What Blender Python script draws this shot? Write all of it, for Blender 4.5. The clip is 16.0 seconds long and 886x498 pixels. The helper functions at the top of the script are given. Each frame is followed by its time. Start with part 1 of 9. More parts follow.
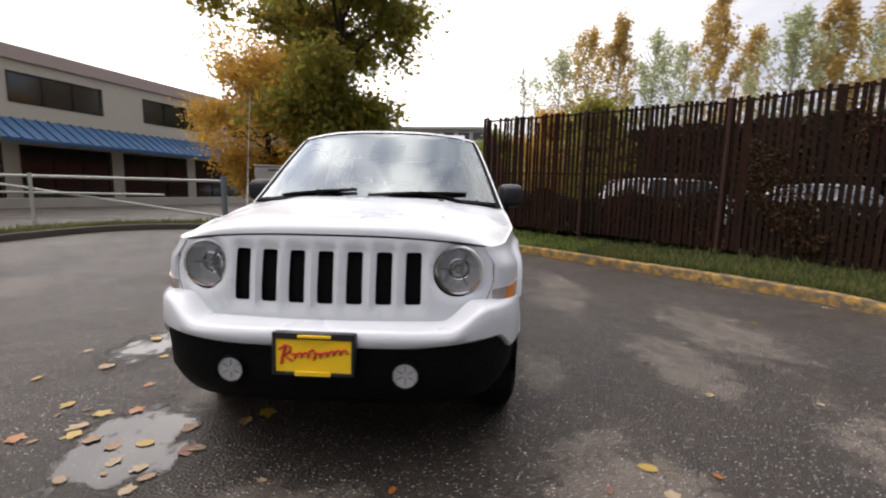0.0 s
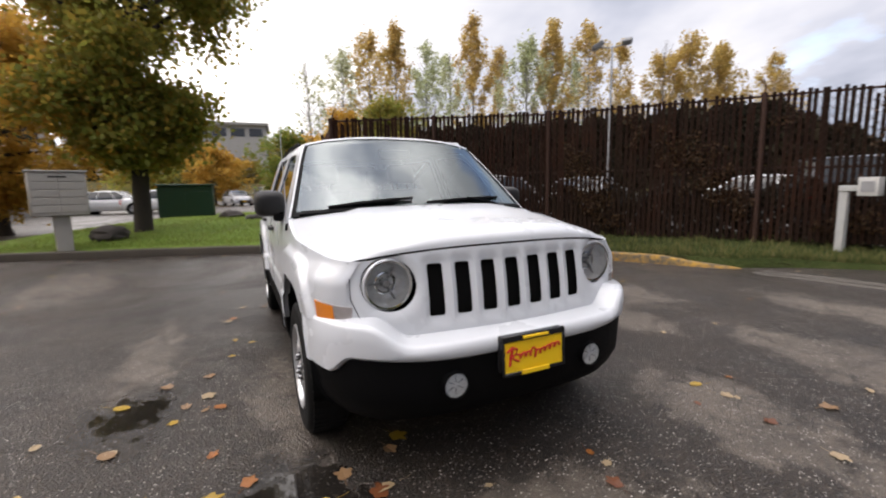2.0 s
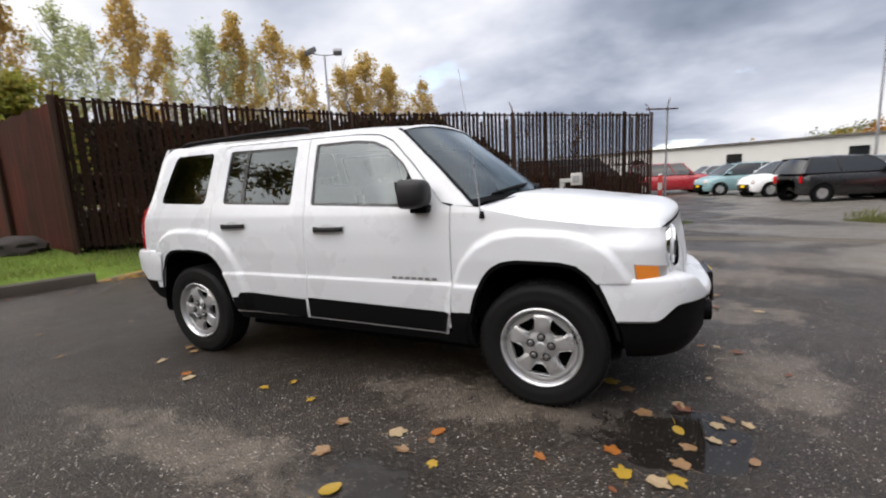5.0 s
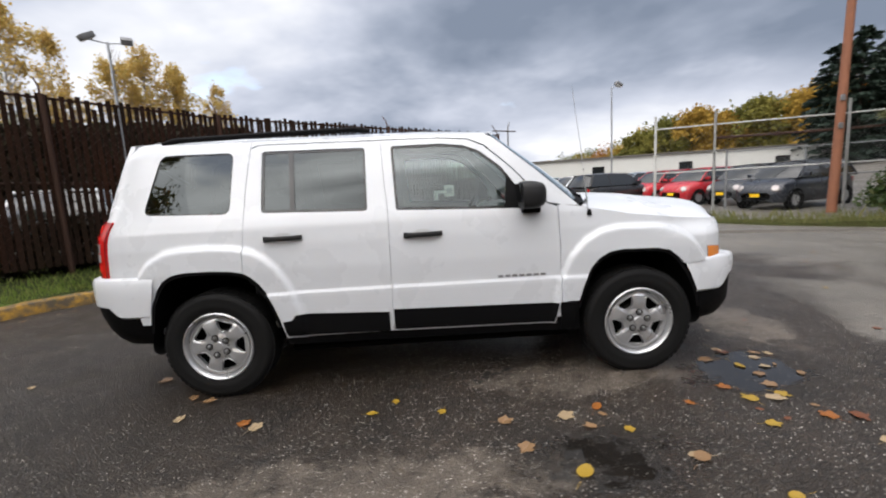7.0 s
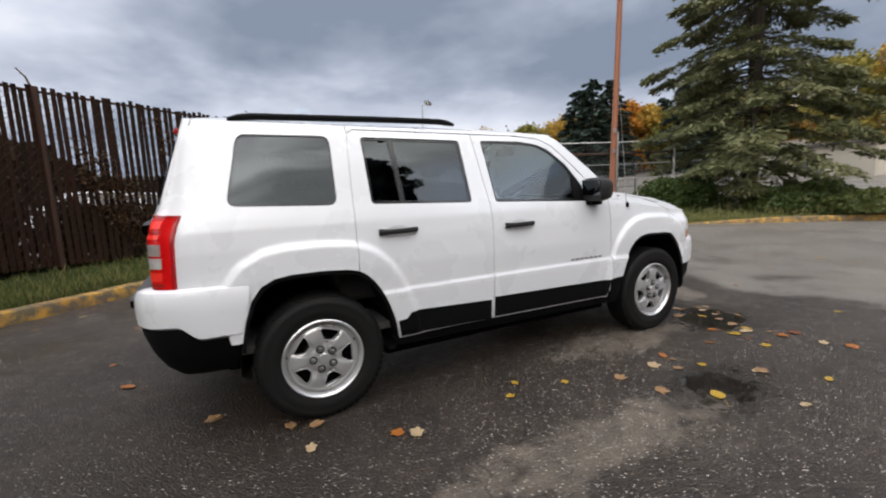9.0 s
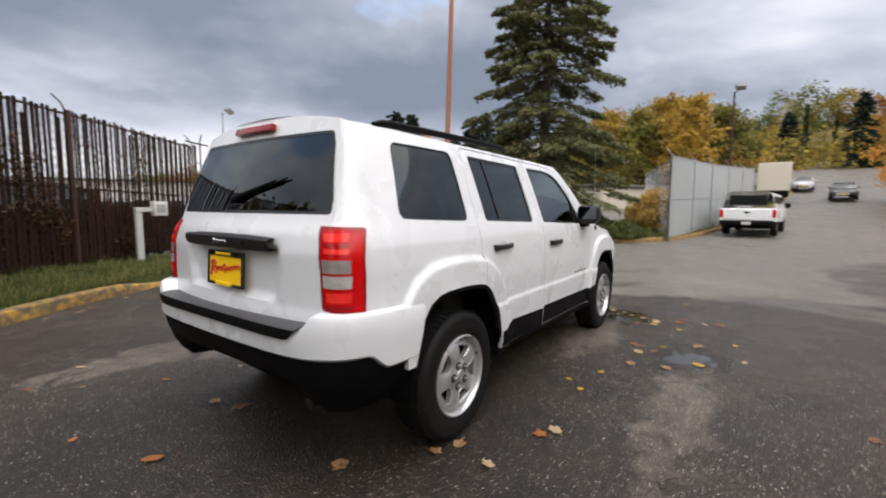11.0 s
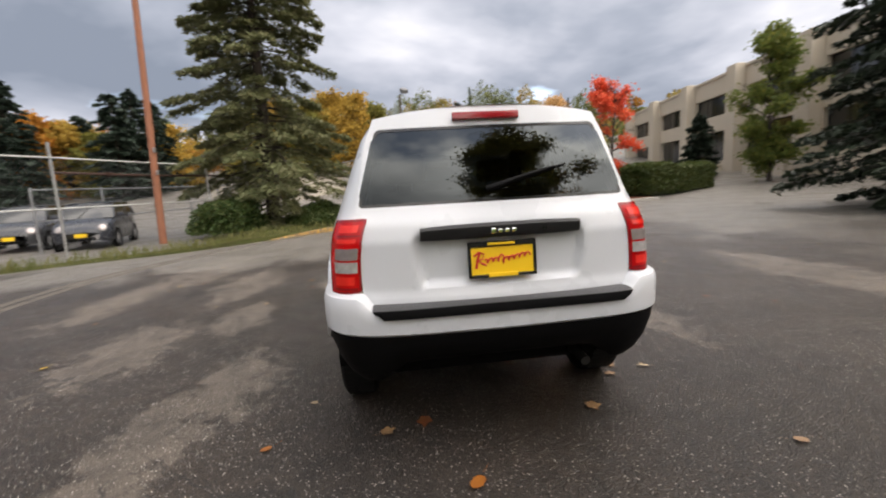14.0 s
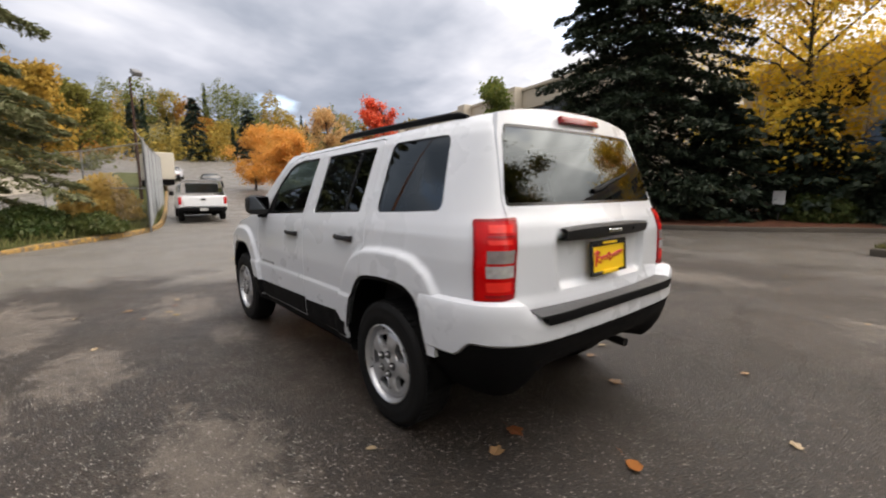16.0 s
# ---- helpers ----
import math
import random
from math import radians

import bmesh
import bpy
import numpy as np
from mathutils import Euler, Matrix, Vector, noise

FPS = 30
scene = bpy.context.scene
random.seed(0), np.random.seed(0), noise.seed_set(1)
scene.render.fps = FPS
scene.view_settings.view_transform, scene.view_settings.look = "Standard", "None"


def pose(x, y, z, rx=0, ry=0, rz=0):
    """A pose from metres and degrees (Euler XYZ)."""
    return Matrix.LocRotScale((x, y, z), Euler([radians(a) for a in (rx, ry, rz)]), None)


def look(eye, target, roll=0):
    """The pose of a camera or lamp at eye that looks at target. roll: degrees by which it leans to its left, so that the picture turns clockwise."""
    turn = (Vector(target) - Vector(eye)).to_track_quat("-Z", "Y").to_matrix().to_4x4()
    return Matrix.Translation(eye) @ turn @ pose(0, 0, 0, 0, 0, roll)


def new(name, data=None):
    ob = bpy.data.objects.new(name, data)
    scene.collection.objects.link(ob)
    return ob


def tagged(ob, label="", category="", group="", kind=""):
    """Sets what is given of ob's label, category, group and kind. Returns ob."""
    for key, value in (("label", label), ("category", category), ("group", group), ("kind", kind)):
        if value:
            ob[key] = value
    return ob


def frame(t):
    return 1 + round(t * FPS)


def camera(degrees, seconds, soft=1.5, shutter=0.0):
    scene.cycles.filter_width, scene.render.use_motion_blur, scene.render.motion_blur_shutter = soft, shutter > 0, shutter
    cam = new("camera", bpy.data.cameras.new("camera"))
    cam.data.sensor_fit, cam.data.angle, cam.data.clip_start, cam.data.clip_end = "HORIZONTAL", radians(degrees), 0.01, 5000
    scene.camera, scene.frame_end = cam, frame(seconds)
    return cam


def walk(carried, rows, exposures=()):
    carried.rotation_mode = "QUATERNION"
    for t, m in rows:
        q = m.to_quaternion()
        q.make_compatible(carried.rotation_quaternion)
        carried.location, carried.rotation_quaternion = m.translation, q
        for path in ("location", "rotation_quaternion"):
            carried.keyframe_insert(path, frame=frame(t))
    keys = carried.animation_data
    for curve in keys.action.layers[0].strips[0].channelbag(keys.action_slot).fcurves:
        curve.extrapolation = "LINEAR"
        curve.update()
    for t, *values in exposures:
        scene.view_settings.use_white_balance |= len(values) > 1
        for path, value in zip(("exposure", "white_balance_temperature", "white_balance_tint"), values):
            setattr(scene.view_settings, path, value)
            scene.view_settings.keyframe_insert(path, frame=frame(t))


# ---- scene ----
cam = camera(91.8, 16.0, soft=2.0, shutter=0.45)
PATH = [
    (0, (3.74, 0.56, 1.184), (1.76, 0.474, 0.919), 1.3),
    (0.5, (3.762, 0.169, 1.206), (1.788, 0.296, 0.906), -0.1),
    (1, (3.789, -0.263, 1.22), (1.859, 0.159, 0.914), -1.3),
    (1.5, (3.725, -0.679, 1.211), (1.843, -0.057, 0.946), -1.6),
    (2, (3.577, -1.084, 1.229), (1.788, -0.233, 0.957), -1.1),
    (2.5, (3.402, -1.489, 1.217), (1.755, -0.384, 0.956), -1.5),
    (3, (3.149, -1.836, 1.203), (1.676, -0.517, 0.903), -1.6),
    (3.5, (2.866, -2.173, 1.21), (1.516, -0.721, 0.949), -2.0),
    (3.7, (2.742, -2.307, 1.212), (1.459, -0.797, 0.938), -3.1),
    (5.8, (1.123, -3.273, 1.218), (0.624, -1.354, 0.957), -0.8),
    (6, (0.966, -3.321, 1.227), (0.562, -1.379, 0.972), -0.7),
    (6.5, (0.525, -3.432, 1.235), (0.418, -1.455, 0.951), -1.7),
    (7, (0.067, -3.442, 1.232), (0.099, -1.462, 0.952), -3.2),
    (7.5, (-0.389, -3.436, 1.211), (-0.086, -1.472, 0.987), -2.0),
    (8, (-0.849, -3.367, 1.212), (-0.387, -1.434, 0.986), -1.2),
    (8.5, (-1.279, -3.251, 1.214), (-0.64, -1.373, 0.954), -0.7),
    (9, (-1.731, -3.109, 1.214), (-0.831, -1.345, 0.934), -2.2),
    (9.2, (-1.884, -3.031, 1.213), (-0.941, -1.288, 0.946), -1.4),
    (11.3, (-3.341, -1.842, 1.222), (-1.648, -0.801, 1.0), -1.2),
    (11.5, (-3.456, -1.69, 1.235), (-1.723, -0.724, 0.985), -2.3),
    (12, (-3.691, -1.295, 1.218), (-1.858, -0.544, 0.943), -1.7),
    (12.5, (-3.892, -0.847, 1.252), (-1.978, -0.323, 1.006), -1.8),
    (13, (-4.041, -0.405, 1.251), (-2.083, -0.128, 0.951), -2.0),
    (13.5, (-4.056, 0.044, 1.245), (-2.082, 0.127, 0.93), -2.7),
    (14, (-4.039, 0.494, 1.256), (-2.071, 0.273, 0.978), -3.3),
    (14.5, (-3.941, 0.904, 1.248), (-2.017, 0.416, 1.0), -2.6),
    (15, (-3.764, 1.277, 1.256), (-1.937, 0.507, 0.99), -0.0),
    (15.5, (-3.533, 1.664, 1.26), (-1.885, 0.567, 0.978), 0.6),
    (16, (-3.232, 2.023, 1.246), (-1.702, 0.761, 0.987), -0.7),
]
walk(cam, [(t, look(eye, target, roll)) for t, eye, target, roll in PATH], exposures=[(0, 1.25, 6850, 16), (3.7, 1.26, 6850, 15), (6, 1.24, 6700, 12), (9, 1.29, 6700, 12), (12, 1.38, 7000, 14), (14.5, 1.52, 7200, 14), (16, 1.5, 7200, 14)])


from mathutils import geometry

# ---------------------------------------------------------------- sky and sun
SUN_AZ, SUN_EL = radians(-84), radians(48)
SUN_DIR = Vector((math.cos(SUN_EL) * math.cos(SUN_AZ), math.cos(SUN_EL) * math.sin(SUN_AZ), math.sin(SUN_EL)))

THIN_CLOUD = Vector((math.cos(radians(54)) * math.cos(radians(-148)), math.cos(radians(54)) * math.sin(radians(-148)), math.sin(radians(54))))


def make_world():
    world = bpy.data.worlds.new("cloudy_sky")
    scene.world = world
    world.use_nodes = True
    nt = world.node_tree
    nt.nodes.clear()
    n, l = nt.nodes.new, nt.links.new
    out, bg = n("ShaderNodeOutputWorld"), n("ShaderNodeBackground")
    l(bg.outputs[0], out.inputs[0])
    sky = n("ShaderNodeTexSky")
    sky.sky_type, sky.sun_disc = "NISHITA", False
    sky.sun_elevation, sky.sun_rotation = SUN_EL, math.pi / 2 - SUN_AZ
    sky_dim = n("ShaderNodeMix")
    sky_dim.data_type, sky_dim.blend_type = "RGBA", "MULTIPLY"
    sky_dim.inputs[0].default_value = 1.0
    sky_dim.inputs[7].default_value = (0.14, 0.14, 0.14, 1)
    l(sky.outputs[0], sky_dim.inputs[6])
    tc, sep = n("ShaderNodeTexCoord"), n("ShaderNodeSeparateXYZ")
    l(tc.outputs["Generated"], sep.inputs[0])

    def math_node(op, a, b=None, clamp=False):
        m = n("ShaderNodeMath")
        m.operation, m.use_clamp = op, clamp
        for k, v in enumerate((a, b)):
            if v is None:
                continue
            if isinstance(v, (int, float)):
                m.inputs[k].default_value = v
            else:
                l(v, m.inputs[k])
        return m.outputs[0]

    # clouds on a flat layer overhead
    zc = math_node("ADD", math_node("MAXIMUM", sep.outputs[2], 0.0), 0.22)
    px, py = math_node("DIVIDE", sep.outputs[0], zc), math_node("DIVIDE", sep.outputs[1], zc)
    comb = n("ShaderNodeCombineXYZ")
    l(px, comb.inputs[0]), l(py, comb.inputs[1])
    comb.inputs[2].default_value = 5.2
    big, fine = n("ShaderNodeTexNoise"), n("ShaderNodeTexNoise")
    for t, sc, det, dis in ((big, 0.7, 5.0, 0.2), (fine, 3.0, 5.0, 0.2)):
        t.inputs["Scale"].default_value, t.inputs["Detail"].default_value = sc, det
        t.inputs["Distortion"].default_value, t.inputs["Roughness"].default_value = dis, 0.52
        l(comb.outputs[0], t.inputs["Vector"])
    mixed = math_node("ADD", math_node("MULTIPLY", big.outputs[0], 0.88), math_node("MULTIPLY", fine.outputs[0], 0.12))
    # thin, bright cloud to the south-west, thick and dark away from it
    dot = n("ShaderNodeVectorMath")
    dot.operation = "DOT_PRODUCT"
    l(tc.outputs["Generated"], dot.inputs[0])
    dot.inputs[1].default_value = THIN_CLOUD
    glow = math_node("MULTIPLY_ADD", dot.outputs["Value"], 0.5)
    glow.node.inputs[2].default_value = 0.5
    glow2 = math_node("POWER", glow, 3.4)
    low = math_node("POWER", math_node("SUBTRACT", 1.0, math_node("MAXIMUM", sep.outputs[2], 0.0), True), 7.0)
    tone = math_node("ADD", math_node("MULTIPLY", math_node("SUBTRACT", mixed, 0.5), math_node("SUBTRACT", 1.25, math_node("MULTIPLY", glow2, 0.85))), math_node("ADD", math_node("MULTIPLY", glow2, 0.56), math_node("ADD", math_node("MULTIPLY", low, 0.12), 0.5)))
    high = math_node("POWER", math_node("MAXIMUM", sep.outputs[2], 0.0), 2.0)
    tone = math_node("ADD", tone, math_node("MULTIPLY", high, 0.13))
    tone = math_node("ADD", tone, math_node("MULTIPLY", math_node("MULTIPLY", math_node("SUBTRACT", fine.outputs[0], 0.5), high), 0.5))
    tone = math_node("ADD", tone, math_node("MULTIPLY", math_node("SUBTRACT", glow, 1.0), 0.05))
    # a heavy rain cloud to the north-east, with a brighter strip of sky under it
    heavy = n("ShaderNodeVectorMath")
    heavy.operation = "DOT_PRODUCT"
    l(tc.outputs["Generated"], heavy.inputs[0])
    heavy.inputs[1].default_value = Vector((0.44, 0.76, 0.48)).normalized()
    mass = math_node("POWER", math_node("MAXIMUM", heavy.outputs["Value"], 0.0), 7.0)
    lift = n("ShaderNodeMapRange")
    lift.inputs[1].default_value, lift.inputs[2].default_value = 0.09, 0.22
    l(math_node("ADD", sep.outputs[2], math_node("MULTIPLY", math_node("SUBTRACT", big.outputs[0], 0.5), 0.35)), lift.inputs[0])
    tone = math_node("SUBTRACT", tone, math_node("MULTIPLY", math_node("MULTIPLY", mass, lift.outputs[0]), 0.17))
    clear = n("ShaderNodeVectorMath")
    clear.operation = "DOT_PRODUCT"
    l(tc.outputs["Generated"], clear.inputs[0])
    clear.inputs[1].default_value = Vector((0.5, 0.85, 0.12)).normalized()
    strip = math_node("MULTIPLY", math_node("POWER", math_node("MAXIMUM", clear.outputs["Value"], 0.0), 14.0), math_node("SUBTRACT", 1.0, lift.outputs[0]))
    tone = math_node("ADD", tone, math_node("MULTIPLY", strip, 0.23))
    # broken banks of cloud to the south
    south = n("ShaderNodeVectorMath")
    south.operation = "DOT_PRODUCT"
    l(tc.outputs["Generated"], south.inputs[0])
    south.inputs[1].default_value = Vector((0.0, -0.78, 0.62))
    facing = math_node("POWER", math_node("MAXIMUM", south.outputs["Value"], 0.0), 8.0)
    banks = n("ShaderNodeTexNoise")
    banks.inputs["Scale"].default_value, banks.inputs["Detail"].default_value, banks.inputs["Distortion"].default_value = 2.4, 6.0, 0.5
    squash = n("ShaderNodeVectorMath")
    squash.operation = "MULTIPLY"
    squash.inputs[1].default_value = (0.55, 1.9, 1.0)
    l(comb.outputs[0], squash.inputs[0]), l(squash.outputs[0], banks.inputs["Vector"])
    tone = math_node("ADD", tone, math_node("MULTIPLY", math_node("MULTIPLY", math_node("SUBTRACT", banks.outputs[0], 0.5), facing), 1.5))
    tone = math_node("MULTIPLY", tone, 0.72)
    ramp = n("ShaderNodeValToRGB")
    e = ramp.color_ramp.elements
    e[0].position, e[0].color = 0.26, (0.09, 0.112, 0.15, 1)
    e[1].position, e[1].color = 1.0, (2.6, 2.6, 2.57, 1)
    for pos, col in ((0.34, (0.145, 0.17, 0.215, 1)), (0.43, (0.25, 0.275, 0.325, 1)), (0.50, (0.345, 0.365, 0.40, 1)), (0.57, (0.44, 0.455, 0.475, 1)), (0.66, (0.95, 0.96, 0.97, 1)), (0.78, (1.7, 1.7, 1.7, 1))):
        x = e.new(pos)
        x.color = col
    l(tone, ramp.inputs[0])
    # a few gaps in which the blue shows, low down
    gap = n("ShaderNodeMapRange")
    gap.inputs[1].default_value, gap.inputs[2].default_value = 0.63, 0.74
    gap.inputs[3].default_value, gap.inputs[4].default_value = 0.0, 0.85
    gn = n("ShaderNodeTexNoise")
    gn.inputs["Scale"].default_value, gn.inputs["Detail"].default_value = 1.4, 7.0
    shifted = n("ShaderNodeVectorMath")
    shifted.inputs[1].default_value = (7.3, 2.1, 5.0)
    l(comb.outputs[0], shifted.inputs[0]), l(shifted.outputs[0], gn.inputs["Vector"])
    l(math_node("ADD", gn.outputs[0], math_node("ADD", math_node("MULTIPLY", high, 0.10), math_node("MULTIPLY", facing, 0.06))), gap.inputs[0])
    mix = n("ShaderNodeMix")
    mix.data_type = "RGBA"
    l(gap.outputs[0], mix.inputs[0]), l(ramp.outputs[0], mix.inputs[6]), l(sky_dim.outputs[2], mix.inputs[7])
    l(mix.outputs[2], bg.inputs[0])
    bg.inputs[1].default_value = 1.1


make_world()
sun = new("sun", bpy.data.lights.new("sun", "SUN"))
sun.data.energy, sun.data.angle, sun.data.color = 0.5, radians(75), (1.0, 0.96, 0.9)
sun.matrix_world = look(SUN_DIR * 60, (0, 0, 0))

# ---------------------------------------------------------------- materials


class Nodes:
    """A small helper round one material's node tree."""

    def __init__(self, name):
        self.m = bpy.data.materials.new(name)
        self.m.use_nodes = True
        self.t = self.m.node_tree
        self.b = self.t.nodes["Principled BSDF"]

    def n(self, kind):
        return self.t.nodes.new(kind)

    def l(self, a, b):
        self.t.links.new(a, b)

    def put(self, key, v):
        if isinstance(v, (int, float, tuple)):
            self.b.inputs[key].default_value = v
        else:
            self.l(v, self.b.inputs[key])

    def coord(self, kind="Object"):
        return self.n("ShaderNodeTexCoord").outputs[kind]

    def world_pos(self):
        return self.n("ShaderNodeNewGeometry").outputs["Position"]

    def noise(self, vec, scale, detail=4.0, rough=0.55, dist=0.0):
        t = self.n("ShaderNodeTexNoise")
        t.inputs["Scale"].default_value, t.inputs["Detail"].default_value = scale, detail
        t.inputs["Roughness"].default_value, t.inputs["Distortion"].default_value = rough, dist
        self.l(vec, t.inputs["Vector"])
        return t.outputs[0]

    def stretch(self, vec, s):
        m = self.n("ShaderNodeMapping")
        m.inputs["Scale"].default_value = s
        self.l(vec, m.inputs["Vector"])
        return m.outputs[0]

    def ramp(self, fac, *stops):
        r = self.n("ShaderNodeValToRGB")
        e = r.color_ramp.elements
        e[0].position, e[0].color = stops[0][0], (*stops[0][1], 1)
        e[1].position, e[1].color = stops[-1][0], (*stops[-1][1], 1)
        for p, c in stops[1:-1]:
            x = e.new(p)
            x.color = (*c, 1)
        self.l(fac, r.inputs[0])
        return r.outputs[0]

    def span(self, fac, a, b, c=0.0, d=1.0):
        m = self.n("ShaderNodeMapRange")
        for k, v in enumerate((a, b, c, d)):
            m.inputs[k + 1].default_value = v
        self.l(fac, m.inputs[0])
        return m.outputs[0]

    def math(self, op, a, b=None):
        m = self.n("ShaderNodeMath")
        m.operation = op
        for k, v in enumerate((a, b)):
            if isinstance(v, (int, float)):
                m.inputs[k].default_value = v
            elif v is not None:
                self.l(v, m.inputs[k])
        return m.outputs[0]

    def mix(self, fac, a, b, blend="MIX"):
        m = self.n("ShaderNodeMix")
        m.data_type, m.blend_type = "RGBA", blend
        for k, v in ((0, fac), (6, a), (7, b)):
            if isinstance(v, (int, float)):
                m.inputs[k].default_value = v
            elif isinstance(v, tuple):
                m.inputs[k].default_value = (*v, 1)
            else:
                self.l(v, m.inputs[k])
        return m.outputs[2]

    def bump(self, h, strength=0.3, dist=0.01):
        b = self.n("ShaderNodeBump")
        b.inputs["Strength"].default_value, b.inputs["Distance"].default_value = strength, dist
        self.l(h, b.inputs["Height"])
        self.l(b.outputs[0], self.b.inputs["Normal"])


def plain(name, col, rough=0.5, metal=0.0, vary=0.12, scale=6.0, bump=0.0, bscale=60.0, coat=0.0, spec=0.5):
    """Base colour with two scales of variation and an optional fine relief."""
    k = Nodes(name)
    p = k.coord()
    big, fine = k.noise(p, scale, 5), k.noise(p, scale * 9, 3)
    lo = tuple(c * (1 - vary) for c in col)
    hi = tuple(min(1, c * (1 + vary)) for c in col)
    k.put("Base Color", k.mix(k.math("MULTIPLY_ADD", fine, 0.35), k.ramp(big, (0.3, lo), (0.7, hi)), lo))
    k.put("Roughness", k.span(big, 0.2, 0.8, max(0.02, rough - 0.08), min(1, rough + 0.08)))
    k.put("Metallic", metal)
    k.put("Coat Weight", coat)
    k.put("Coat Roughness", 0.03)
    k.put("Specular IOR Level", spec)
    if bump:
        k.bump(k.noise(p, bscale, 4), bump, 0.004)
    return k.m


def paint(name, col, dirt=0.06):
    k = Nodes(name)
    p = k.world_pos()
    sep = k.n("ShaderNodeSeparateXYZ")
    k.l(p, sep.inputs[0])
    film = k.math("MULTIPLY", k.noise(p, 5.0, 6), k.span(sep.outputs[2], 0.9, 0.3, 0.25, 1.0))
    k.put("Base Color", k.mix(k.math("MULTIPLY", film, dirt), col, (0.28, 0.27, 0.25)))
    k.put("Roughness", k.span(k.noise(p, 3.0, 4), 0.3, 0.7, 0.26, 0.30))
    k.put("Coat Weight", 0.4)
    k.put("Coat Roughness", 0.04)
    k.put("Coat IOR", 1.45)
    return k.m


def glass(name, tint, rough=0.0, base=0.04):
    """A tinted pane: clear to look through, with a mirror gloss on its face."""
    m = bpy.data.materials.new(name)
    m.use_nodes = True
    t = m.node_tree
    t.nodes.clear()
    out, mx = t.nodes.new("ShaderNodeOutputMaterial"), t.nodes.new("ShaderNodeMixShader")
    tr, gl, fr = t.nodes.new("ShaderNodeBsdfTransparent"), t.nodes.new("ShaderNodeBsdfGlossy"), t.nodes.new("ShaderNodeFresnel")
    tr.inputs[0].default_value = (*tint, 1)
    gl.inputs["Roughness"].default_value = rough
    gl.inputs["Color"].default_value = (0.88, 0.97, 1, 1)
    fr.inputs[0].default_value = 1.55
    mul = t.nodes.new("ShaderNodeMath")
    mul.operation, mul.use_clamp = "MULTIPLY_ADD", True
    mul.inputs[1].default_value, mul.inputs[2].default_value = 1.1, base
    t.links.new(fr.outputs[0], mul.inputs[0])
    t.links.new(mul.outputs[0], mx.inputs[0])
    t.links.new(tr.outputs[0], mx.inputs[1])
    t.links.new(gl.outputs[0], mx.inputs[2])
    t.links.new(mx.outputs[0], out.inputs[0])
    return m


def leafy(name, *cols, rough=0.55, lets=0.35):
    """Leaves: one tint per leaf island, some light passing through."""
    k = Nodes(name)
    r = k.n("ShaderNodeNewGeometry").outputs["Random Per Island"]
    oi = k.n("ShaderNodeObjectInfo").outputs["Random"]
    k.put("Base Color", k.mix(k.math("MULTIPLY", k.noise(k.world_pos(), 0.5, 3), 0.9), k.ramp(r, *[(i / max(1, len(cols) - 1), c) for i, c in enumerate(cols)]),
                              k.ramp(oi, (0.0, cols[0]), (1.0, cols[-1]))))
    k.put("Roughness", rough)
    k.put("Specular IOR Level", 0.25)
    tl = k.n("ShaderNodeBsdfTranslucent")
    k.l(k.b.inputs["Base Color"].links[0].from_socket, tl.inputs[0])
    mx = k.n("ShaderNodeMixShader")
    mx.inputs[0].default_value = lets
    k.l(k.b.outputs[0], mx.inputs[1]), k.l(tl.outputs[0], mx.inputs[2])
    k.l(mx.outputs[0], k.t.nodes["Material Output"].inputs[0])
    return k.m


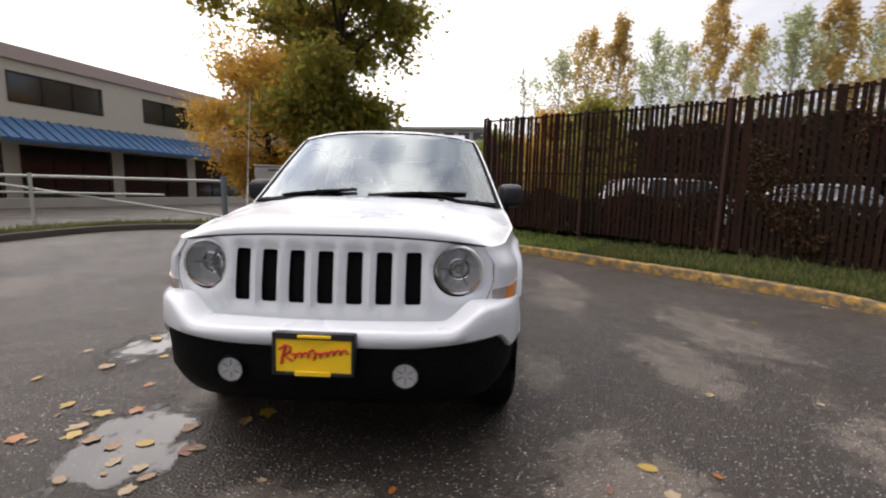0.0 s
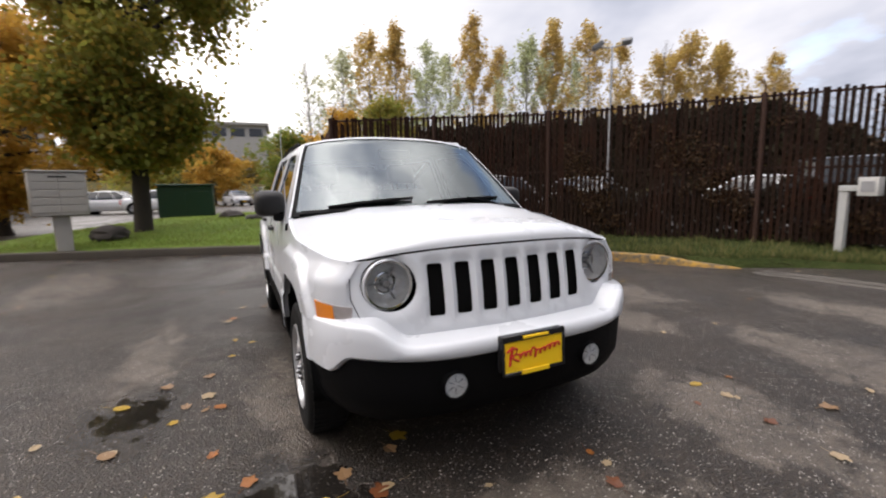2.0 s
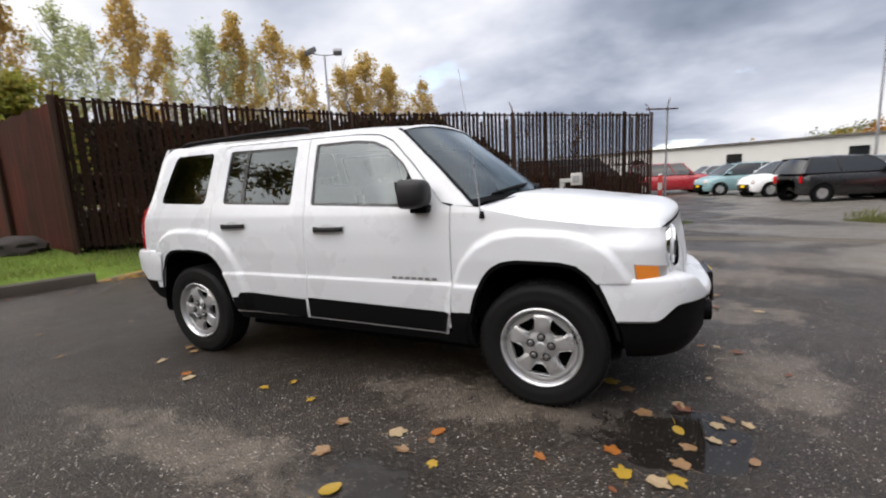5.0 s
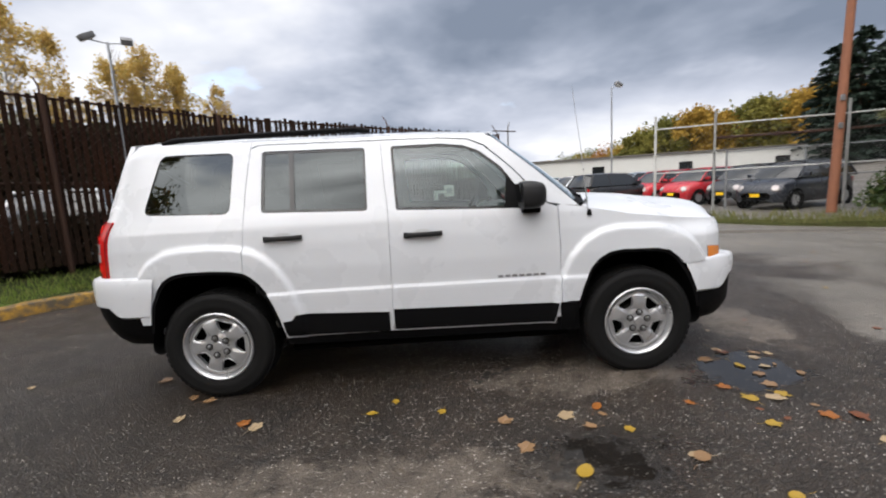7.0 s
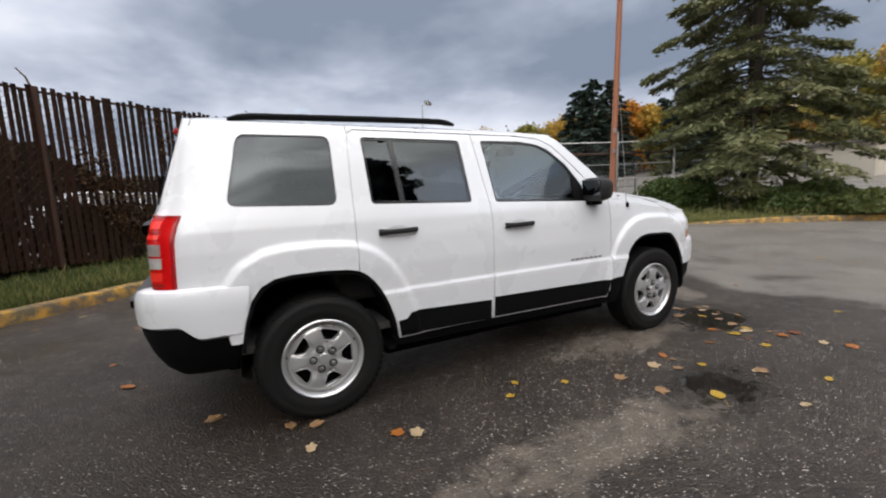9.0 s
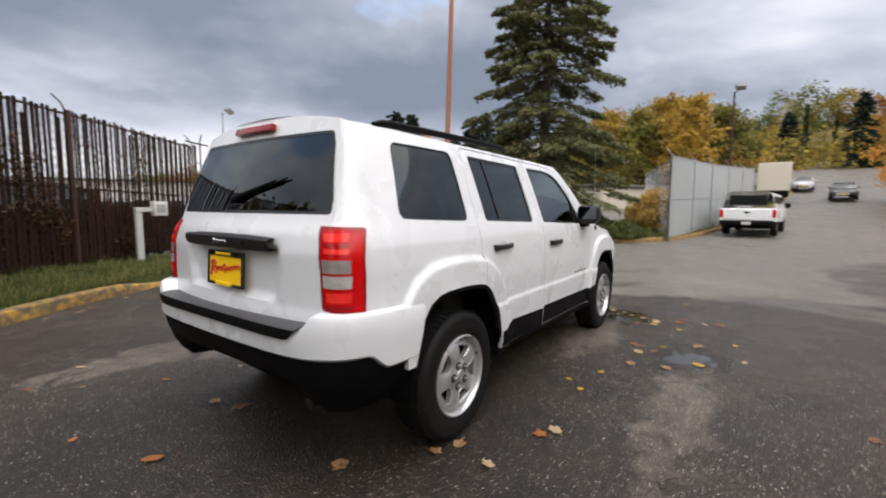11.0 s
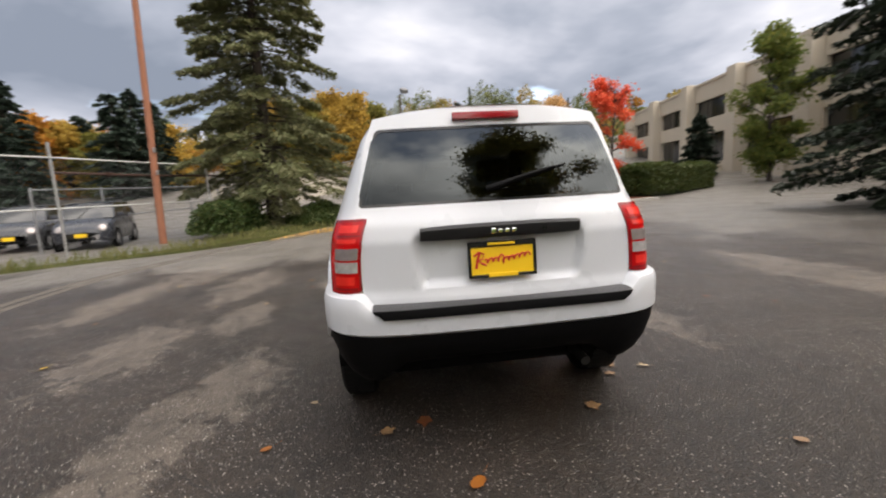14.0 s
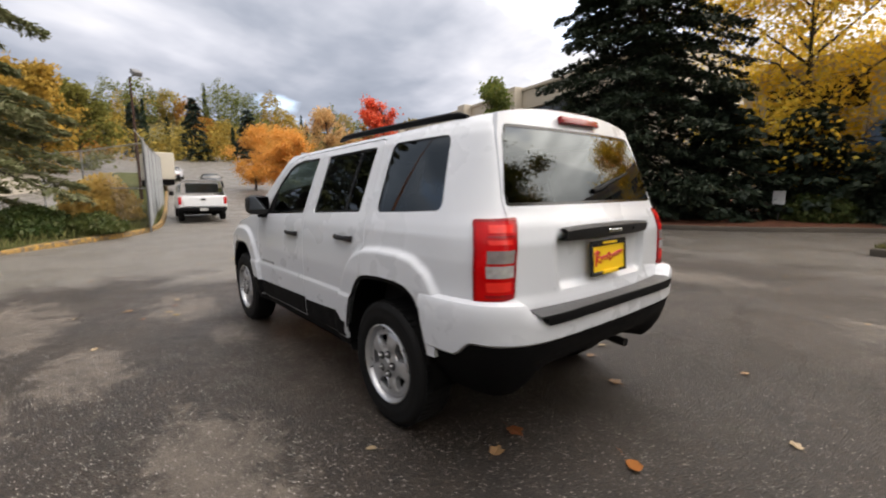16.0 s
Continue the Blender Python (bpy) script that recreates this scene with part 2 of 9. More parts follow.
def asphalt():
    k = Nodes("wet_worn_asphalt")
    p = k.world_pos()
    stone = k.n("ShaderNodeTexVoronoi")
    stone.inputs["Scale"].default_value = 85.0
    k.l(p, stone.inputs["Vector"])
    grit = k.noise(p, 210.0, 2)
    pale = k.n("ShaderNodeTexVoronoi")
    pale.inputs["Scale"].default_value = 58.0
    k.l(p, pale.inputs["Vector"])
    patch = k.noise(p, 0.42, 8, 0.6, 0.9)
    blotch = k.noise(p, 1.9, 7, 0.62, 0.4)
    # dry worn crust against damp dark asphalt
    worn = k.span(k.math("ADD", k.math("MULTIPLY", patch, 0.65), k.math("MULTIPLY", blotch, 0.35)), 0.59, 0.68, 0.0, 0.6)
    # worn places that show as pale stains of their own shape
    sep = k.n("ShaderNodeSeparateXYZ")
    k.l(p, sep.inputs[0])
    edge_noise = k.math("MULTIPLY", k.math("SUBTRACT", k.noise(p, 4.2, 10, 0.78, 0.3), 0.5), 8.0)
    for cx, cy, rx, ry in ((2.35, 1.25, 0.60, 0.34), (2.52, -0.05, 0.30, 0.48), (1.0, -0.86, 0.66, 0.22), (-0.30, -1.76, 0.80, 0.19), (-1.75, 1.88, 0.70, 0.24), (-1.1, 1.66, 0.60, 0.28),
                           (-0.1, 2.9, 0.80, 0.38), (0.7, 2.15, 0.55, 0.27), (0.9, 1.1, 0.32, 0.16), (2.6, 2.7, 1.1, 0.45), (5.0, -1.5, 1.2, 0.8),
                           (4.4, 3.9, 1.7, 0.6), (-3.6, -3.2, 1.0, 0.5), (0.4, -4.6, 1.8, 0.5), (2.0, 4.2, 1.2, 0.35)):
        dx = k.math("DIVIDE", k.math("SUBTRACT", sep.outputs[0], cx), rx)
        dy = k.math("DIVIDE", k.math("SUBTRACT", sep.outputs[1], cy), ry)
        d = k.math("ADD", k.math("ADD", k.math("MULTIPLY", dx, dx), k.math("MULTIPLY", dy, dy)), edge_noise)
        worn = k.math("MAXIMUM", worn, k.span(d, 1.35, 0.55, 0.0, 0.78))
    dark = k.ramp(stone.outputs["Distance"], (0.0, (0.058, 0.043, 0.031)), (0.45, (0.023, 0.0168, 0.0122)), (1.0, (0.011, 0.0085, 0.0066)))
    light = k.ramp(grit, (0.3, (0.11, 0.088, 0.068)), (0.7, (0.235, 0.198, 0.16)))
    mott = k.math("ADD", k.math("MULTIPLY", k.noise(p, 1.1, 5, 0.6), 0.5), k.math("MULTIPLY", k.noise(p, 9.0, 6, 0.7), 0.5))
    worn = k.math("MULTIPLY", worn, k.span(mott, 0.36, 0.62, 0.35, 1.0))
    dark = k.mix(1.0, dark, k.ramp(mott, (0.36, (0.45, 0.43, 0.41)), (0.64, (1.6, 1.55, 1.48))), "MULTIPLY")
    base = k.mix(k.math("MULTIPLY", worn, 0.86), dark, light)
    speck = k.span(k.math("ADD", pale.outputs["Distance"], k.math("MULTIPLY", grit, 0.25)), 0.40, 0.28, 0.0, 1.0)
    base = k.mix(k.math("MULTIPLY", speck, k.span(k.noise(p, 26.0, 3, 0.7), 0.44, 0.58, 0.08, 1.0)), base, (0.50, 0.465, 0.42))
    # cracks
    cr = k.n("ShaderNodeTexVoronoi")
    cr.feature = "DISTANCE_TO_EDGE"
    cr.inputs["Scale"].default_value = 0.55
    wob = k.n("ShaderNodeVectorMath")
    nz = k.n("ShaderNodeTexNoise")
    nz.inputs["Scale"].default_value, nz.inputs["Detail"].default_value = 2.2, 6.0
    k.l(p, nz.inputs["Vector"])
    k.l(p, wob.inputs[0]), k.l(nz.outputs["Color"], wob.inputs[1])
    k.l(wob.outputs[0], cr.inputs["Vector"])
    crack = k.math("MULTIPLY", k.span(cr.outputs["Distance"], 0.006, 0.002), k.span(k.noise(p, 0.35, 3), 0.5, 0.58))
    # a net of finer cracks where the crust is worn
    net = k.n("ShaderNodeTexVoronoi")
    net.feature = "DISTANCE_TO_EDGE"
    net.inputs["Scale"].default_value = 3.4
    bend = k.n("ShaderNodeVectorMath")
    bend_noise = k.n("ShaderNodeTexNoise")
    bend_noise.inputs["Scale"].default_value, bend_noise.inputs["Detail"].default_value = 5.0, 5.0
    scaled = k.n("ShaderNodeVectorMath")
    scaled.operation = "SCALE"
    scaled.inputs["Scale"].default_value = 0.35
    k.l(p, bend_noise.inputs["Vector"])
    k.l(bend_noise.outputs["Color"], scaled.inputs[0])
    k.l(p, bend.inputs[0]), k.l(scaled.outputs[0], bend.inputs[1])
    k.l(bend.outputs[0], net.inputs["Vector"])
    fine_crack = k.math("MULTIPLY", k.span(net.outputs["Distance"], 0.034, 0.008), k.math("MULTIPLY", k.span(k.noise(p, 0.9, 4), 0.47, 0.56), k.span(worn, 0.05, 0.4, 0.25, 1.0)))
    crack = k.math("MAXIMUM", crack, fine_crack)
    base = k.mix(k.math("MULTIPLY", crack, 0.8), base, (0.012, 0.011, 0.01))
    # paler, drier road surface beyond the lot
    far = k.span(k.math("ADD", sep.outputs[0], k.math("MULTIPLY", patch, 9.0)), 8.3, 9.3, 0.0, 0.66)
    lobe_x, lobe_y = k.math("DIVIDE", k.math("SUBTRACT", sep.outputs[0], 7.0), 3.8), k.math("DIVIDE", k.math("ADD", sep.outputs[1], 5.2), 1.9)
    lobe = k.math("ADD", k.math("ADD", k.math("MULTIPLY", lobe_x, lobe_x), k.math("MULTIPLY", lobe_y, lobe_y)), k.math("MULTIPLY", k.math("SUBTRACT", blotch, 0.5), 3.0))
    far = k.math("MULTIPLY", far, k.span(lobe, 0.8, 1.15, 0.25, 1.0))
    far = k.math("MAXIMUM", far, k.span(k.math("SUBTRACT", k.math("MULTIPLY", patch, 4.0), sep.outputs[1]), 8.0, 9.2, 0.0, 0.34))
    base = k.mix(far, base, k.mix(blotch, (0.14, 0.128, 0.11), (0.20, 0.185, 0.162)))
    # standing water in hollows
    pools = None
    soaked = None
    for cx, cy, rx, ry in ((0.78, -1.70, 0.30, 0.17), (1.98, -0.92, 0.33, 0.25)):
        dx = k.math("DIVIDE", k.math("SUBTRACT", sep.outputs[0], cx), rx)
        dy = k.math("DIVIDE", k.math("SUBTRACT", sep.outputs[1], cy), ry)
        d = k.math("ADD", k.math("MULTIPLY", dx, dx), k.math("MULTIPLY", dy, dy))
        d = k.math("ADD", d, k.math("MULTIPLY", k.math("SUBTRACT", k.noise(p, 5.0, 7, 0.6, 0.6), 0.5), 4.5))
        w, rim = k.span(d, 1.15, 0.6), k.span(d, 4.0, 1.2)
        pools = w if pools is None else k.math("MAXIMUM", pools, w)
        soaked = rim if soaked is None else k.math("MAXIMUM", soaked, rim)
    base = k.mix(k.math("MULTIPLY", soaked, 0.55), base, k.mix(1.0, base, (0.35, 0.34, 0.33), "MULTIPLY"))
    base = k.mix(k.math("MULTIPLY", pools, 0.75), base, (0.012, 0.011, 0.010))
    # a large undried damp patch, with shade round the car's tail painted in
    sx, sy = k.math("DIVIDE", k.math("ADD", sep.outputs[0], 2.1), 1.5), k.math("DIVIDE", k.math("ADD", sep.outputs[1], 0.5), 1.6)
    damp_shade = k.math("ADD", k.math("ADD", k.math("MULTIPLY", sx, sx), k.math("MULTIPLY", sy, sy)), k.math("MULTIPLY", k.math("SUBTRACT", blotch, 0.5), 2.2))
    base = k.mix(k.span(damp_shade, 1.6, 0.6, 0.0, 0.7), base, k.mix(1.0, base, (0.5, 0.48, 0.46), "MULTIPLY"))
    k.put("Base Color", base)
    k.put("Specular IOR Level", 0.45)
    damp = k.span(k.noise(p, 0.8, 6, 0.6, 0.5), 0.42, 0.62, 0.33, 0.58)
    rough = k.math("MULTIPLY", k.math("ADD", damp, k.math("MULTIPLY", worn, 0.14)), k.math("SUBTRACT", 1.0, k.math("MULTIPLY", soaked, 0.3)))
    k.put("Roughness", k.math("ADD", k.math("MULTIPLY", rough, k.math("SUBTRACT", 1.0, pools)), k.math("MULTIPLY", pools, 0.05)))
    h = k.math("ADD", k.math("MULTIPLY", stone.outputs["Distance"], -0.7), k.math("MULTIPLY", grit, 0.6))
    k.bump(k.math("MULTIPLY", h, k.math("SUBTRACT", 1.0, pools)), 1.0, 0.008)
    return k.m


def wood_slat(name, a, b):
    k = Nodes(name)
    p = k.coord("Object")
    grain = k.noise(k.stretch(p, (60, 60, 4)), 1.0, 5)
    rnd = k.n("ShaderNodeObjectInfo").outputs["Random"]
    isl = k.n("ShaderNodeNewGeometry").outputs["Random Per Island"]
    f = k.math("MULTIPLY_ADD", grain, 0.45)
    k.l(k.math("MULTIPLY", k.math("ADD", rnd, isl), 0.32), f.node.inputs[2])
    wp = k.world_pos()
    tint = k.ramp(k.noise(k.stretch(wp, (1, 1, 0.5)), 1.3, 6, 0.65, 0.4), (0.36, (0.75, 0.85, 0.7)), (0.5, (1.0, 1.0, 1.0)), (0.64, (1.4, 1.1, 0.92)))
    k.put("Base Color", k.mix(1.0, k.ramp(f, (0.15, a), (0.85, b)), tint, "MULTIPLY"))
    k.put("Roughness", 0.9)
    k.put("Specular IOR Level", 0.15)
    k.bump(grain, 0.3, 0.003)
    return k.m


WHITE = paint("white_car_paint", (0.63, 0.65, 0.678), 0.03)
BLACK = plain("black_grained_plastic", (0.004, 0.004, 0.0045), 0.6, bump=0.25, bscale=420, vary=0.2, spec=0.10)
TRIM = plain("dark_grey_moulded_plastic", (0.016, 0.016, 0.017), 0.5, bump=0.2, bscale=420, vary=0.2, spec=0.35)
RUBBER = plain("tyre_rubber", (0.008, 0.008, 0.008), 0.7, bump=0.3, bscale=90, vary=0.3, spec=0.2)
GLOSSBLACK = plain("black_gloss_trim", (0.01, 0.01, 0.011), 0.2, vary=0.1)
VOID = plain("dark_underbody_and_shade", (0.004, 0.004, 0.004), 0.9, spec=0.08)
SILVER = plain("silver_wheel_paint", (0.53, 0.535, 0.545), 0.30, metal=0.65, vary=0.06, coat=0.2)
CHROME = plain("chrome", (0.78, 0.79, 0.8), 0.1, metal=1.0, vary=0.03)
PRIVACY = glass("privacy_glass", (0.05, 0.054, 0.06), base=0.0)
CLEAR = glass("green_tinted_glass", (0.62, 0.72, 0.68), base=0.03)
WINDSHIELD = glass("windshield_glass", (0.34, 0.52, 0.53), rough=0.05, base=0.07)
LENS = glass("clear_lens", (0.95, 0.96, 0.97), base=-0.02)
REDLENS = plain("red_lens", (0.72, 0.006, 0.008), 0.25, vary=0.45, scale=7, coat=0.2, spec=0.15)
REDCORE = plain("bright_red_lens", (0.90, 0.035, 0.025), 0.22, vary=0.25, scale=40, coat=0.3, spec=0.2)
DARKRED = plain("dark_red_lens", (0.26, 0.008, 0.012), 0.2, vary=0.1, coat=0.4, spec=0.3)
AMBER = plain("amber_lens", (0.85, 0.25, 0.02), 0.12, vary=0.08, coat=1.0)
YELLOW = plain("yellow_plate", (0.95, 0.60, 0.012), 0.45, vary=0.06)
REDINK = plain("red_print", (0.62, 0.03, 0.02), 0.5, vary=0.05)
CLOTH = plain("charcoal_seat_cloth", (0.035, 0.035, 0.037), 0.9, bump=0.3, bscale=250)
GREYTRIM = plain("grey_interior_trim", (0.09, 0.09, 0.092), 0.7)
LIGHTCLOTH = plain("pale_headliner", (0.42, 0.42, 0.40), 0.9)
MIRROR = plain("mirror_glass", (0.12, 0.13, 0.14), 0.03, metal=1.0, vary=0.02)
ASPHALT = asphalt()

# ---------------------------------------------------------------- mesh helpers


def part(name, bm, material, parent=None, label="", smooth=True):
    """Links a bmesh given in world places as one mesh, under a thing or a part if one is given."""
    me = bpy.data.meshes.new(name)
    bm.to_mesh(me)
    bm.free()
    if smooth:
        for p in me.polygons:
            p.use_smooth = True
        me.set_sharp_from_angle(angle=radians(38))
    me.materials.append(material)
    return link_mesh(name, me, parent, label)


def link_mesh(name, me, parent=None, label=""):
    ob = new(name, me)
    if parent is not None:
        ob.parent = parent
        ob.matrix_parent_inverse = parent.matrix_basis.inverted() if parent.parent is None else Matrix.Identity(4)
    if label:
        tagged(ob, label)
    return ob


def thing(name, label, category, loc=(0, 0, 0), group="", kind=""):
    ob = new(name)
    ob.location = loc
    ob.empty_display_size = 0.2
    return tagged(ob, label, category, group, kind)


def box(bm, lo, hi, bevel=0.0, m=None, seg=1):
    c = [(a + b) / 2 for a, b in zip(lo, hi)]
    s = [abs(b - a) for a, b in zip(lo, hi)]
    t = Matrix.Translation(c) @ Matrix.Diagonal((*s, 1))
    r = bmesh.ops.create_cube(bm, size=1.0, matrix=t)
    if bevel:
        es = {e for v in r["verts"] for e in v.link_edges}
        r2 = bmesh.ops.bevel(bm, geom=list(es), offset=bevel, segments=seg, affect="EDGES", profile=0.6)
        vs = list({v for f in r2["faces"] for v in f.verts} | {v for v in r["verts"] if v.is_valid})
    else:
        vs = r["verts"]
    if m is not None:
        allv = set(vs)
        for v in vs:
            for f in v.link_faces:
                allv.update(f.verts)
        bmesh.ops.transform(bm, matrix=m, verts=list(allv))
    return bm


def boxed(lo, hi, bevel=0.0, m=None, seg=1):
    return box(bmesh.new(), lo, hi, bevel, m, seg)


def tube(bm, pts, radii, sides=10, cap=True):
    """A tapered tube along points."""
    pts = [Vector(p) for p in pts]
    rings = []
    up = Vector((0.13, 0.31, 0.94)).normalized()
    for i, p in enumerate(pts):
        d = (pts[min(i + 1, len(pts) - 1)] - pts[max(i - 1, 0)]).normalized()
        a = d.cross(up)
        if a.length < 0.05:
            a = d.cross(Vector((1, 0, 0)))
        a.normalize()
        b = d.cross(a).normalized()
        r = radii[i] if isinstance(radii, (list, tuple)) else radii
        rings.append([bm.verts.new(p + (a * math.cos(k * math.tau / sides) + b * math.sin(k * math.tau / sides)) * r) for k in range(sides)])
    for q, w in zip(rings, rings[1:]):
        for k in range(sides):
            bm.faces.new((q[k], q[(k + 1) % sides], w[(k + 1) % sides], w[k]))
    if cap:
        bm.faces.new(list(reversed(rings[0])))
        bm.faces.new(rings[-1])
    return bm


def lathe(bm, profile, seg=40, m=None, closed=False, capped=True):
    """Turns (radius, height) pairs round z."""
    m = m or Matrix.Identity(4)
    rings = []
    for r, h in profile:
        rings.append([bm.verts.new(m @ Vector((r * math.cos(k * math.tau / seg), r * math.sin(k * math.tau / seg), h))) for k in range(seg)])
    pairs = list(zip(rings, rings[1:])) + ([(rings[-1], rings[0])] if closed else [])
    for q, w in pairs:
        for k in range(seg):
            bm.faces.new((q[k], q[(k + 1) % seg], w[(k + 1) % seg], w[k]))
    if not closed and capped:
        if profile[0][0] > 1e-4:
            bm.faces.new(list(reversed(rings[0])))
        if profile[-1][0] > 1e-4:
            bm.faces.new(rings[-1])
    bmesh.ops.remove_doubles(bm, verts=[v for r in rings for v in r], dist=1e-5)
    bmesh.ops.recalc_face_normals(bm, faces=bm.faces[:])
    return bm


def grid_mesh(rows, flip=False, bm=None):
    """Quads between rows of points of equal length."""
    bm = bm or bmesh.new()
    vs = [[bm.verts.new(p) for p in r] for r in rows]
    for a, b in zip(vs, vs[1:]):
        for k in range(len(a) - 1):
            f = (a[k], a[k + 1], b[k + 1], b[k])
            bm.faces.new(tuple(reversed(f)) if flip else f)
    return bm


def rounded(pts, r, seg=4):
    """A closed polygon with its corners eased."""
    out, n = [], len(pts)
    for i in range(n):
        a, b, c = Vector(pts[i - 1]), Vector(pts[i]), Vector(pts[(i + 1) % n])
        d = min(r, (a - b).length * 0.45, (c - b).length * 0.45)
        p, q = b + (a - b).normalized() * d, b + (c - b).normalized() * d
        for k in range(seg + 1):
            t = k / seg
            out.append(tuple(p * (1 - t) ** 2 + b * 2 * t * (1 - t) + q * t * t))
    return out


def inset(pts, d):
    """A closed polygon moved inwards by d."""
    area = sum(a[0] * b[1] - b[0] * a[1] for a, b in zip(pts, pts[1:] + pts[:1]))
    s, out, n = (1 if area > 0 else -1), [], len(pts)
    for i in range(n):
        a, b, c = Vector(pts[i - 1]), Vector(pts[i]), Vector(pts[(i + 1) % n])
        e, f = (b - a), (c - b)
        if e.length < 1e-6 or f.length < 1e-6:
            continue
        e.normalize(), f.normalize()
        nn = Vector((-e.y, e.x)) + Vector((-f.y, f.x))
        if nn.length < 1e-6:
            continue
        nn.normalize()
        k = max(0.5, nn.dot(Vector((-e.y, e.x))))
        out.append(tuple(b + nn * s * d / k))
    return out


def inside(p, poly):
    x, y, hit = p[0], p[1], False
    j = len(poly) - 1
    for i in range(len(poly)):
        xi, yi, xj, yj = poly[i][0], poly[i][1], poly[j][0], poly[j][1]
        if (yi > y) != (yj > y) and x < (xj - xi) * (y - yi) / (yj - yi) + xi:
            hit = not hit
        j = i
    return hit


def near(p, poly):
    """Distance from p to a closed polygon's outline."""
    best = 9e9
    for (ax, ay), (bx, by) in zip(poly, poly[1:] + poly[:1]):
        dx, dy = bx - ax, by - ay
        t = max(0, min(1, ((p[0] - ax) * dx + (p[1] - ay) * dy) / (dx * dx + dy * dy + 1e-12)))
        best = min(best, (p[0] - ax - t * dx) ** 2 + (p[1] - ay - t * dy) ** 2)
    return math.sqrt(best)


def sheet(contour, holes, surface, step=0.05, depth=0.015, lines=(), flip=False, bm=None, near_gap=0.4):
    """A sheet cut to a contour with holes and bent over surface(u, v, offset); its rims fold inwards by depth."""
    bm = bm or bmesh.new()

    def dense(poly):
        out = []
        for a, b in zip(poly, poly[1:] + poly[:1]):
            n = max(1, int(math.ceil(math.dist(a, b) / step)))
            out += [(a[0] + (b[0] - a[0]) * k / n, a[1] + (b[1] - a[1]) * k / n) for k in range(n)]
        return out

    loops = [dense(list(contour))] + [dense(list(h)) for h in holes]
    pts, edges = [], []
    for lp in loops:
        s = len(pts)
        pts += lp
        edges += [(s + k, s + (k + 1) % len(lp)) for k in range(len(lp))]
    us, vs = [p[0] for p in loops[0]], [p[1] for p in loops[0]]
    grid_v = [min(vs) + step * k for k in range(1, int((max(vs) - min(vs)) / step) + 1)]
    grid_v = [v for v in grid_v if all(abs(v - w) > step * 0.3 for w in lines)] + list(lines)
    u = min(us) + step / 2
    while u < max(us):
        for v in grid_v:
            p = (u, v)
            if inside(p, loops[0]) and not any(inside(p, h) for h in loops[1:]) and min(near(p, q) for q in loops) > step * near_gap:
                pts.append(p)
        u += step
    vout, _, faces, *_ = geometry.delaunay_2d_cdt([Vector(p) for p in pts], edges, [], 0, 1e-6)
    made = [bm.verts.new(surface(v.x, v.y, 0.0)) for v in vout]
    back = {}
    count = {}
    kept = []
    for f in faces:
        c = (sum(vout[i].x for i in f) / len(f), sum(vout[i].y for i in f) / len(f))
        if not inside(c, loops[0]) or any(inside(c, h) for h in loops[1:]):
            continue
        kept.append(f)
        for a, b in zip(f, f[1:] + f[:1]):
            count[(min(a, b), max(a, b))] = count.get((min(a, b), max(a, b)), 0) + 1
    for f in kept:
        bm.faces.new([made[i] for i in (reversed(f) if flip else f)])
    if depth:
        for f in kept:
            for a, b in zip(f, f[1:] + f[:1]):
                if count[(min(a, b), max(a, b))] == 1:
                    for i in (a, b):
                        if i not in back:
                            back[i] = bm.verts.new(surface(vout[i].x, vout[i].y, -depth))
                    q = (made[b], made[a], back[a], back[b])
                    bm.faces.new(tuple(reversed(q)) if flip else q)
    loose = [v for v in bm.verts if not v.link_faces]
    bmesh.ops.delete(bm, geom=loose, context="VERTS")
    return bm


def curve_at(table, x):
    """Smooth interpolation through rows (x, value)."""
    if x <= table[0][0]:
        return table[0][1]
    for (a, u), (b, v) in zip(table, table[1:]):
        if x <= b:
            return u + (v - u) * (x - a) / (b - a)
    return table[-1][1]


def smooth01(t):
    t = max(0.0, min(1.0, t))
    return t * t * (3 - 2 * t)
# ---------------------------------------------------------------- the white sport utility vehicle
SIDE = ((0.30, 0.826), (0.38, 0.843), (0.50, 0.851), (0.640, 0.8585), (0.646, 0.8575), (0.658, 0.8475), (0.664, 0.8470), (0.80, 0.853), (0.95, 0.846), (1.05, 0.832), (1.10, 0.816), (1.15, 0.797),
        (1.25, 0.762), (1.40, 0.708), (1.52, 0.660), (1.57, 0.628), (1.61, 0.585))
FRONT_ARCH = [(0.90, 0.30), (0.935, 0.50), (0.965, 0.60), (1.01, 0.70), (1.06, 0.758), (1.12, 0.792), (1.20, 0.806), (1.42, 0.800), (1.50, 0.782), (1.56, 0.735), (1.61, 0.66), (1.66, 0.56), (1.70, 0.46), (1.72, 0.30)]
REAR_ARCH = [(-1.73, 0.30), (-1.70, 0.50), (-1.677, 0.61), (-1.645, 0.70), (-1.595, 0.767), (-1.53, 0.801), (-1.45, 0.813), (-1.30, 0.815), (-1.17, 0.806), (-1.10, 0.789), (-1.06, 0.765), (-1.015, 0.72), (-0.975, 0.66), (-0.94, 0.58), (-0.91, 0.49), (-0.88, 0.30)]


def lean(z):
    """How far the tail stands forward at a height."""
    return curve_at(((1.02, 0.0), (1.10, 0.02), (1.16, 0.05), (1.30, 0.10), (1.60, 0.205), (1.70, 0.24)), z)


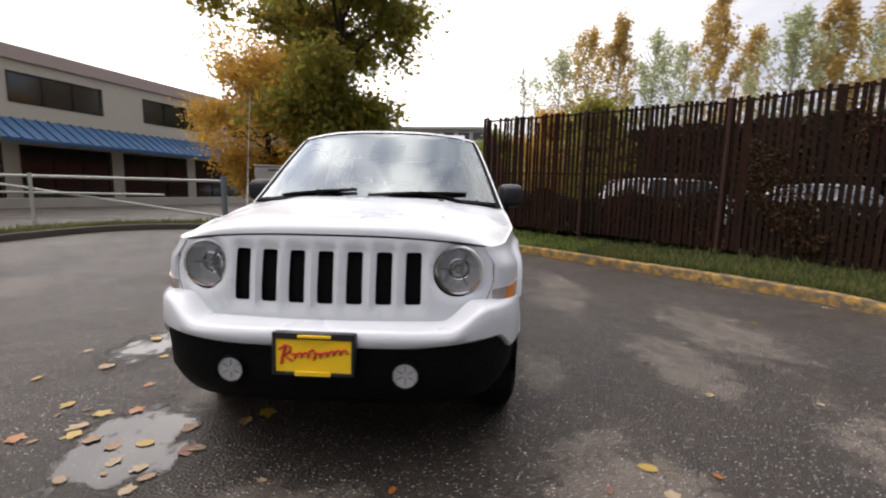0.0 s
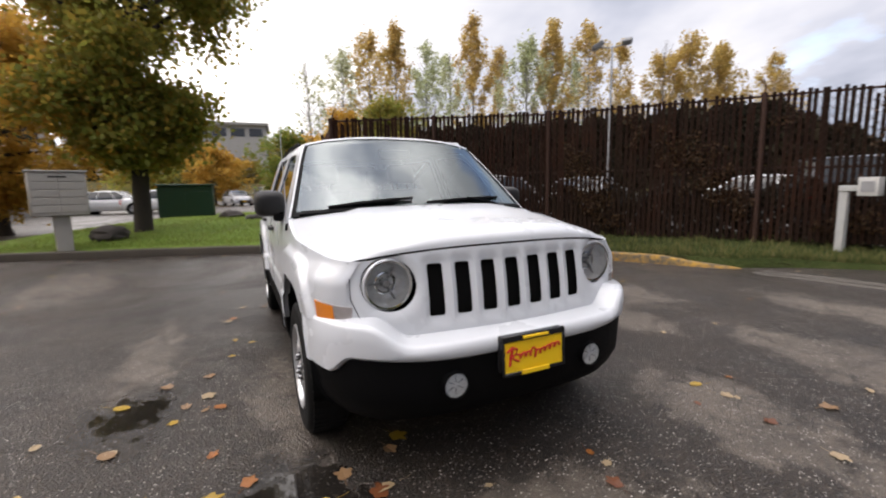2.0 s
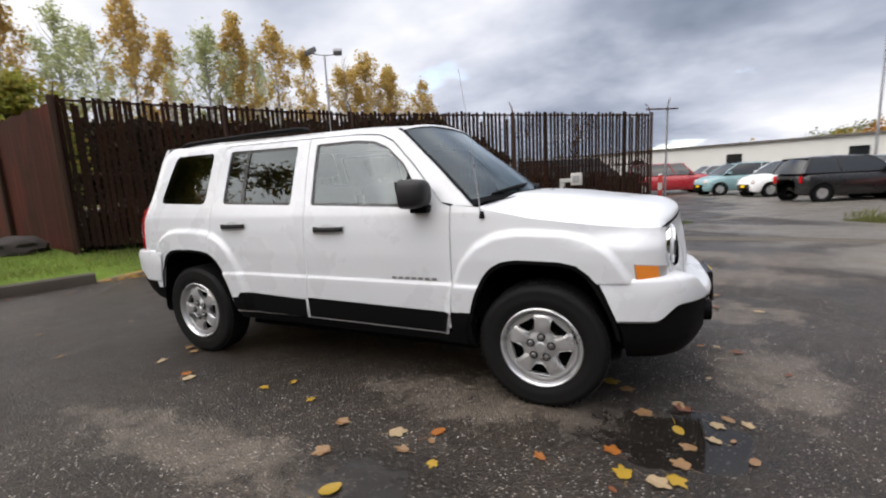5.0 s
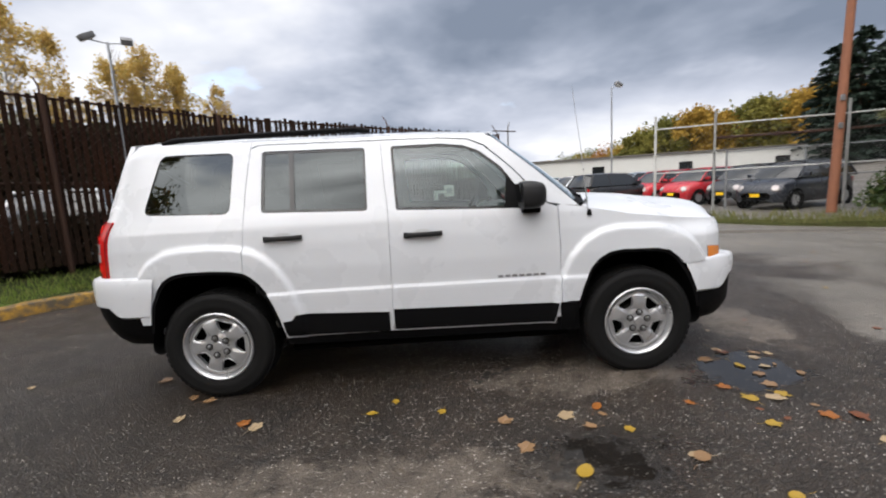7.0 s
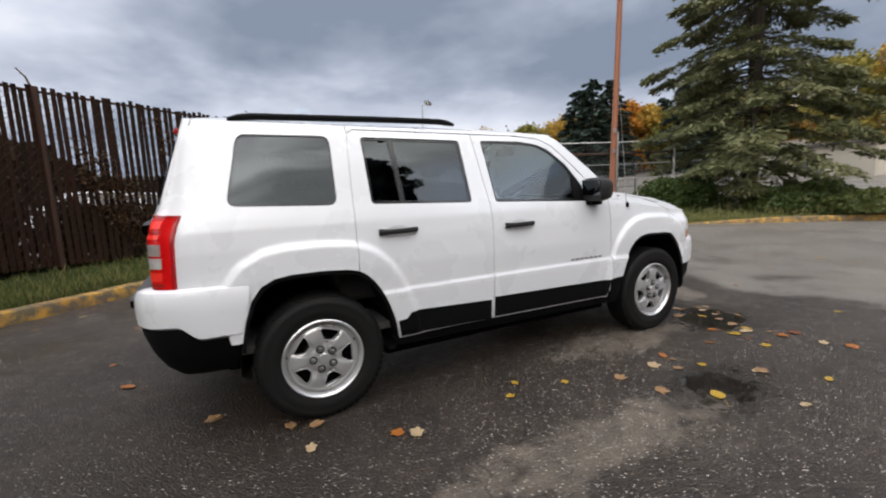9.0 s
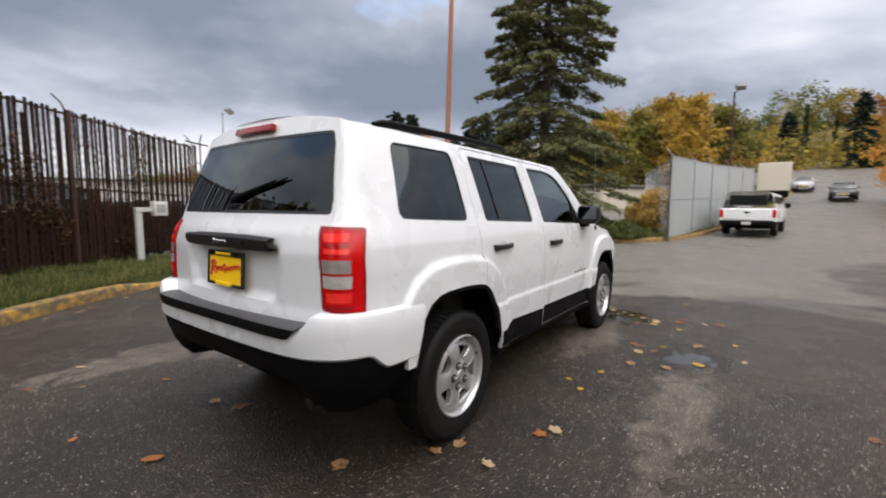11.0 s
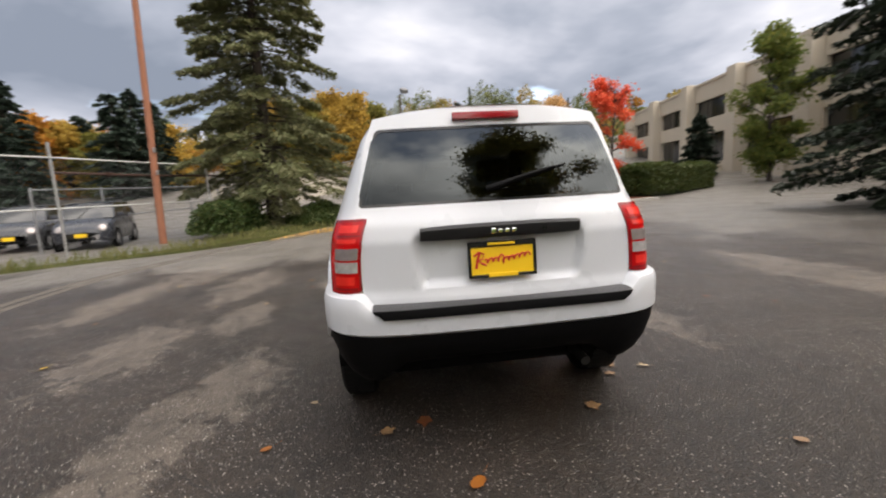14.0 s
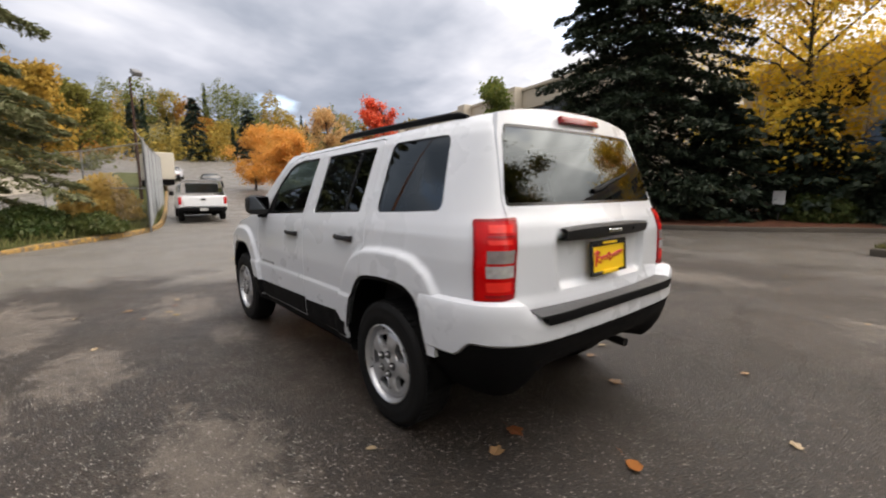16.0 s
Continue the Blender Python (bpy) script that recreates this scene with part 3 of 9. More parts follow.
def side_surface(sign):
    """Body side: u runs along the car and on round the corners, v is the height."""

    def at(u, z, off):
        y = curve_at(SIDE, z)
        x = u
        if u > 1.70:
            th = min(math.pi / 2, (u - 1.70) / 0.19)
            x = 1.70 + 0.205 * math.sin(th)
            y -= 0.125 * (1 - math.cos(th))
            nx, ny = math.sin(th), math.cos(th)
        elif u < -1.78:
            th = min(math.pi / 2, (-1.78 - u) / 0.22)
            x = -1.78 - 0.265 * math.sin(th)
            y -= 0.128 * (1 - 0.62 * smooth01((z - 1.12) / 0.42)) * (1 - math.cos(th))
            nx, ny = -math.sin(th), math.cos(th)
        else:
            nx, ny = 0.0, 1.0
        t = max(0.0, (abs(u) - 1.15) / 0.6)
        y -= (0.028 if u > 0 else 0.018) * min(t, 1.15) ** 2
        if u > 1.0:
            y -= 0.05 * smooth01((z - 0.85) / 0.11) * smooth01((u - 1.35) / 0.4)
        if u < -1.4:
            x += lean(z) * smooth01((-1.4 - u) / 0.45)
        if z < 1.02 and off > -0.1:
            d = min(near((u, z), FRONT_ARCH), near((u, z), REAR_ARCH))
            y += 0.028 * smooth01((0.158 - d) / 0.036) * (1 if z > 0.4 else 0.6)
        return Vector((x + off * nx, sign * (y + off * ny), z))

    return at


def front_x(y, z):
    return 2.045 - 0.22 * y * y - 0.12 * max(0.0, abs(y) - 0.5) - 0.05 * (max(0.0, z - 0.72) / 0.28) ** 1.5


def front_surface(y, z, off):
    return Vector((front_x(y, z) + off, y, z))


def tail_surface(y, z, off):
    x = -2.105 + 0.13 * y * y + lean(z)
    r = smooth01((0.42 - abs(y) - 0.25 * max(0.0, 0.92 - z)) / 0.045) * smooth01((z - 0.797) / 0.03) * smooth01((1.06 - z) / 0.05)
    x += 0.035 * r
    if z < 0.80:
        x -= 0.012 * smooth01((0.80 - z) / 0.06)
    return Vector((x - off, y, z))


FENDER_TOP = ((0.80, 1.098), (0.97, 1.078), (1.26, 1.018), (1.63, 0.970), (1.80, 0.955), (1.99, 0.950))
ROOF_EDGE = ((-2.13, 1.605), (-1.7, 1.60), (-1.0, 1.585), (0.0, 1.575), (0.42, 1.562))
S_FRONT, S_REAR = 1.70 + 0.19 * 1.35, -1.78 - 0.22 * 1.50


def bumper_plan(front, t):
    """Plan of a bumper: t from -1 to 1 across the car."""
    n = 3.5 if front else 6.0
    a = t * math.pi / 2
    c, s = math.cos(a), math.sin(a)
    depth = 0.84 if front else 0.855
    x = 1.31 + depth * abs(c) ** (2 / n)
    y = (0.862 if front else 0.874) * math.copysign(abs(s) ** (2 / n), s)
    return (x if front else -x), y


def bumper_band(front, rows_of):
    """Lofts a bumper: rows_of(y, x) gives (inward offset, height) pairs from top to bottom."""
    cols = []
    n = 64
    for i in range(n + 1):
        t = -1 + 2 * i / n
        t = math.copysign(abs(t) ** 0.8, t) * 0.985
        x, y = bumper_plan(front, t)
        x2, y2 = bumper_plan(front, max(-1, min(1, t + 0.004)))
        x1, y1 = bumper_plan(front, max(-1, min(1, t - 0.004)))
        nn = Vector((y2 - y1, -(x2 - x1), 0)).normalized()
        if nn.dot(Vector((x, y * 1.5, 0))) < 0:
            nn = -nn
        if abs(x) < 1.57:
            continue
        col = []
        for o, z in rows_of(abs(y), abs(x)):
            v = Vector((x, y, z)) + nn * o
            edge = curve_at(((0.30, 1.735), (0.46, 1.71), (0.66, 1.625), (0.74, 1.585)) if front else ((0.30, 1.74), (0.50, 1.71), (0.70, 1.655), (0.80, 1.60)), z)
            v.x = max(v.x, edge) if front else min(v.x, -edge)
            col.append(v)
        cols.append(col)
    return grid_mesh(cols, flip=front)


def solid(bm, t):
    """Gives a sheet some thickness."""
    bmesh.ops.recalc_face_normals(bm, faces=bm.faces[:])
    bmesh.ops.solidify(bm, geom=bm.faces[:], thickness=t)
    return bm


def build_wheel(car, cx, sign):
    phase = radians(50) if cx > 0 else 0.0
    m = Matrix.Translation((cx, sign * 0.755, 0.335)) @ Matrix.Rotation(-sign * math.pi / 2, 4, "X")
    w = part("wheel", lathe(bmesh.new(), [(0.10, -0.06), (0.19, -0.07), (0.19, 0.02), (0.10, 0.02)], 32, m, True), VOID, car)
    # tyre with shoulder, sidewall bulge and tread blocks
    prof = [(0.208, -0.088), (0.232, -0.1), (0.27, -0.107), (0.305, -0.103), (0.326, -0.09), (0.336, -0.07), (0.340, -0.03), (0.340, 0.03), (0.336, 0.07), (0.326, 0.09),
            (0.312, 0.099), (0.300, 0.103), (0.294, 0.101), (0.27, 0.107), (0.245, 0.104), (0.238, 0.101), (0.222, 0.097), (0.208, 0.088)]
    ty = part("tyre", lathe(bmesh.new(), prof, 64, m, True), RUBBER, w, "black all-season tyre with a plain sidewall")
    bm = bmesh.new()
    for k in range(58):
        a = k * math.tau / 58
        for side, z0, z1, tw in ((-1, 0.012, 0.088, 0.10), (1, 0.012, 0.088, -0.10)):
            mm = m @ Matrix.Rotation(a, 4, "Z") @ Matrix.Translation((0.3405, 0, 0)) @ Matrix.Rotation(tw, 4, "X")
            box(bm, (-0.007, -0.0135, side * z0), (0.0012, 0.0135, side * (z1 - 0.008)), m=mm)
    part("tread", bm, RUBBER, ty)

    # rim: dished disc with five windows
    def dish(u, v, off):
        r = math.hypot(u, v)
        h = curve_at(((0.0, 0.092), (0.055, 0.092), (0.085, 0.080), (0.12, 0.084), (0.160, 0.077), (0.178, 0.075)), r)
        a = (math.atan2(v, u) - phase) * 5 / math.tau + 0.5
        k = abs((a + 0.5) % 1 - 0.5) * 2
        h += 0.009 * smooth01((0.50 - k) / 0.12) * smooth01((r - 0.072) / 0.015) * smooth01((0.176 - r) / 0.012)
        return m @ Vector((u, v, h + off))

    circle = [(0.177 * math.cos(k * math.tau / 60), 0.177 * math.sin(k * math.tau / 60)) for k in range(60)]
    wins = []
    for k in range(5):
        a = phase + k * math.tau / 5
        shape = []
        for r, d in ((0.096, 0.22), (0.122, 0.31), (0.150, 0.36), (0.166, 0.32), (0.166, -0.32), (0.150, -0.36), (0.122, -0.31), (0.096, -0.22)):
            shape.append((r * math.cos(a + d), r * math.sin(a + d)))
        wins.append(rounded(shape, 0.012, 2))
    rim = part("rim", sheet(circle, wins, dish, 0.011, 0.028), SILVER, w, "silver-painted steel rim with five windows")
    for win in wins:
        ring = [dish(x, y, 0.001) for x, y in win]
        part("window_lip", tube(bmesh.new(), ring + ring[:1], 0.0032, 6, False), SILVER, rim)
    part("rim_lip", lathe(bmesh.new(), [(0.172, 0.070), (0.176, 0.080), (0.183, 0.081), (0.187, 0.068), (0.192, 0.070), (0.197, 0.088), (0.203, 0.101), (0.210, 0.105), (0.216, 0.101), (0.217, 0.09), (0.20, 0.06), (0.18, 0.04)], 56, m, True), SILVER, rim)
    # barrel and disc coloured near-black: the shade inside the wheel is painted in
    part("barrel", lathe(bmesh.new(), [(0.205, 0.085), (0.19, 0.03), (0.185, -0.07), (0.206, -0.088), (0.21, -0.085), (0.19, -0.06), (0.196, 0.03), (0.21, 0.085)], 40, m, True), VOID, rim)
    part("brake_disc", lathe(bmesh.new(), [(0.0, -0.005), (0.14, -0.005), (0.14, 0.012), (0.0, 0.012)], 36, m), plain("shaded_cast_iron", (0.03, 0.028, 0.026), 0.6, metal=0.4), rim)
    part("hub_cap", lathe(bmesh.new(), [(0.030, 0.087), (0.030, 0.095), (0.026, 0.099), (0.0, 0.100)], 24, m), SILVER, rim)
    for k in range(5):
        a = phase + (k + 0.5) * math.tau / 5
        mm = m @ Matrix.Translation((0.057 * math.cos(a), 0.057 * math.sin(a), 0.088))
        # a raised near-black ring stands in for the shade of the nut's pocket
        part("lug_seat", lathe(bmesh.new(), [(0.0215, 0.003), (0.0215, 0.0075), (0.0165, 0.0065), (0.0165, 0.003)], 14, mm, True), VOID, rim)
        part("lug_nut", lathe(bmesh.new(), [(0.0165, 0.0), (0.0165, 0.006), (0.0125, 0.007), (0.0115, 0.018), (0.008, 0.024), (0.0, 0.025)], 10, mm), LUGMETAL, rim)
    mm = m @ Matrix.Translation((0.186 * math.cos(0.4), 0.186 * math.sin(0.4), 0.070))
    part("valve", lathe(bmesh.new(), [(0.004, 0.0), (0.004, 0.025), (0.0, 0.027)], 6, mm), BLACK, rim)
    return w


def build_side(car, sign):
    f = side_surface(sign)
    fl = sign > 0
    fender_line = [(u, curve_at(FENDER_TOP, u)) for u in (0.845, 0.97, 1.1, 1.26, 1.45, 1.63, 1.75, 1.85, S_FRONT)]
    arch_f = [p for p in FRONT_ARCH if p[1] > 0.48]
    fender = [(0.828, 0.50)] + arch_f[:-2] + [(1.595, 0.695), (1.70, 0.70), (1.80, 0.70), (1.9, 0.72), (S_FRONT, 0.72)] + list(reversed(fender_line)) + [(0.828, 1.09), (0.833, 0.66)]
    part("fender", sheet(fender, [], f, 0.011, 0.03, (0.646, 0.664), fl), WHITE, car)

    fwin = rounded([(-0.185, 1.512), (-0.165, 1.115), (0.625, 1.085), (0.60, 1.20), (0.50, 1.345), (0.37, 1.455), (0.27, 1.495), (0.13, 1.512)], 0.02)
    fdoor = [(-0.222, 0.367), (0.79, 0.356), (0.822, 0.50), (0.826, 0.66), (0.822, 1.085), (0.765, 1.105), (0.56, 1.335), (0.40, 1.485), (0.30, 1.53), (0.12, 1.546), (-0.245, 1.552),
             (-0.2305, 1.30), (-0.2105, 1.10), (-0.2145, 0.66)]
    door = part("front_door", sheet(fdoor, [fwin], f, 0.022, 0.02, (0.640, 0.646, 0.658, 0.664), fl), WHITE, car)
    rwin = rounded([(-0.99, 1.522), (-0.345, 1.512), (-0.338, 1.12), (-0.985, 1.142)], 0.025)
    rdoor = [(-0.228, 0.367), (-0.218, 0.66), (-0.214, 1.10), (-0.234, 1.30), (-0.252, 1.552), (-1.02, 1.562), (-1.062, 1.53), (-1.081, 1.30), (-1.091, 1.07), (-1.100, 0.79)] + \
            [(-1.06, 0.765), (-1.015, 0.72), (-0.975, 0.66), (-0.94, 0.58), (-0.91, 0.49), (-0.882, 0.367)]
    door2 = part("rear_door", sheet(rdoor, [rwin], f, 0.018, 0.02, (0.640, 0.646, 0.658, 0.664), fl), WHITE, car)
    qwin = rounded([(-1.80, 1.528), (-1.165, 1.525), (-1.175, 1.145), (-1.755, 1.165)], 0.05)
    quarter = [(-1.104, 0.791), (-1.17, 0.806), (-1.30, 0.815), (-1.45, 0.813), (-1.53, 0.801), (-1.595, 0.767), (-1.645, 0.70), (-1.677, 0.61), (-1.70, 0.50), (-1.75, 0.50), (-1.79, 0.78), (S_REAR, 0.78), (S_REAR, 1.605), (-1.7, 1.60), (-1.066, 1.587),
               (-1.066, 1.53), (-1.084, 1.30), (-1.094, 1.07)]
    part("quarter_panel", sheet(quarter, [qwin], f, 0.011, 0.03, (), fl), WHITE, car)
    pillar = [(0.845, 1.093), (0.835, 1.10), (0.77, 1.112), (0.565, 1.342), (0.405, 1.492), (0.302, 1.537), (0.12, 1.553), (-0.25, 1.559), (-1.02, 1.569), (-1.06, 1.55), (-1.06, 1.587), (0.0, 1.577),
              (0.41, 1.564), (0.47, 1.53), (0.72, 1.31), (0.955, 1.085)]
    part("roof_pillar", sheet(pillar, [], f, 0.03, 0.02, (), fl), WHITE, car)

    for strip in ([(-1.108, 1.04), (-1.058, 1.04), (-1.030, 1.57), (-1.085, 1.575)], [(-0.258, 1.04), (-0.196, 1.04), (-0.222, 1.56), (-0.275, 1.565)], [(-1.05, 1.545), (0.10, 1.532), (0.10, 1.572), (-1.05, 1.583)]):
        part("door_jamb", sheet(strip, [], lambda u, v, o: f(u, v, o - 0.011), 0.05, 0.0, (), fl), WHITE, car)

    # glass with dark seals, set back in the openings
    def back(d):
        return lambda u, v, o: f(u, v, o - d)

    for host, win, material, nm in ((door, fwin, CLEAR, "front_window"), (door2, rwin, PRIVACY, "rear_window"), (car, qwin, PRIVACY, "quarter_window")):
        d = 0.004 if nm == "quarter_window" else 0.012
        pane = part(nm, sheet(inset(win, -0.004), [], back(d), 0.06, 0.0, (), fl), material, host)
        pane.visible_shadow = False
        part("window_seal", sheet(win, [inset(win, 0.016 if nm != "quarter_window" else 0.007)], back(d - 0.004), 0.05, 0.01, (), fl), GLOSSBLACK, host)
    part("window_divider", sheet([(-0.81, 1.14), (-0.78, 1.14), (-0.795, 1.515), (-0.825, 1.515)], [], back(0.006), 0.05, 0.01, (), fl), GLOSSBLACK, door2)
    part("mirror_sail", sheet([(0.50, 1.09), (0.622, 1.087), (0.60, 1.195), (0.53, 1.29)], [], back(0.005), 0.05, 0.01, (), fl), BLACK, door)
    # black lower cladding
    for a, b, host in ((0.815, -0.215, door), (-0.232, -0.885, door2)):
        top = [(a - 0.012, 0.493), (b + 0.075, 0.515), (b + 0.045, 0.480), (b - 0.008, 0.474)] if host is door2 else [(a - 0.005, 0.488), (b, 0.508)]
        low = [(b + 0.010, 0.378), (a - 0.012, 0.37)] if host is door2 else [(b, 0.378), (a - 0.036, 0.366)]
        part("door_cladding", sheet(top + low, [], lambda u, v, o: f(u, v, o + 0.008), 0.018, 0.012, (), fl), BLACK, host, "black textured lower door cladding")
    part("sill", sheet([(-0.90, 0.358), (-0.86, 0.363), (0.79, 0.352), (0.93, 0.47), (0.95, 0.30), (-0.87, 0.315)], [], lambda u, v, o: f(u, v, o - 0.012), 0.06, 0.08, (), fl), BLACK, car)
    # handles
    for hx, hz, host in ((0.0, 0.962, door), (-0.845, 0.985, door2)):
        y = f(hx, hz, 0).y
        bm = bmesh.new()
        rows = []
        for k in range(13):
            t = k / 12
            x = hx - 0.125 + 0.235 * t
            o = 0.012 + 0.024 * math.sin(math.pi * t) ** 0.5
            h = 0.0135 + 0.004 * smooth01((0.25 - t) / 0.2)
            rows.append([Vector((x, y + sign * (o - dy), hz + dz + 0.003 * t)) for dy, dz in ((0.02, -h), (0.004, -h), (0, -h * 0.5), (0, h * 0.5), (0.004, h), (0.02, h), (0.02, -h))])
        grid_mesh(rows, sign < 0, bm)
        bmesh.ops.holes_fill(bm, edges=[e for e in bm.edges if e.is_boundary], sides=12)
        part("door_handle", bm, TRIM, host, "black plastic pull handle")
        mm = Matrix.Translation((hx - 0.01, y + sign * 0.001, hz)) @ Matrix.Rotation(-sign * math.pi / 2, 4, "X") @ Matrix.Diagonal((1.5, 0.75, 1, 1))
        part("handle_cup", lathe(bmesh.new(), [(0.045, 0.0015), (0.040, 0.0), (0.0, -0.0)], 24, mm), plain("shaded_cup", (0.6, 0.61, 0.62), 0.3, coat=0.5), host)
    # door mirror
    mb = bmesh.new()
    rows = []
    for k, (dx, sc) in enumerate(((-0.075, 0.86), (-0.07, 0.97), (-0.03, 1.0), (0.02, 0.94), (0.055, 0.8), (0.07, 0.55))):
        ring = []
        for j in range(20):
            a = j * math.tau / 20
            cy = 0.092 * math.copysign(abs(math.cos(a)) ** 0.55, math.cos(a)) * sc
            cz = 0.083 * math.copysign(abs(math.sin(a)) ** 0.55, math.sin(a)) * sc
            ring.append(Vector((0.655 + dx, sign * (0.895 + cy), 1.165 + cz)))
        rows.append(ring + ring[:1])
    grid_mesh(rows, sign > 0, mb)
    bmesh.ops.remove_doubles(mb, verts=mb.verts[:], dist=1e-5)
    bmesh.ops.holes_fill(mb, edges=[e for e in mb.edges if e.is_boundary], sides=40)
    mirror = part("door_mirror", mb, TRIM, door, "black plastic door mirror")
    part("mirror_glass", boxed((-0.003, -0.078, -0.07), (0.003, 0.078, 0.07), 0.002, Matrix.Translation((0.577, sign * 0.895, 1.165)) @ Matrix.Rotation(radians(-9), 4, "Y")), MIRROR, mirror)
    part("mirror_foot", boxed((0.60, min(sign * 0.79, sign * 0.88), 1.055), (0.71, max(sign * 0.79, sign * 0.88), 1.10), 0.012, seg=2), BLACK, mirror)
    # tail lamp round the corner
    end = -2.163

    def onto_tail(d):
        def at(u, v, o):
            p = f(max(u, -2.12), v, o + d)
            p.y -= sign * max(0.0, -2.12 - u)
            return p
        return at

    lamp = [(-1.93, 0.785), (-1.915, 1.135), (end, 1.14), (end, 0.80)]
    tl = part("tail_lamp", sheet(rounded(lamp, 0.015, 2), [], onto_tail(0.010), 0.03, 0.03, (), fl), REDLENS, car, "red tail lamp with a clear middle band")
    for z0, z1, mt, nm in ((0.893, 0.943, CLEARBAND, "clear_band"), (0.953, 1.006, SMOKEBAND, "smoked_band"), (0.81, 0.822, DARKRED, "lens_rib"), (1.06, 1.066, DARKRED, "lens_rib")):
        part(nm, sheet([(-1.985, z0), (end + 0.016, z0), (end + 0.016, z1), (-1.98, z1)], [], onto_tail(0.0135), 0.03, 0.004, (), fl), mt, tl)
    outline = rounded(lamp, 0.015, 2)
    part("lens_edge", sheet(outline, [inset(outline, 0.011)], onto_tail(0.0125), 0.03, 0.003, (), fl), DARKRED, tl, "darker red rim of the lens")
    for z0, z1 in ((0.835, 0.875), (1.03, 1.05), (1.078, 1.112)):
        part("lens_core", sheet([(-1.99, z0), (end + 0.03, z0), (end + 0.03, z1), (-1.985, z1)], [], onto_tail(0.0125), 0.03, 0.003, (), fl), REDCORE, tl, "brighter red lens field")
    # turn lamp on the front corner
    tn = part("turn_lamp", sheet([(1.765, 0.712), (1.755, 0.79), (1.84, 0.782), (1.985, 0.768), (1.99, 0.730), (1.86, 0.712)], [], lambda u, v, o: f(u, v, o + 0.004), 0.02, 0.02, (), fl), LENSGREY, car,
              "clear corner lamp with an amber end")
    part("amber_end", sheet([(1.768, 0.716), (1.759, 0.786), (1.84, 0.779), (1.875, 0.775), (1.88, 0.719), (1.86, 0.716)], [], lambda u, v, o: f(u, v, o + 0.006), 0.02, 0.003, (), fl), AMBER, tn)
    # arch liners
    for arch, cx in ((FRONT_ARCH, 1.3175), (REAR_ARCH, -1.3175)):
        pts = rounded(arch, 0.06, 3)
        rows = [[Vector((x, sign * yy, z)) for x, z in pts] for yy in (0.842, 0.40)]
        rows.append([Vector((cx, sign * 0.40, 0.33)) for _ in pts])
        part("wheel_well", grid_mesh(rows, True), VOID, car)
        inner = [(cx + (x - cx) * 0.955, 0.335 + (z - 0.335) * 0.955) for x, z in pts]
        rim = [[f(x, z, -0.004) for x, z in pts if z > 0.36], [f(x, z, -0.006) for (x, z), q in zip(inner, pts) if q[1] > 0.36]]
        part("arch_lip", grid_mesh(rim, False), BLACK, car)
    # mud guard corners below the white flares
    part("lower_corner", sheet([(0.815, 0.495), (0.925, 0.485), (0.90, 0.30), (0.83, 0.31)], [], lambda u, v, o: f(u, v, o - 0.004), 0.05, 0.05, (), fl), BLACK, car)
    # roof rail
    bm = bmesh.new()
    pts, rad = [], []
    for k in range(25):
        t = k / 24
        x = -1.66 + 1.34 * t
        e = min(t, 1 - t)
        h = 0.016 * smooth01(e / 0.07)
        pts.append((x, sign * (0.575 - 0.02 * abs(x + 0.9)), 1.612 + 0.012 * math.cos(x) + h))
        rad.append(0.010 + 0.009 * smooth01(e / 0.05))
    part("roof_rail", tube(bm, pts, rad, 8), BLACK, car, "black roof rail")
    # model lettering bars on the door
    for k in range(7):
        x = 0.44 + k * 0.044
        bm = sheet([(x, 0.668), (x + 0.03, 0.668), (x + 0.03, 0.683), (x, 0.683)], [], lambda u, v, o: f(u, v, o + 0.004), 0.02, 0.004, (), fl)
        part("badge_bar", bm, BADGE, door)


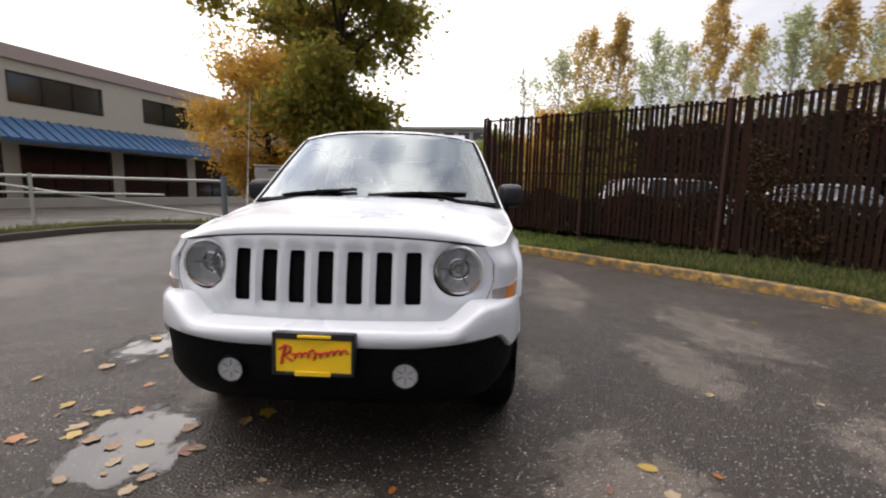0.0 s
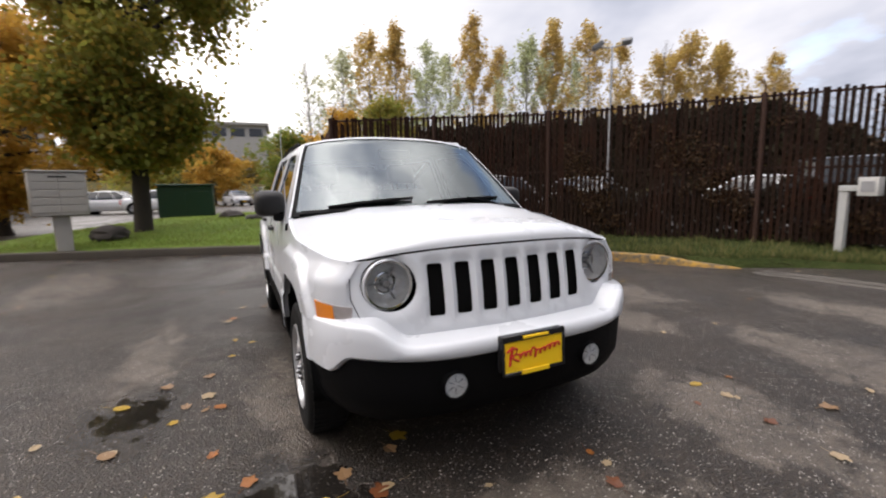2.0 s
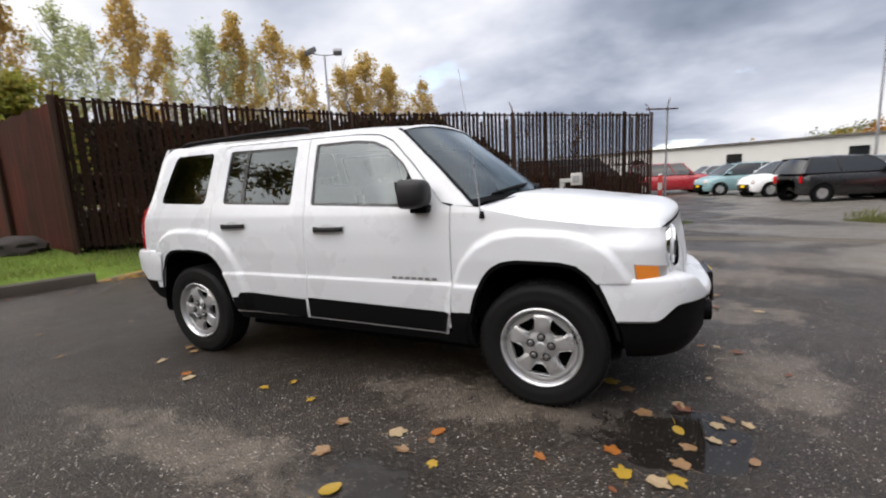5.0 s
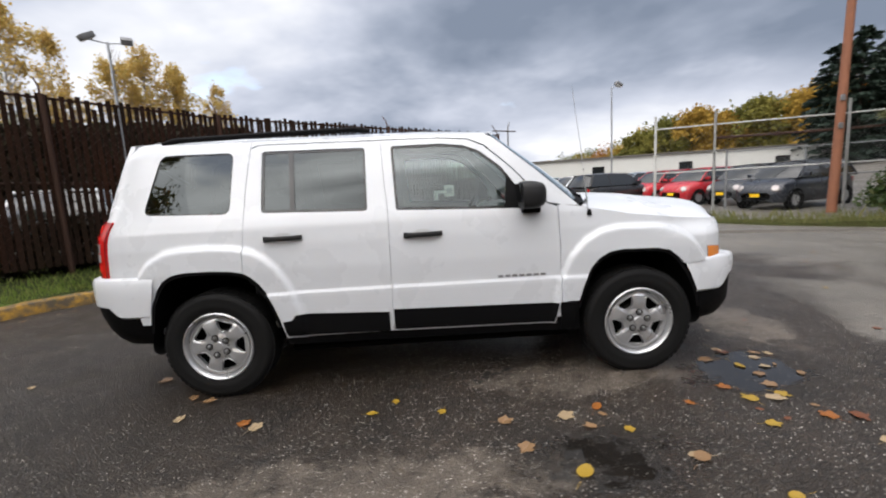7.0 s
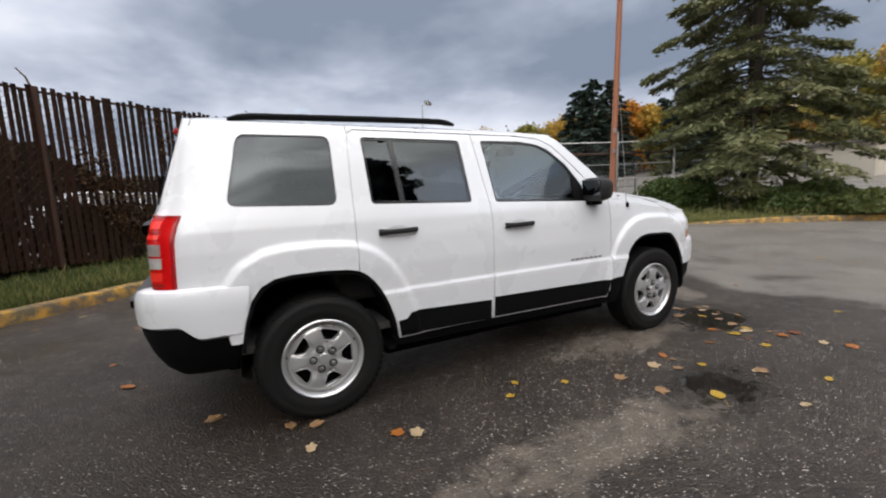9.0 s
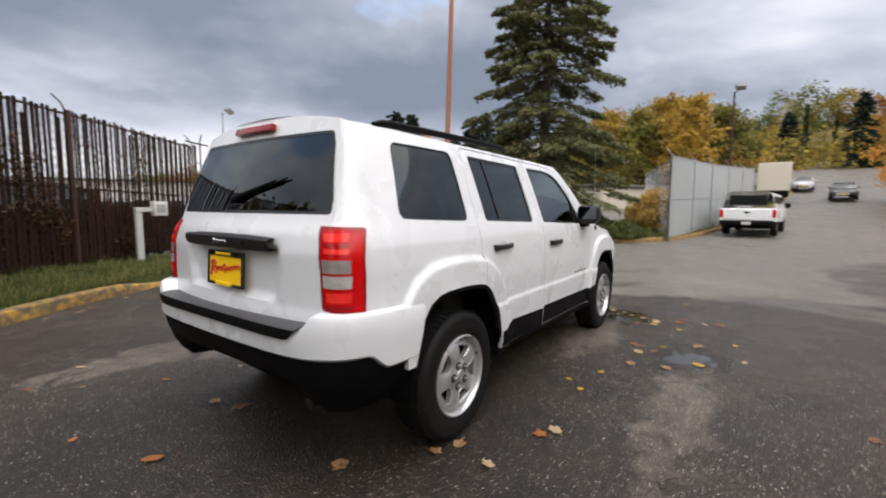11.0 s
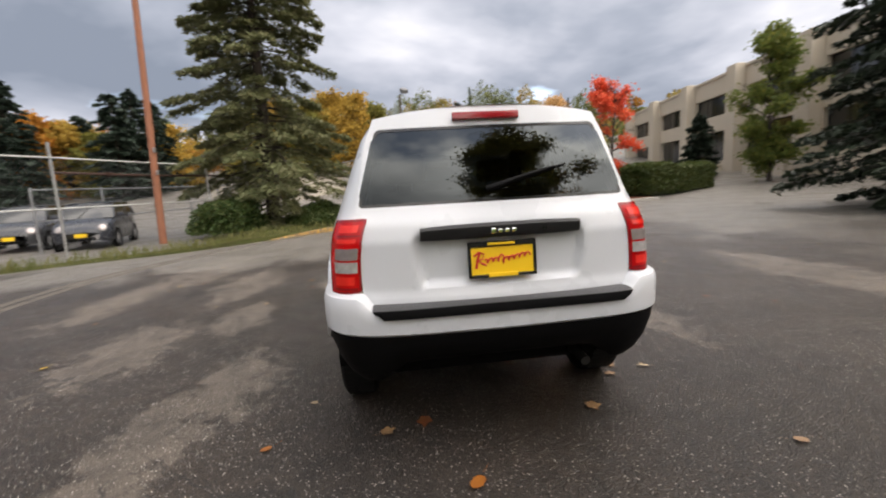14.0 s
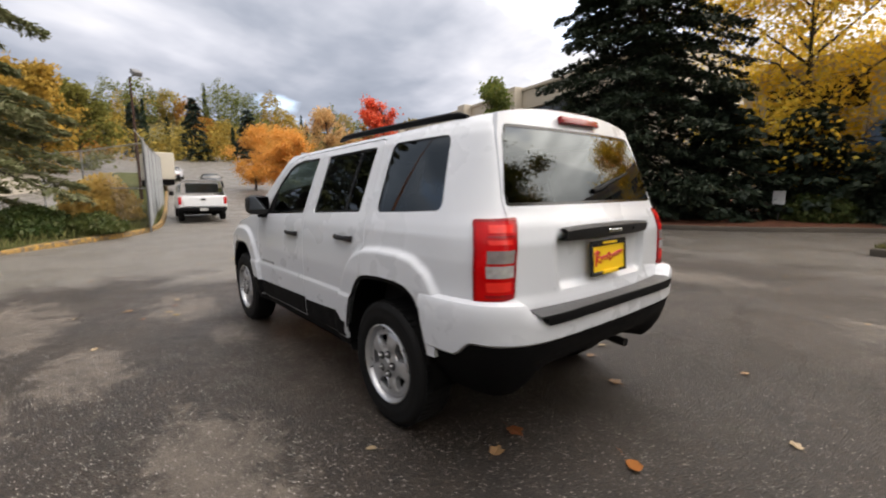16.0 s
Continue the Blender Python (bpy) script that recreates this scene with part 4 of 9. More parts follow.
def squiggle_plate(car, x, z0, face, host_label):
    """A yellow dealer plate in a black frame; the words are drawn as plain red strokes."""
    sx = 1 if face > 0 else -1
    tilt = Matrix.Translation((x, 0, z0)) @ Matrix.Rotation(-0.06 * sx if face > 0 else 0.06, 4, "Y")
    pl = part("licence_plate", boxed((-0.006, -0.152, -0.077), (0.006, 0.152, 0.077), 0.004, tilt), YELLOW, car, host_label)
    fr = bmesh.new()
    o = 0.004 * sx
    for lo, hi in (((-0.008, -0.163, 0.058), (0.008, 0.163, 0.085)), ((-0.008, -0.163, -0.085), (0.008, 0.163, -0.07)), ((-0.008, -0.163, -0.085), (0.008, -0.148, 0.085)), ((-0.008, 0.148, -0.085), (0.008, 0.163, 0.085))):
        box(fr, (lo[0] + o, lo[1], lo[2]), (hi[0] + o, hi[1], hi[2]), 0.003, tilt)
    part("plate_frame", fr, GLOSSBLACK, pl)
    fx = 0.0075 * sx
    for y0, y1, za, zb in ((-0.07, 0.07, -0.083, -0.064), (-0.06, 0.07, 0.066, 0.078)):
        part("frame_tab", boxed((fx * 2 - 0.004, y0, za), (fx * 2 + 0.004, y1, zb), 0.002, tilt), YELLOW, pl)
    # handwriting-like strokes, no letters
    def stroke(pts, r):
        bm = tube(bmesh.new(), [(fx, sx * y, z) for y, z in pts], r, 5)
        bmesh.ops.transform(bm, matrix=tilt, verts=bm.verts[:])
        part("red_stroke", bm, REDINK, pl)

    stroke([(-0.126, -0.040), (-0.120, -0.005), (-0.108, 0.030)], 0.0062)
    stroke([(-0.136, 0.018), (-0.110, 0.036), (-0.088, 0.026), (-0.092, 0.006), (-0.114, -0.004), (-0.098, -0.018), (-0.078, -0.026)], 0.0052)
    pts = []
    for k in range(70):
        t = k / 69
        a = t * math.tau * 8.5
        tall = 1.7 if 0.33 < t < 0.43 else (0.75 + 0.3 * math.sin(k * 0.9))
        pts.append((-0.084 + 0.215 * t + 0.0075 * math.sin(a), -0.010 + 0.013 * tall * math.sin(a + 1.1) + 0.022 * t))
    stroke(pts, 0.0048)


REFLECT = plain("bright_reflector", (0.92, 0.92, 0.93), 0.22, metal=0.25, vary=0.12, scale=25)
SMOKEBAND = plain("smoked_reversing_lens", (0.44, 0.38, 0.37), 0.2, metal=0.3, vary=0.4, scale=30, coat=0.3)
CLEARBAND = plain("clear_reversing_lens", (0.76, 0.71, 0.69), 0.2, metal=0.3, vary=0.45, scale=30, coat=0.4)
LENSGREY = plain("clear_lamp_lens", (0.52, 0.47, 0.45), 0.15, metal=0.3, vary=0.3, scale=40, coat=0.6)


LAMPRIB = plain("grey_lamp_insert", (0.42, 0.42, 0.43), 0.3, metal=0.4, vary=0.15)
PADTOP = plain("grey_step_pad", (0.045, 0.045, 0.047), 0.42, bump=0.25, bscale=300, vary=0.2, spec=0.5)
BADGE = plain("grey_badge_metal", (0.30, 0.30, 0.31), 0.3, metal=0.5, vary=0.1)
LUGMETAL = plain("dark_lug_steel", (0.30, 0.30, 0.30), 0.3, metal=0.8, vary=0.2)


def build_suv():
    car = thing("suv", "white boxy sport utility vehicle parked on wet asphalt", "car")
    for sign in (-1, 1):
        build_side(car, sign)
    R, L = side_surface(-1), side_surface(1)

    def across(u_list, z_of, n, shape, flip=False, front_bulge=lambda k: 0.0):
        rows = []
        for k, u in enumerate(u_list):
            a, b = R(u, z_of(u), 0), L(u, z_of(u), 0)
            row = []
            for j in range(n + 1):
                t = j / n
                q = abs(2 * t - 1)
                p = a.lerp(b, t)
                dx, dz = shape(u, q)
                row.append(p + Vector((dx, 0, dz)))
            rows.append(row)
        return grid_mesh(rows, flip)

    # roof, with two shallow pressed channels
    us = [0.42 - 0.06 * k for k in range(37)] + [-1.78 - 0.22 * 1.5 * k / 8 for k in range(1, 9)]

    def roof_shape(u, q):
        rise = 0.072 * (1 - q ** 2.6)
        ease = smooth01((u + 2.11) / 0.30)
        rise *= 0.68 + 0.32 * ease
        rise *= 0.75 + 0.25 * smooth01((0.42 - u) / 0.4)
        rib = 0.006 * smooth01((0.08 - abs(q - 0.62)) / 0.05) * smooth01((0.2 - u) / 0.1) * smooth01((u + 1.6) / 0.1)
        return 0.07 * (1 - q * q) * smooth01((u - 0.0) / 0.42) - 0.05 * (1 - q * q) * smooth01((-1.8 - u) / 0.3), rise - rib

    part("roof", across(us, lambda u: curve_at(ROOF_EDGE, u), 36, roof_shape), WHITE, car)

    # windshield
    edge = [(0.455, 1.548), (0.47, 1.53), (0.72, 1.31), (0.955, 1.085)]
    line = []
    for (a, b), (c, d) in zip(edge, edge[1:]):
        line += [(a + (c - a) * k / 8, b + (d - b) * k / 8) for k in range(8)]
    line.append(edge[-1])

    def screen(inner, lift):
        rows = []
        for u, z in line:
            a, b = R(u, z, -0.012), L(u, z, -0.012)
            w = smooth01((1.56 - z) / 0.47)
            row = []
            for j in range(25):
                t = j / 24
                q = abs(2 * t - 1)
                p = a.lerp(b, inner + (1 - 2 * inner) * t)
                row.append(p + Vector(((0.07 + 0.12 * w) * (1 - q * q) + lift, 0, lift + (0.028 + 0.025 * (1 - w)) * (1 - q ** 3))))
            rows.append(row)
        return rows

    ws = part("windshield", grid_mesh(screen(0.0, 0.0), True), WINDSHIELD, car)
    ws.visible_shadow = False
    rows = screen(0.0, 0.003)
    band = bmesh.new()
    grid_mesh([[row[0], row[0].lerp(row[1], 0.35)] for row in rows], True, band)
    grid_mesh([[row[23].lerp(row[24], 0.65), row[24]] for row in rows], True, band)
    grid_mesh(rows[-2:], True, band)
    part("screen_border", band, BLACK, ws)
    header = []
    for j in range(25):
        t = j / 24
        dx, dz = roof_shape(0.42, abs(2 * t - 1))
        p = R(0.42, curve_at(ROOF_EDGE, 0.42), 0).lerp(L(0.42, curve_at(ROOF_EDGE, 0.42), 0), t) + Vector((dx, 0, dz))
        header.append([p, p.lerp(rows[0][j], 0.5) + Vector((0.006, 0, 0.006)), rows[0][j] + Vector((0.004, 0, -0.002))])
    part("roof_header", grid_mesh(header, False), WHITE, car)
    part("rear_view_mirror", boxed((0.47, -0.12, 1.46), (0.50, 0.12, 1.53), 0.012, seg=2), BLACK, ws)
    part("sticker", boxed((0, 0, 0), (0.001, 0.13, 0.075), 0, Matrix.Translation(rows[6][21] + Vector((-0.012, -0.05, -0.02))) @ Matrix.Rotation(-0.75, 4, "Y")), plain("grey_sticker", (0.55, 0.57, 0.6), 0.5), ws)

    # cowl and wipers
    rows = []
    for k in range(4):
        t = k / 3
        row = []
        for j in range(25):
            q = 2 * j / 24 - 1
            row.append(Vector((0.945 + 0.19 * (1 - q * q) + 0.07 * t, q * 0.765, 1.108 + 0.018 * (1 - abs(q) ** 3) - 0.012 * math.sin(t * math.pi))))
        rows.append(row)
    part("cowl", grid_mesh(rows, False), BLACK, car)
    for y0, y1 in ((-0.60, -0.10), (-0.02, 0.58)):
        pts = []
        for k in range(9):
            t = k / 8
            y = y0 + (y1 - y0) * t
            q = y / 0.76
            pts.append((0.955 + 0.19 * (1 - q * q) - 0.035 * t - 0.02, y, 1.135 + 0.03 * t + 0.02 * (1 - q * q)))
        wp = part("wiper", tube(bmesh.new(), pts, [0.006 + 0.008 * math.sin(math.pi * (k + 1) / 10) for k in range(9)], 6), BLACK, car, "black windshield wiper")
        arm = [(1.02 + 0.10 * (1 - (y1 / 0.76) ** 2), y1, 1.115), (1.05, y1 - 0.1, 1.142), (pts[4][0] + 0.01, pts[4][1], pts[4][2] + 0.012)]
        part("wiper_arm", tube(bmesh.new(), arm, [0.012, 0.009, 0.006], 6), BLACK, wp)

    # hood
    us = [0.975 + (S_FRONT - 0.975) * k / 26 for k in range(27)]
    crest = ((0.95, 1.138), (1.1, 1.134), (1.36, 1.118), (1.6, 1.09), (1.80, 1.055), (1.90, 1.03), (1.97, 0.998))

    def hood_shape(u, q):
        ze = curve_at(FENDER_TOP, u)
        k = smooth01((u - 1.5) / 0.45)
        rise = (curve_at(crest, u) - ze) * (1 - q ** (3.4 - 0.6 * k))
        bulge = 0.010 * smooth01((0.62 - q) / 0.08) * smooth01((1.9 - u) / 0.15)
        w = (u - 0.975) / (S_FRONT - 0.975)
        yw = R(u, ze, 0)
        front = front_x(yw.y * q, curve_at(crest, 1.97)) - yw.x
        back = 0.17 * (1 - q * q)
        return back * (1 - smooth01(w)) + front * smooth01((w - 0.6) / 0.4) * (1 - q ** 8) * 1.0, rise + bulge - 0.006

    hood = part("hood", across(us, lambda u: curve_at(FENDER_TOP, u), 44, hood_shape, True), WHITE, car)
    for y in (-0.12, -0.01, 0.42):
        part("washer_nozzle", boxed((1.24, y, 1.128), (1.265, y + 0.03, 1.14), 0.004), GLOSSBLACK, hood)
    for k in range(4):
        y = -0.07 + 0.036 * k
        part("badge_bar", boxed((1.925, y, 1.036), (1.945, y + 0.026, 1.0505), 0.004), CHROME, hood)

    def panel_top(y):
        return 0.938 + 0.052 * (1 - (abs(y) / 0.72) ** 2.7)

    # grille panel with seven slots and two lamp openings
    top = [(y, panel_top(y)) for y in [0.70 - 1.4 * k / 20 for k in range(21)]]
    contour = top + [(-0.705, 0.80), (-0.665, 0.70), (-0.56, 0.60), (-0.4, 0.565), (0.4, 0.565), (0.56, 0.60), (0.665, 0.70), (0.705, 0.80)]
    slots = []
    for k in range(7):
        c = -0.363 + 0.121 * k
        slots.append(rounded([(c - 0.0335, 0.712), (c + 0.0335, 0.712), (c + 0.0325, 0.928), (c - 0.0325, 0.928)], 0.012, 3))
    lamps = [[(sy + 0.108 * math.cos(a * math.tau / 36), 0.850 + 0.108 * math.sin(a * math.tau / 36)) for a in range(36)] for sy in (-0.552, 0.552)]

    def face(y, z, off):
        p = front_surface(y, z, off)
        for k in range(7):
            c = -0.363 + 0.121 * k
            if off > -0.001:
                d = math.hypot(max(0, abs(y - c) - 0.0335), max(0, 0.70 - z, z - 0.935))
                p.x -= 0.016 * smooth01((0.022 - d) / 0.022)
        for sy in (-0.552, 0.552):
            if off > -0.001:
                d = math.hypot(y - sy, z - 0.85)
                p.x -= 0.014 * smooth01((0.135 - d) / 0.03)
        return p

    gp = part("grille_panel", sheet(contour, slots + lamps, face, 0.022, 0.016, (), False), WHITE, car)
    part("grille_backing", sheet([(-0.43, 0.69), (0.43, 0.69), (0.43, 0.95), (-0.43, 0.95)], [], lambda y, z, o: front_surface(y, z, o - 0.034), 0.05, 0.01), VOID, gp)
    hb = []
    for y in [-0.69 + 1.38 * k / 24 for k in range(25)]:
        z = panel_top(y)
        hb.append((front_x(y, z) - 0.004, y, z + 0.003))
    part("hood_gap", tube(bmesh.new(), hb, 0.005, 6), VOID, gp)
    for sign, f in ((-1, R), (1, L)):
        rows = []
        for k in range(13):
            z = 0.66 + 0.285 * k / 12
            yy = curve_at(((0.60, 0.56), (0.70, 0.665), (0.80, 0.705), (0.96, 0.70)), z) - 0.003
            p, q = front_surface(sign * yy, z, -0.005), f(S_FRONT, max(0.722, z), -0.002)
            rows.append([p, p.lerp(q, 0.5) + Vector((0.002, 0, 0)), q])
        part("fender_seam", grid_mesh(rows, sign < 0), WHITE, car)
        part("panel_gap", tube(bmesh.new(), [r[0] + Vector((0.003, 0, 0)) for r in rows], 0.003, 5), VOID, gp)
    for sy in (-0.552, 0.552):
        m0 = Matrix.Translation((front_x(sy, 0.85) - 0.020, sy, 0.85)) @ Matrix.Rotation(math.pi / 2, 4, "Y")
        m = m0 @ Matrix.Scale(0.93, 4)
        hl = part("headlight", lathe(bmesh.new(), [(0.100, 0.004), (0.108, 0.006), (0.110, -0.01), (0.108, -0.06), (0.104, -0.06), (0.101, -0.005)], 40, m, True), CHROME, car, "round headlight with a chrome reflector")
        bm = lathe(bmesh.new(), [(0.104, -0.004), (0.098, -0.020), (0.086, -0.038), (0.068, -0.054), (0.046, -0.064), (0.022, -0.068)], 22, m, capped=False)
        rh = random.Random(5)
        for v in bm.verts:
            v.co += Vector((rh.uniform(-0.004, 0.004), rh.uniform(-0.003, 0.003), rh.uniform(-0.003, 0.003)))
        part("reflector", bm, REFLECT, hl, smooth=False)
        part("bezel", lathe(bmesh.new(), [(0.097, -0.002), (0.104, 0.000), (0.108, -0.010), (0.098, -0.02)], 40, m0, True), WHITE, hl, "white bezel ring")
        part("bulb_shield", lathe(bmesh.new(), [(0.020, -0.066), (0.020, -0.034), (0.014, -0.026), (0.0, -0.024)], 20, m), LAMPRIB, hl)
        part("inner_ring", lathe(bmesh.new(), [(0.040, -0.052), (0.046, -0.044), (0.052, -0.046), (0.046, -0.058)], 28, m, True), CHROME, hl)
        for a0 in (0.5, 2.64, 4.71):
            part("reflector_rib", boxed((0.026, -0.004, -0.062), (0.088, 0.004, -0.036), 0.002, m @ Matrix.Rotation(a0, 4, "Z")), LAMPRIB, hl)
        lens = part("lens", lathe(bmesh.new(), [(0.101, 0.0), (0.085, 0.007), (0.06, 0.012), (0.03, 0.015), (0.0, 0.016)], 40, m, capped=False), LENS, hl)
        lens.visible_shadow = False

    # front bumper: white upper band, black lower part
    def f_top(y, x):
        if y < 0.52:
            return 0.640 - 0.006 * (y / 0.52) ** 2
        return 0.634 + 0.088 * smooth01((y - 0.52) / 0.17)

    def f_low(y, x):
        side = smooth01((1.98 - x) / 0.12)
        return 0.566 + 0.014 * smooth01((y - 0.3) / 0.4) * (1 - side) - 0.066 * side

    part("front_bumper", bumper_band(True, lambda y, x: [(-0.16, f_top(y, x) + 0.012), (-0.08, f_top(y, x) + 0.006), (-0.026, f_top(y, x) - 0.001), (-0.016, f_top(y, x) - 0.004), (-0.006, f_top(y, x) - 0.013), (-0.001, f_top(y, x) - 0.024), (0.003, (f_top(y, x) + f_low(y, x)) / 2),
                                                          (0.0, f_low(y, x) + 0.012), (-0.012, f_low(y, x)), (-0.05, f_low(y, x))]), WHITE, car)
    fb = part("front_valance", bumper_band(True, lambda y, x: [(-0.04, f_low(y, x)), (-0.016, f_low(y, x) - 0.006), (-0.022, 0.46), (-0.026, 0.40), (-0.055, 0.34), (-0.085, 0.30), (-0.20, 0.265)]), BLACK, car,
              "black plastic lower bumper")
    for sy in (-0.352, 0.352):
        m = Matrix.Translation((2.140, sy, 0.460)) @ Matrix.Rotation(math.pi / 2, 4, "Y")
        fog = part("fog_lamp", lathe(bmesh.new(), [(0.050, 0.002), (0.055, 0.006), (0.057, -0.03), (0.05, -0.03)], 28, m, True), BLACK, car)
        part("fog_reflector", lathe(bmesh.new(), [(0.051, 0.0), (0.045, -0.008), (0.025, -0.013), (0.0, -0.015)], 10, m, capped=False), REFLECT, fog, smooth=False)
        for k in range(6):
            a = k * math.tau / 6
            part("fog_facet", boxed((0.012, -0.002, -0.012), (0.040, 0.002, -0.005), 0.001, m @ Matrix.Rotation(a, 4, "Z")), CHROME, fog)
        fl = part("fog_lens", lathe(bmesh.new(), [(0.051, 0.002), (0.035, 0.009), (0.0, 0.012)], 28, m, capped=False), LENS, fog)
        fl.visible_shadow = False
    for y0, y1 in ((-0.66, -0.47), (0.47, 0.66)):
        part("valance_recess", boxed((1.93, y0, 0.445), (2.0, y1, 0.475), 0.006), VOID, fb)
    part("lower_intake", boxed((2.03, -0.27, 0.36), (2.098, 0.27, 0.43), 0.01), VOID, fb)
    squiggle_plate(car, 2.168, 0.548, 1, "yellow dealer plate in a black frame, red strokes")
    part("plate_bracket", boxed((2.10, -0.165, 0.475), (2.163, 0.165, 0.63), 0.008), GLOSSBLACK, car)

    # tailgate with its window
    gl = rounded([(-0.552, 1.555), (0.552, 1.555), (0.655, 1.185), (-0.655, 1.185)], 0.03)
    gate = [(0.56 * k / 8, 1.606 + 0.046 * (1 - abs(k / 8) ** 2.6)) for k in range(-8, 9)] + [(0.60, 1.50), (0.66, 1.20), (0.660, 1.12), (0.657, 0.80), (0.635, 0.735), (-0.635, 0.735), (-0.657, 0.80), (-0.660, 1.12), (-0.66, 1.20), (-0.60, 1.50)]
    tg = part("tailgate", sheet(gate, [gl], tail_surface, 0.016, 0.03, (), True), WHITE, car)
    pane = part("rear_glass", sheet(inset(gl, -0.006), [], lambda y, z, o: tail_surface(y, z, o - 0.006 + 0.012 * (1 - ((z - 1.37) / 0.19) ** 2)), 0.03, 0.0, (), True), PRIVACY, tg)
    pane.visible_shadow = False
    part("glass_border", sheet(gl, [inset(gl, 0.014)], lambda y, z, o: tail_surface(y, z, o - 0.001), 0.06, 0.006, (), True), GLOSSBLACK, tg)
    # fillers between tailgate and corner panels
    for sign, f in ((-1, R), (1, L)):
        rows = []
        for k in range(21):
            z = 0.74 + 0.87 * k / 20
            yy = curve_at(((0.735, 0.64), (0.80, 0.675), (1.12, 0.672), (1.20, 0.66), (1.50, 0.60), (1.61, 0.56)), z)
            p, q = tail_surface(sign * (yy - 0.004), z, -0.010), f(S_REAR, max(0.785, min(1.603, z)), -0.006)
            rows.append([p, p.lerp(q, 0.5), q])
        part("corner_seam", grid_mesh(rows, sign > 0), WHITE, car)
    part("brake_light", boxed((-0.014, -0.165, -0.018), (0.012, 0.165, 0.018), 0.006, Matrix.Translation((-1.915, 0.012, 1.598)) @ Matrix.Rotation(0.30, 4, "Y"), 2), DARKRED, tg, "high red brake light")
    bm = bmesh.new()
    rows = []
    for k in range(21):
        t = 2 * k / 20 - 1
        y = 0.378 * t
        h = 0.034 - 0.006 * abs(t) ** 4
        x = -2.108 + 0.10 * y * y
        rows.append([Vector((x - d, y, 1.052 + z + 0.004 * (1 - t * t))) for d, z in ((-0.03, h), (0.012, h), (0.022, h * 0.6), (0.018, -h * 0.5), (0.006, -h), (-0.03, -h), (-0.03, h))])
    grid_mesh(rows, False, bm)
    bmesh.ops.holes_fill(bm, edges=[e for e in bm.edges if e.is_boundary], sides=12)
    bmesh.ops.recalc_face_normals(bm, faces=bm.faces[:])
    bar = part("tailgate_bar", bm, TRIM, tg, "black tailgate handle bar with a chrome badge")
    for k in range(4):
        y = 0.055 - 0.032 * k
        part("badge_bar", boxed((-2.136, y - 0.024, 1.044 - 0.003 * (k == 0)), (-2.128, y, 1.061 + 0.004 * (k == 0)), 0.003), CHROME, bar)
    part("lock", lathe(bmesh.new(), [(0.010, 0.0), (0.010, 0.004), (0.0, 0.005)], 14, Matrix.Translation((-2.125, -0.20, 1.052)) @ Matrix.Rotation(-math.pi / 2, 4, "Y")), GLOSSBLACK, bar)
    squiggle_plate(car, -2.098, 0.918, -1, "yellow dealer plate in a black frame, red strokes")
    wp = [(-2.03, 0.045, 1.245), (-2.045, 0.0, 1.255), (-2.03, -0.10, 1.285), (-2.012, -0.30, 1.335)]
    rw = part("rear_wiper", tube(bmesh.new(), wp, [0.014, 0.015, 0.010, 0.005], 8), BLACK, tg, "black rear wiper")
    part("wiper_blade", tube(bmesh.new(), [(-2.02, -0.05, 1.262), (-2.008, -0.2, 1.302), (-1.992, -0.36, 1.345)], [0.006, 0.009, 0.005], 6), BLACK, rw)

    # rear bumper with a black step pad
    def r_top(y, x):
        return 0.724 + 0.071 * smooth01((y - 0.60) / 0.09)

    def r_side(y):
        return smooth01((y - 0.45) / 0.2)

    def r_low(y, x):
        side = smooth01((1.97 - x) / 0.10)
        return 0.596 + 0.014 * (y / 0.8) ** 2 - 0.067 * side

    part("rear_bumper", bumper_band(False, lambda y, x: [(-0.12, r_top(y, x)), (-0.03, r_top(y, x)), (-0.006, r_top(y, x) - 0.01), (0.004, r_top(y, x) - 0.035), (0.004, (r_top(y, x) + r_low(y, x)) / 2),
                                                          (0.0, r_low(y, x) + 0.012), (-0.014, r_low(y, x)), (-0.05, r_low(y, x))]), WHITE, car)
    part("rear_valance", bumper_band(False, lambda y, x: [(-0.045, r_low(y, x)), (-0.012, r_low(y, x) - 0.006), (-0.02, 0.55), (-0.05, 0.50 - 0.04 * r_side(y)), (-0.09, 0.46 - 0.07 * r_side(y)), (-0.14, 0.43 - 0.09 * r_side(y)), (-0.30, 0.42 - 0.09 * r_side(y))]), BLACK, car,
         "black plastic lower bumper")
    rows = []
    for k in range(33):
        t = 2 * k / 32 - 1
        y = 0.615 * t
        e = smooth01((1 - abs(t)) / 0.06)
        x = bumper_plan(False, math.asin(min(1, abs(y / 0.874) ** 3.0)) / (math.pi / 2))[0] - 0.012
        rows.append([Vector((x + dx, y * (1 - 0.02 * (j > 3)), 0.727 + dz)) for j, (dx, dz) in enumerate(((0.14, 0.002), (0.13, 0.012), (0.03, 0.012), (-0.004, 0.004), (-0.009, -0.014), (-0.008, -0.036 * e - 0.004), (0.02, -0.042 * e)))])
    pad = part("step_pad", solid(grid_mesh([r[:4] for r in rows], True), 0.004), PADTOP, car, "dark grey ribbed bumper step pad")
    part("pad_edge", solid(grid_mesh([r[3:] for r in rows], True), 0.004), BLACK, pad)

    # wheels, underbody, exhaust, antenna
    for cx in (1.3175, -1.3175):
        for sign in (-1, 1):
            build_wheel(car, cx, sign)
    bm = boxed((-1.80, -0.60, 0.27), (1.95, 0.62, 0.42), 0.03)
    part("underbody", bm, VOID, car)
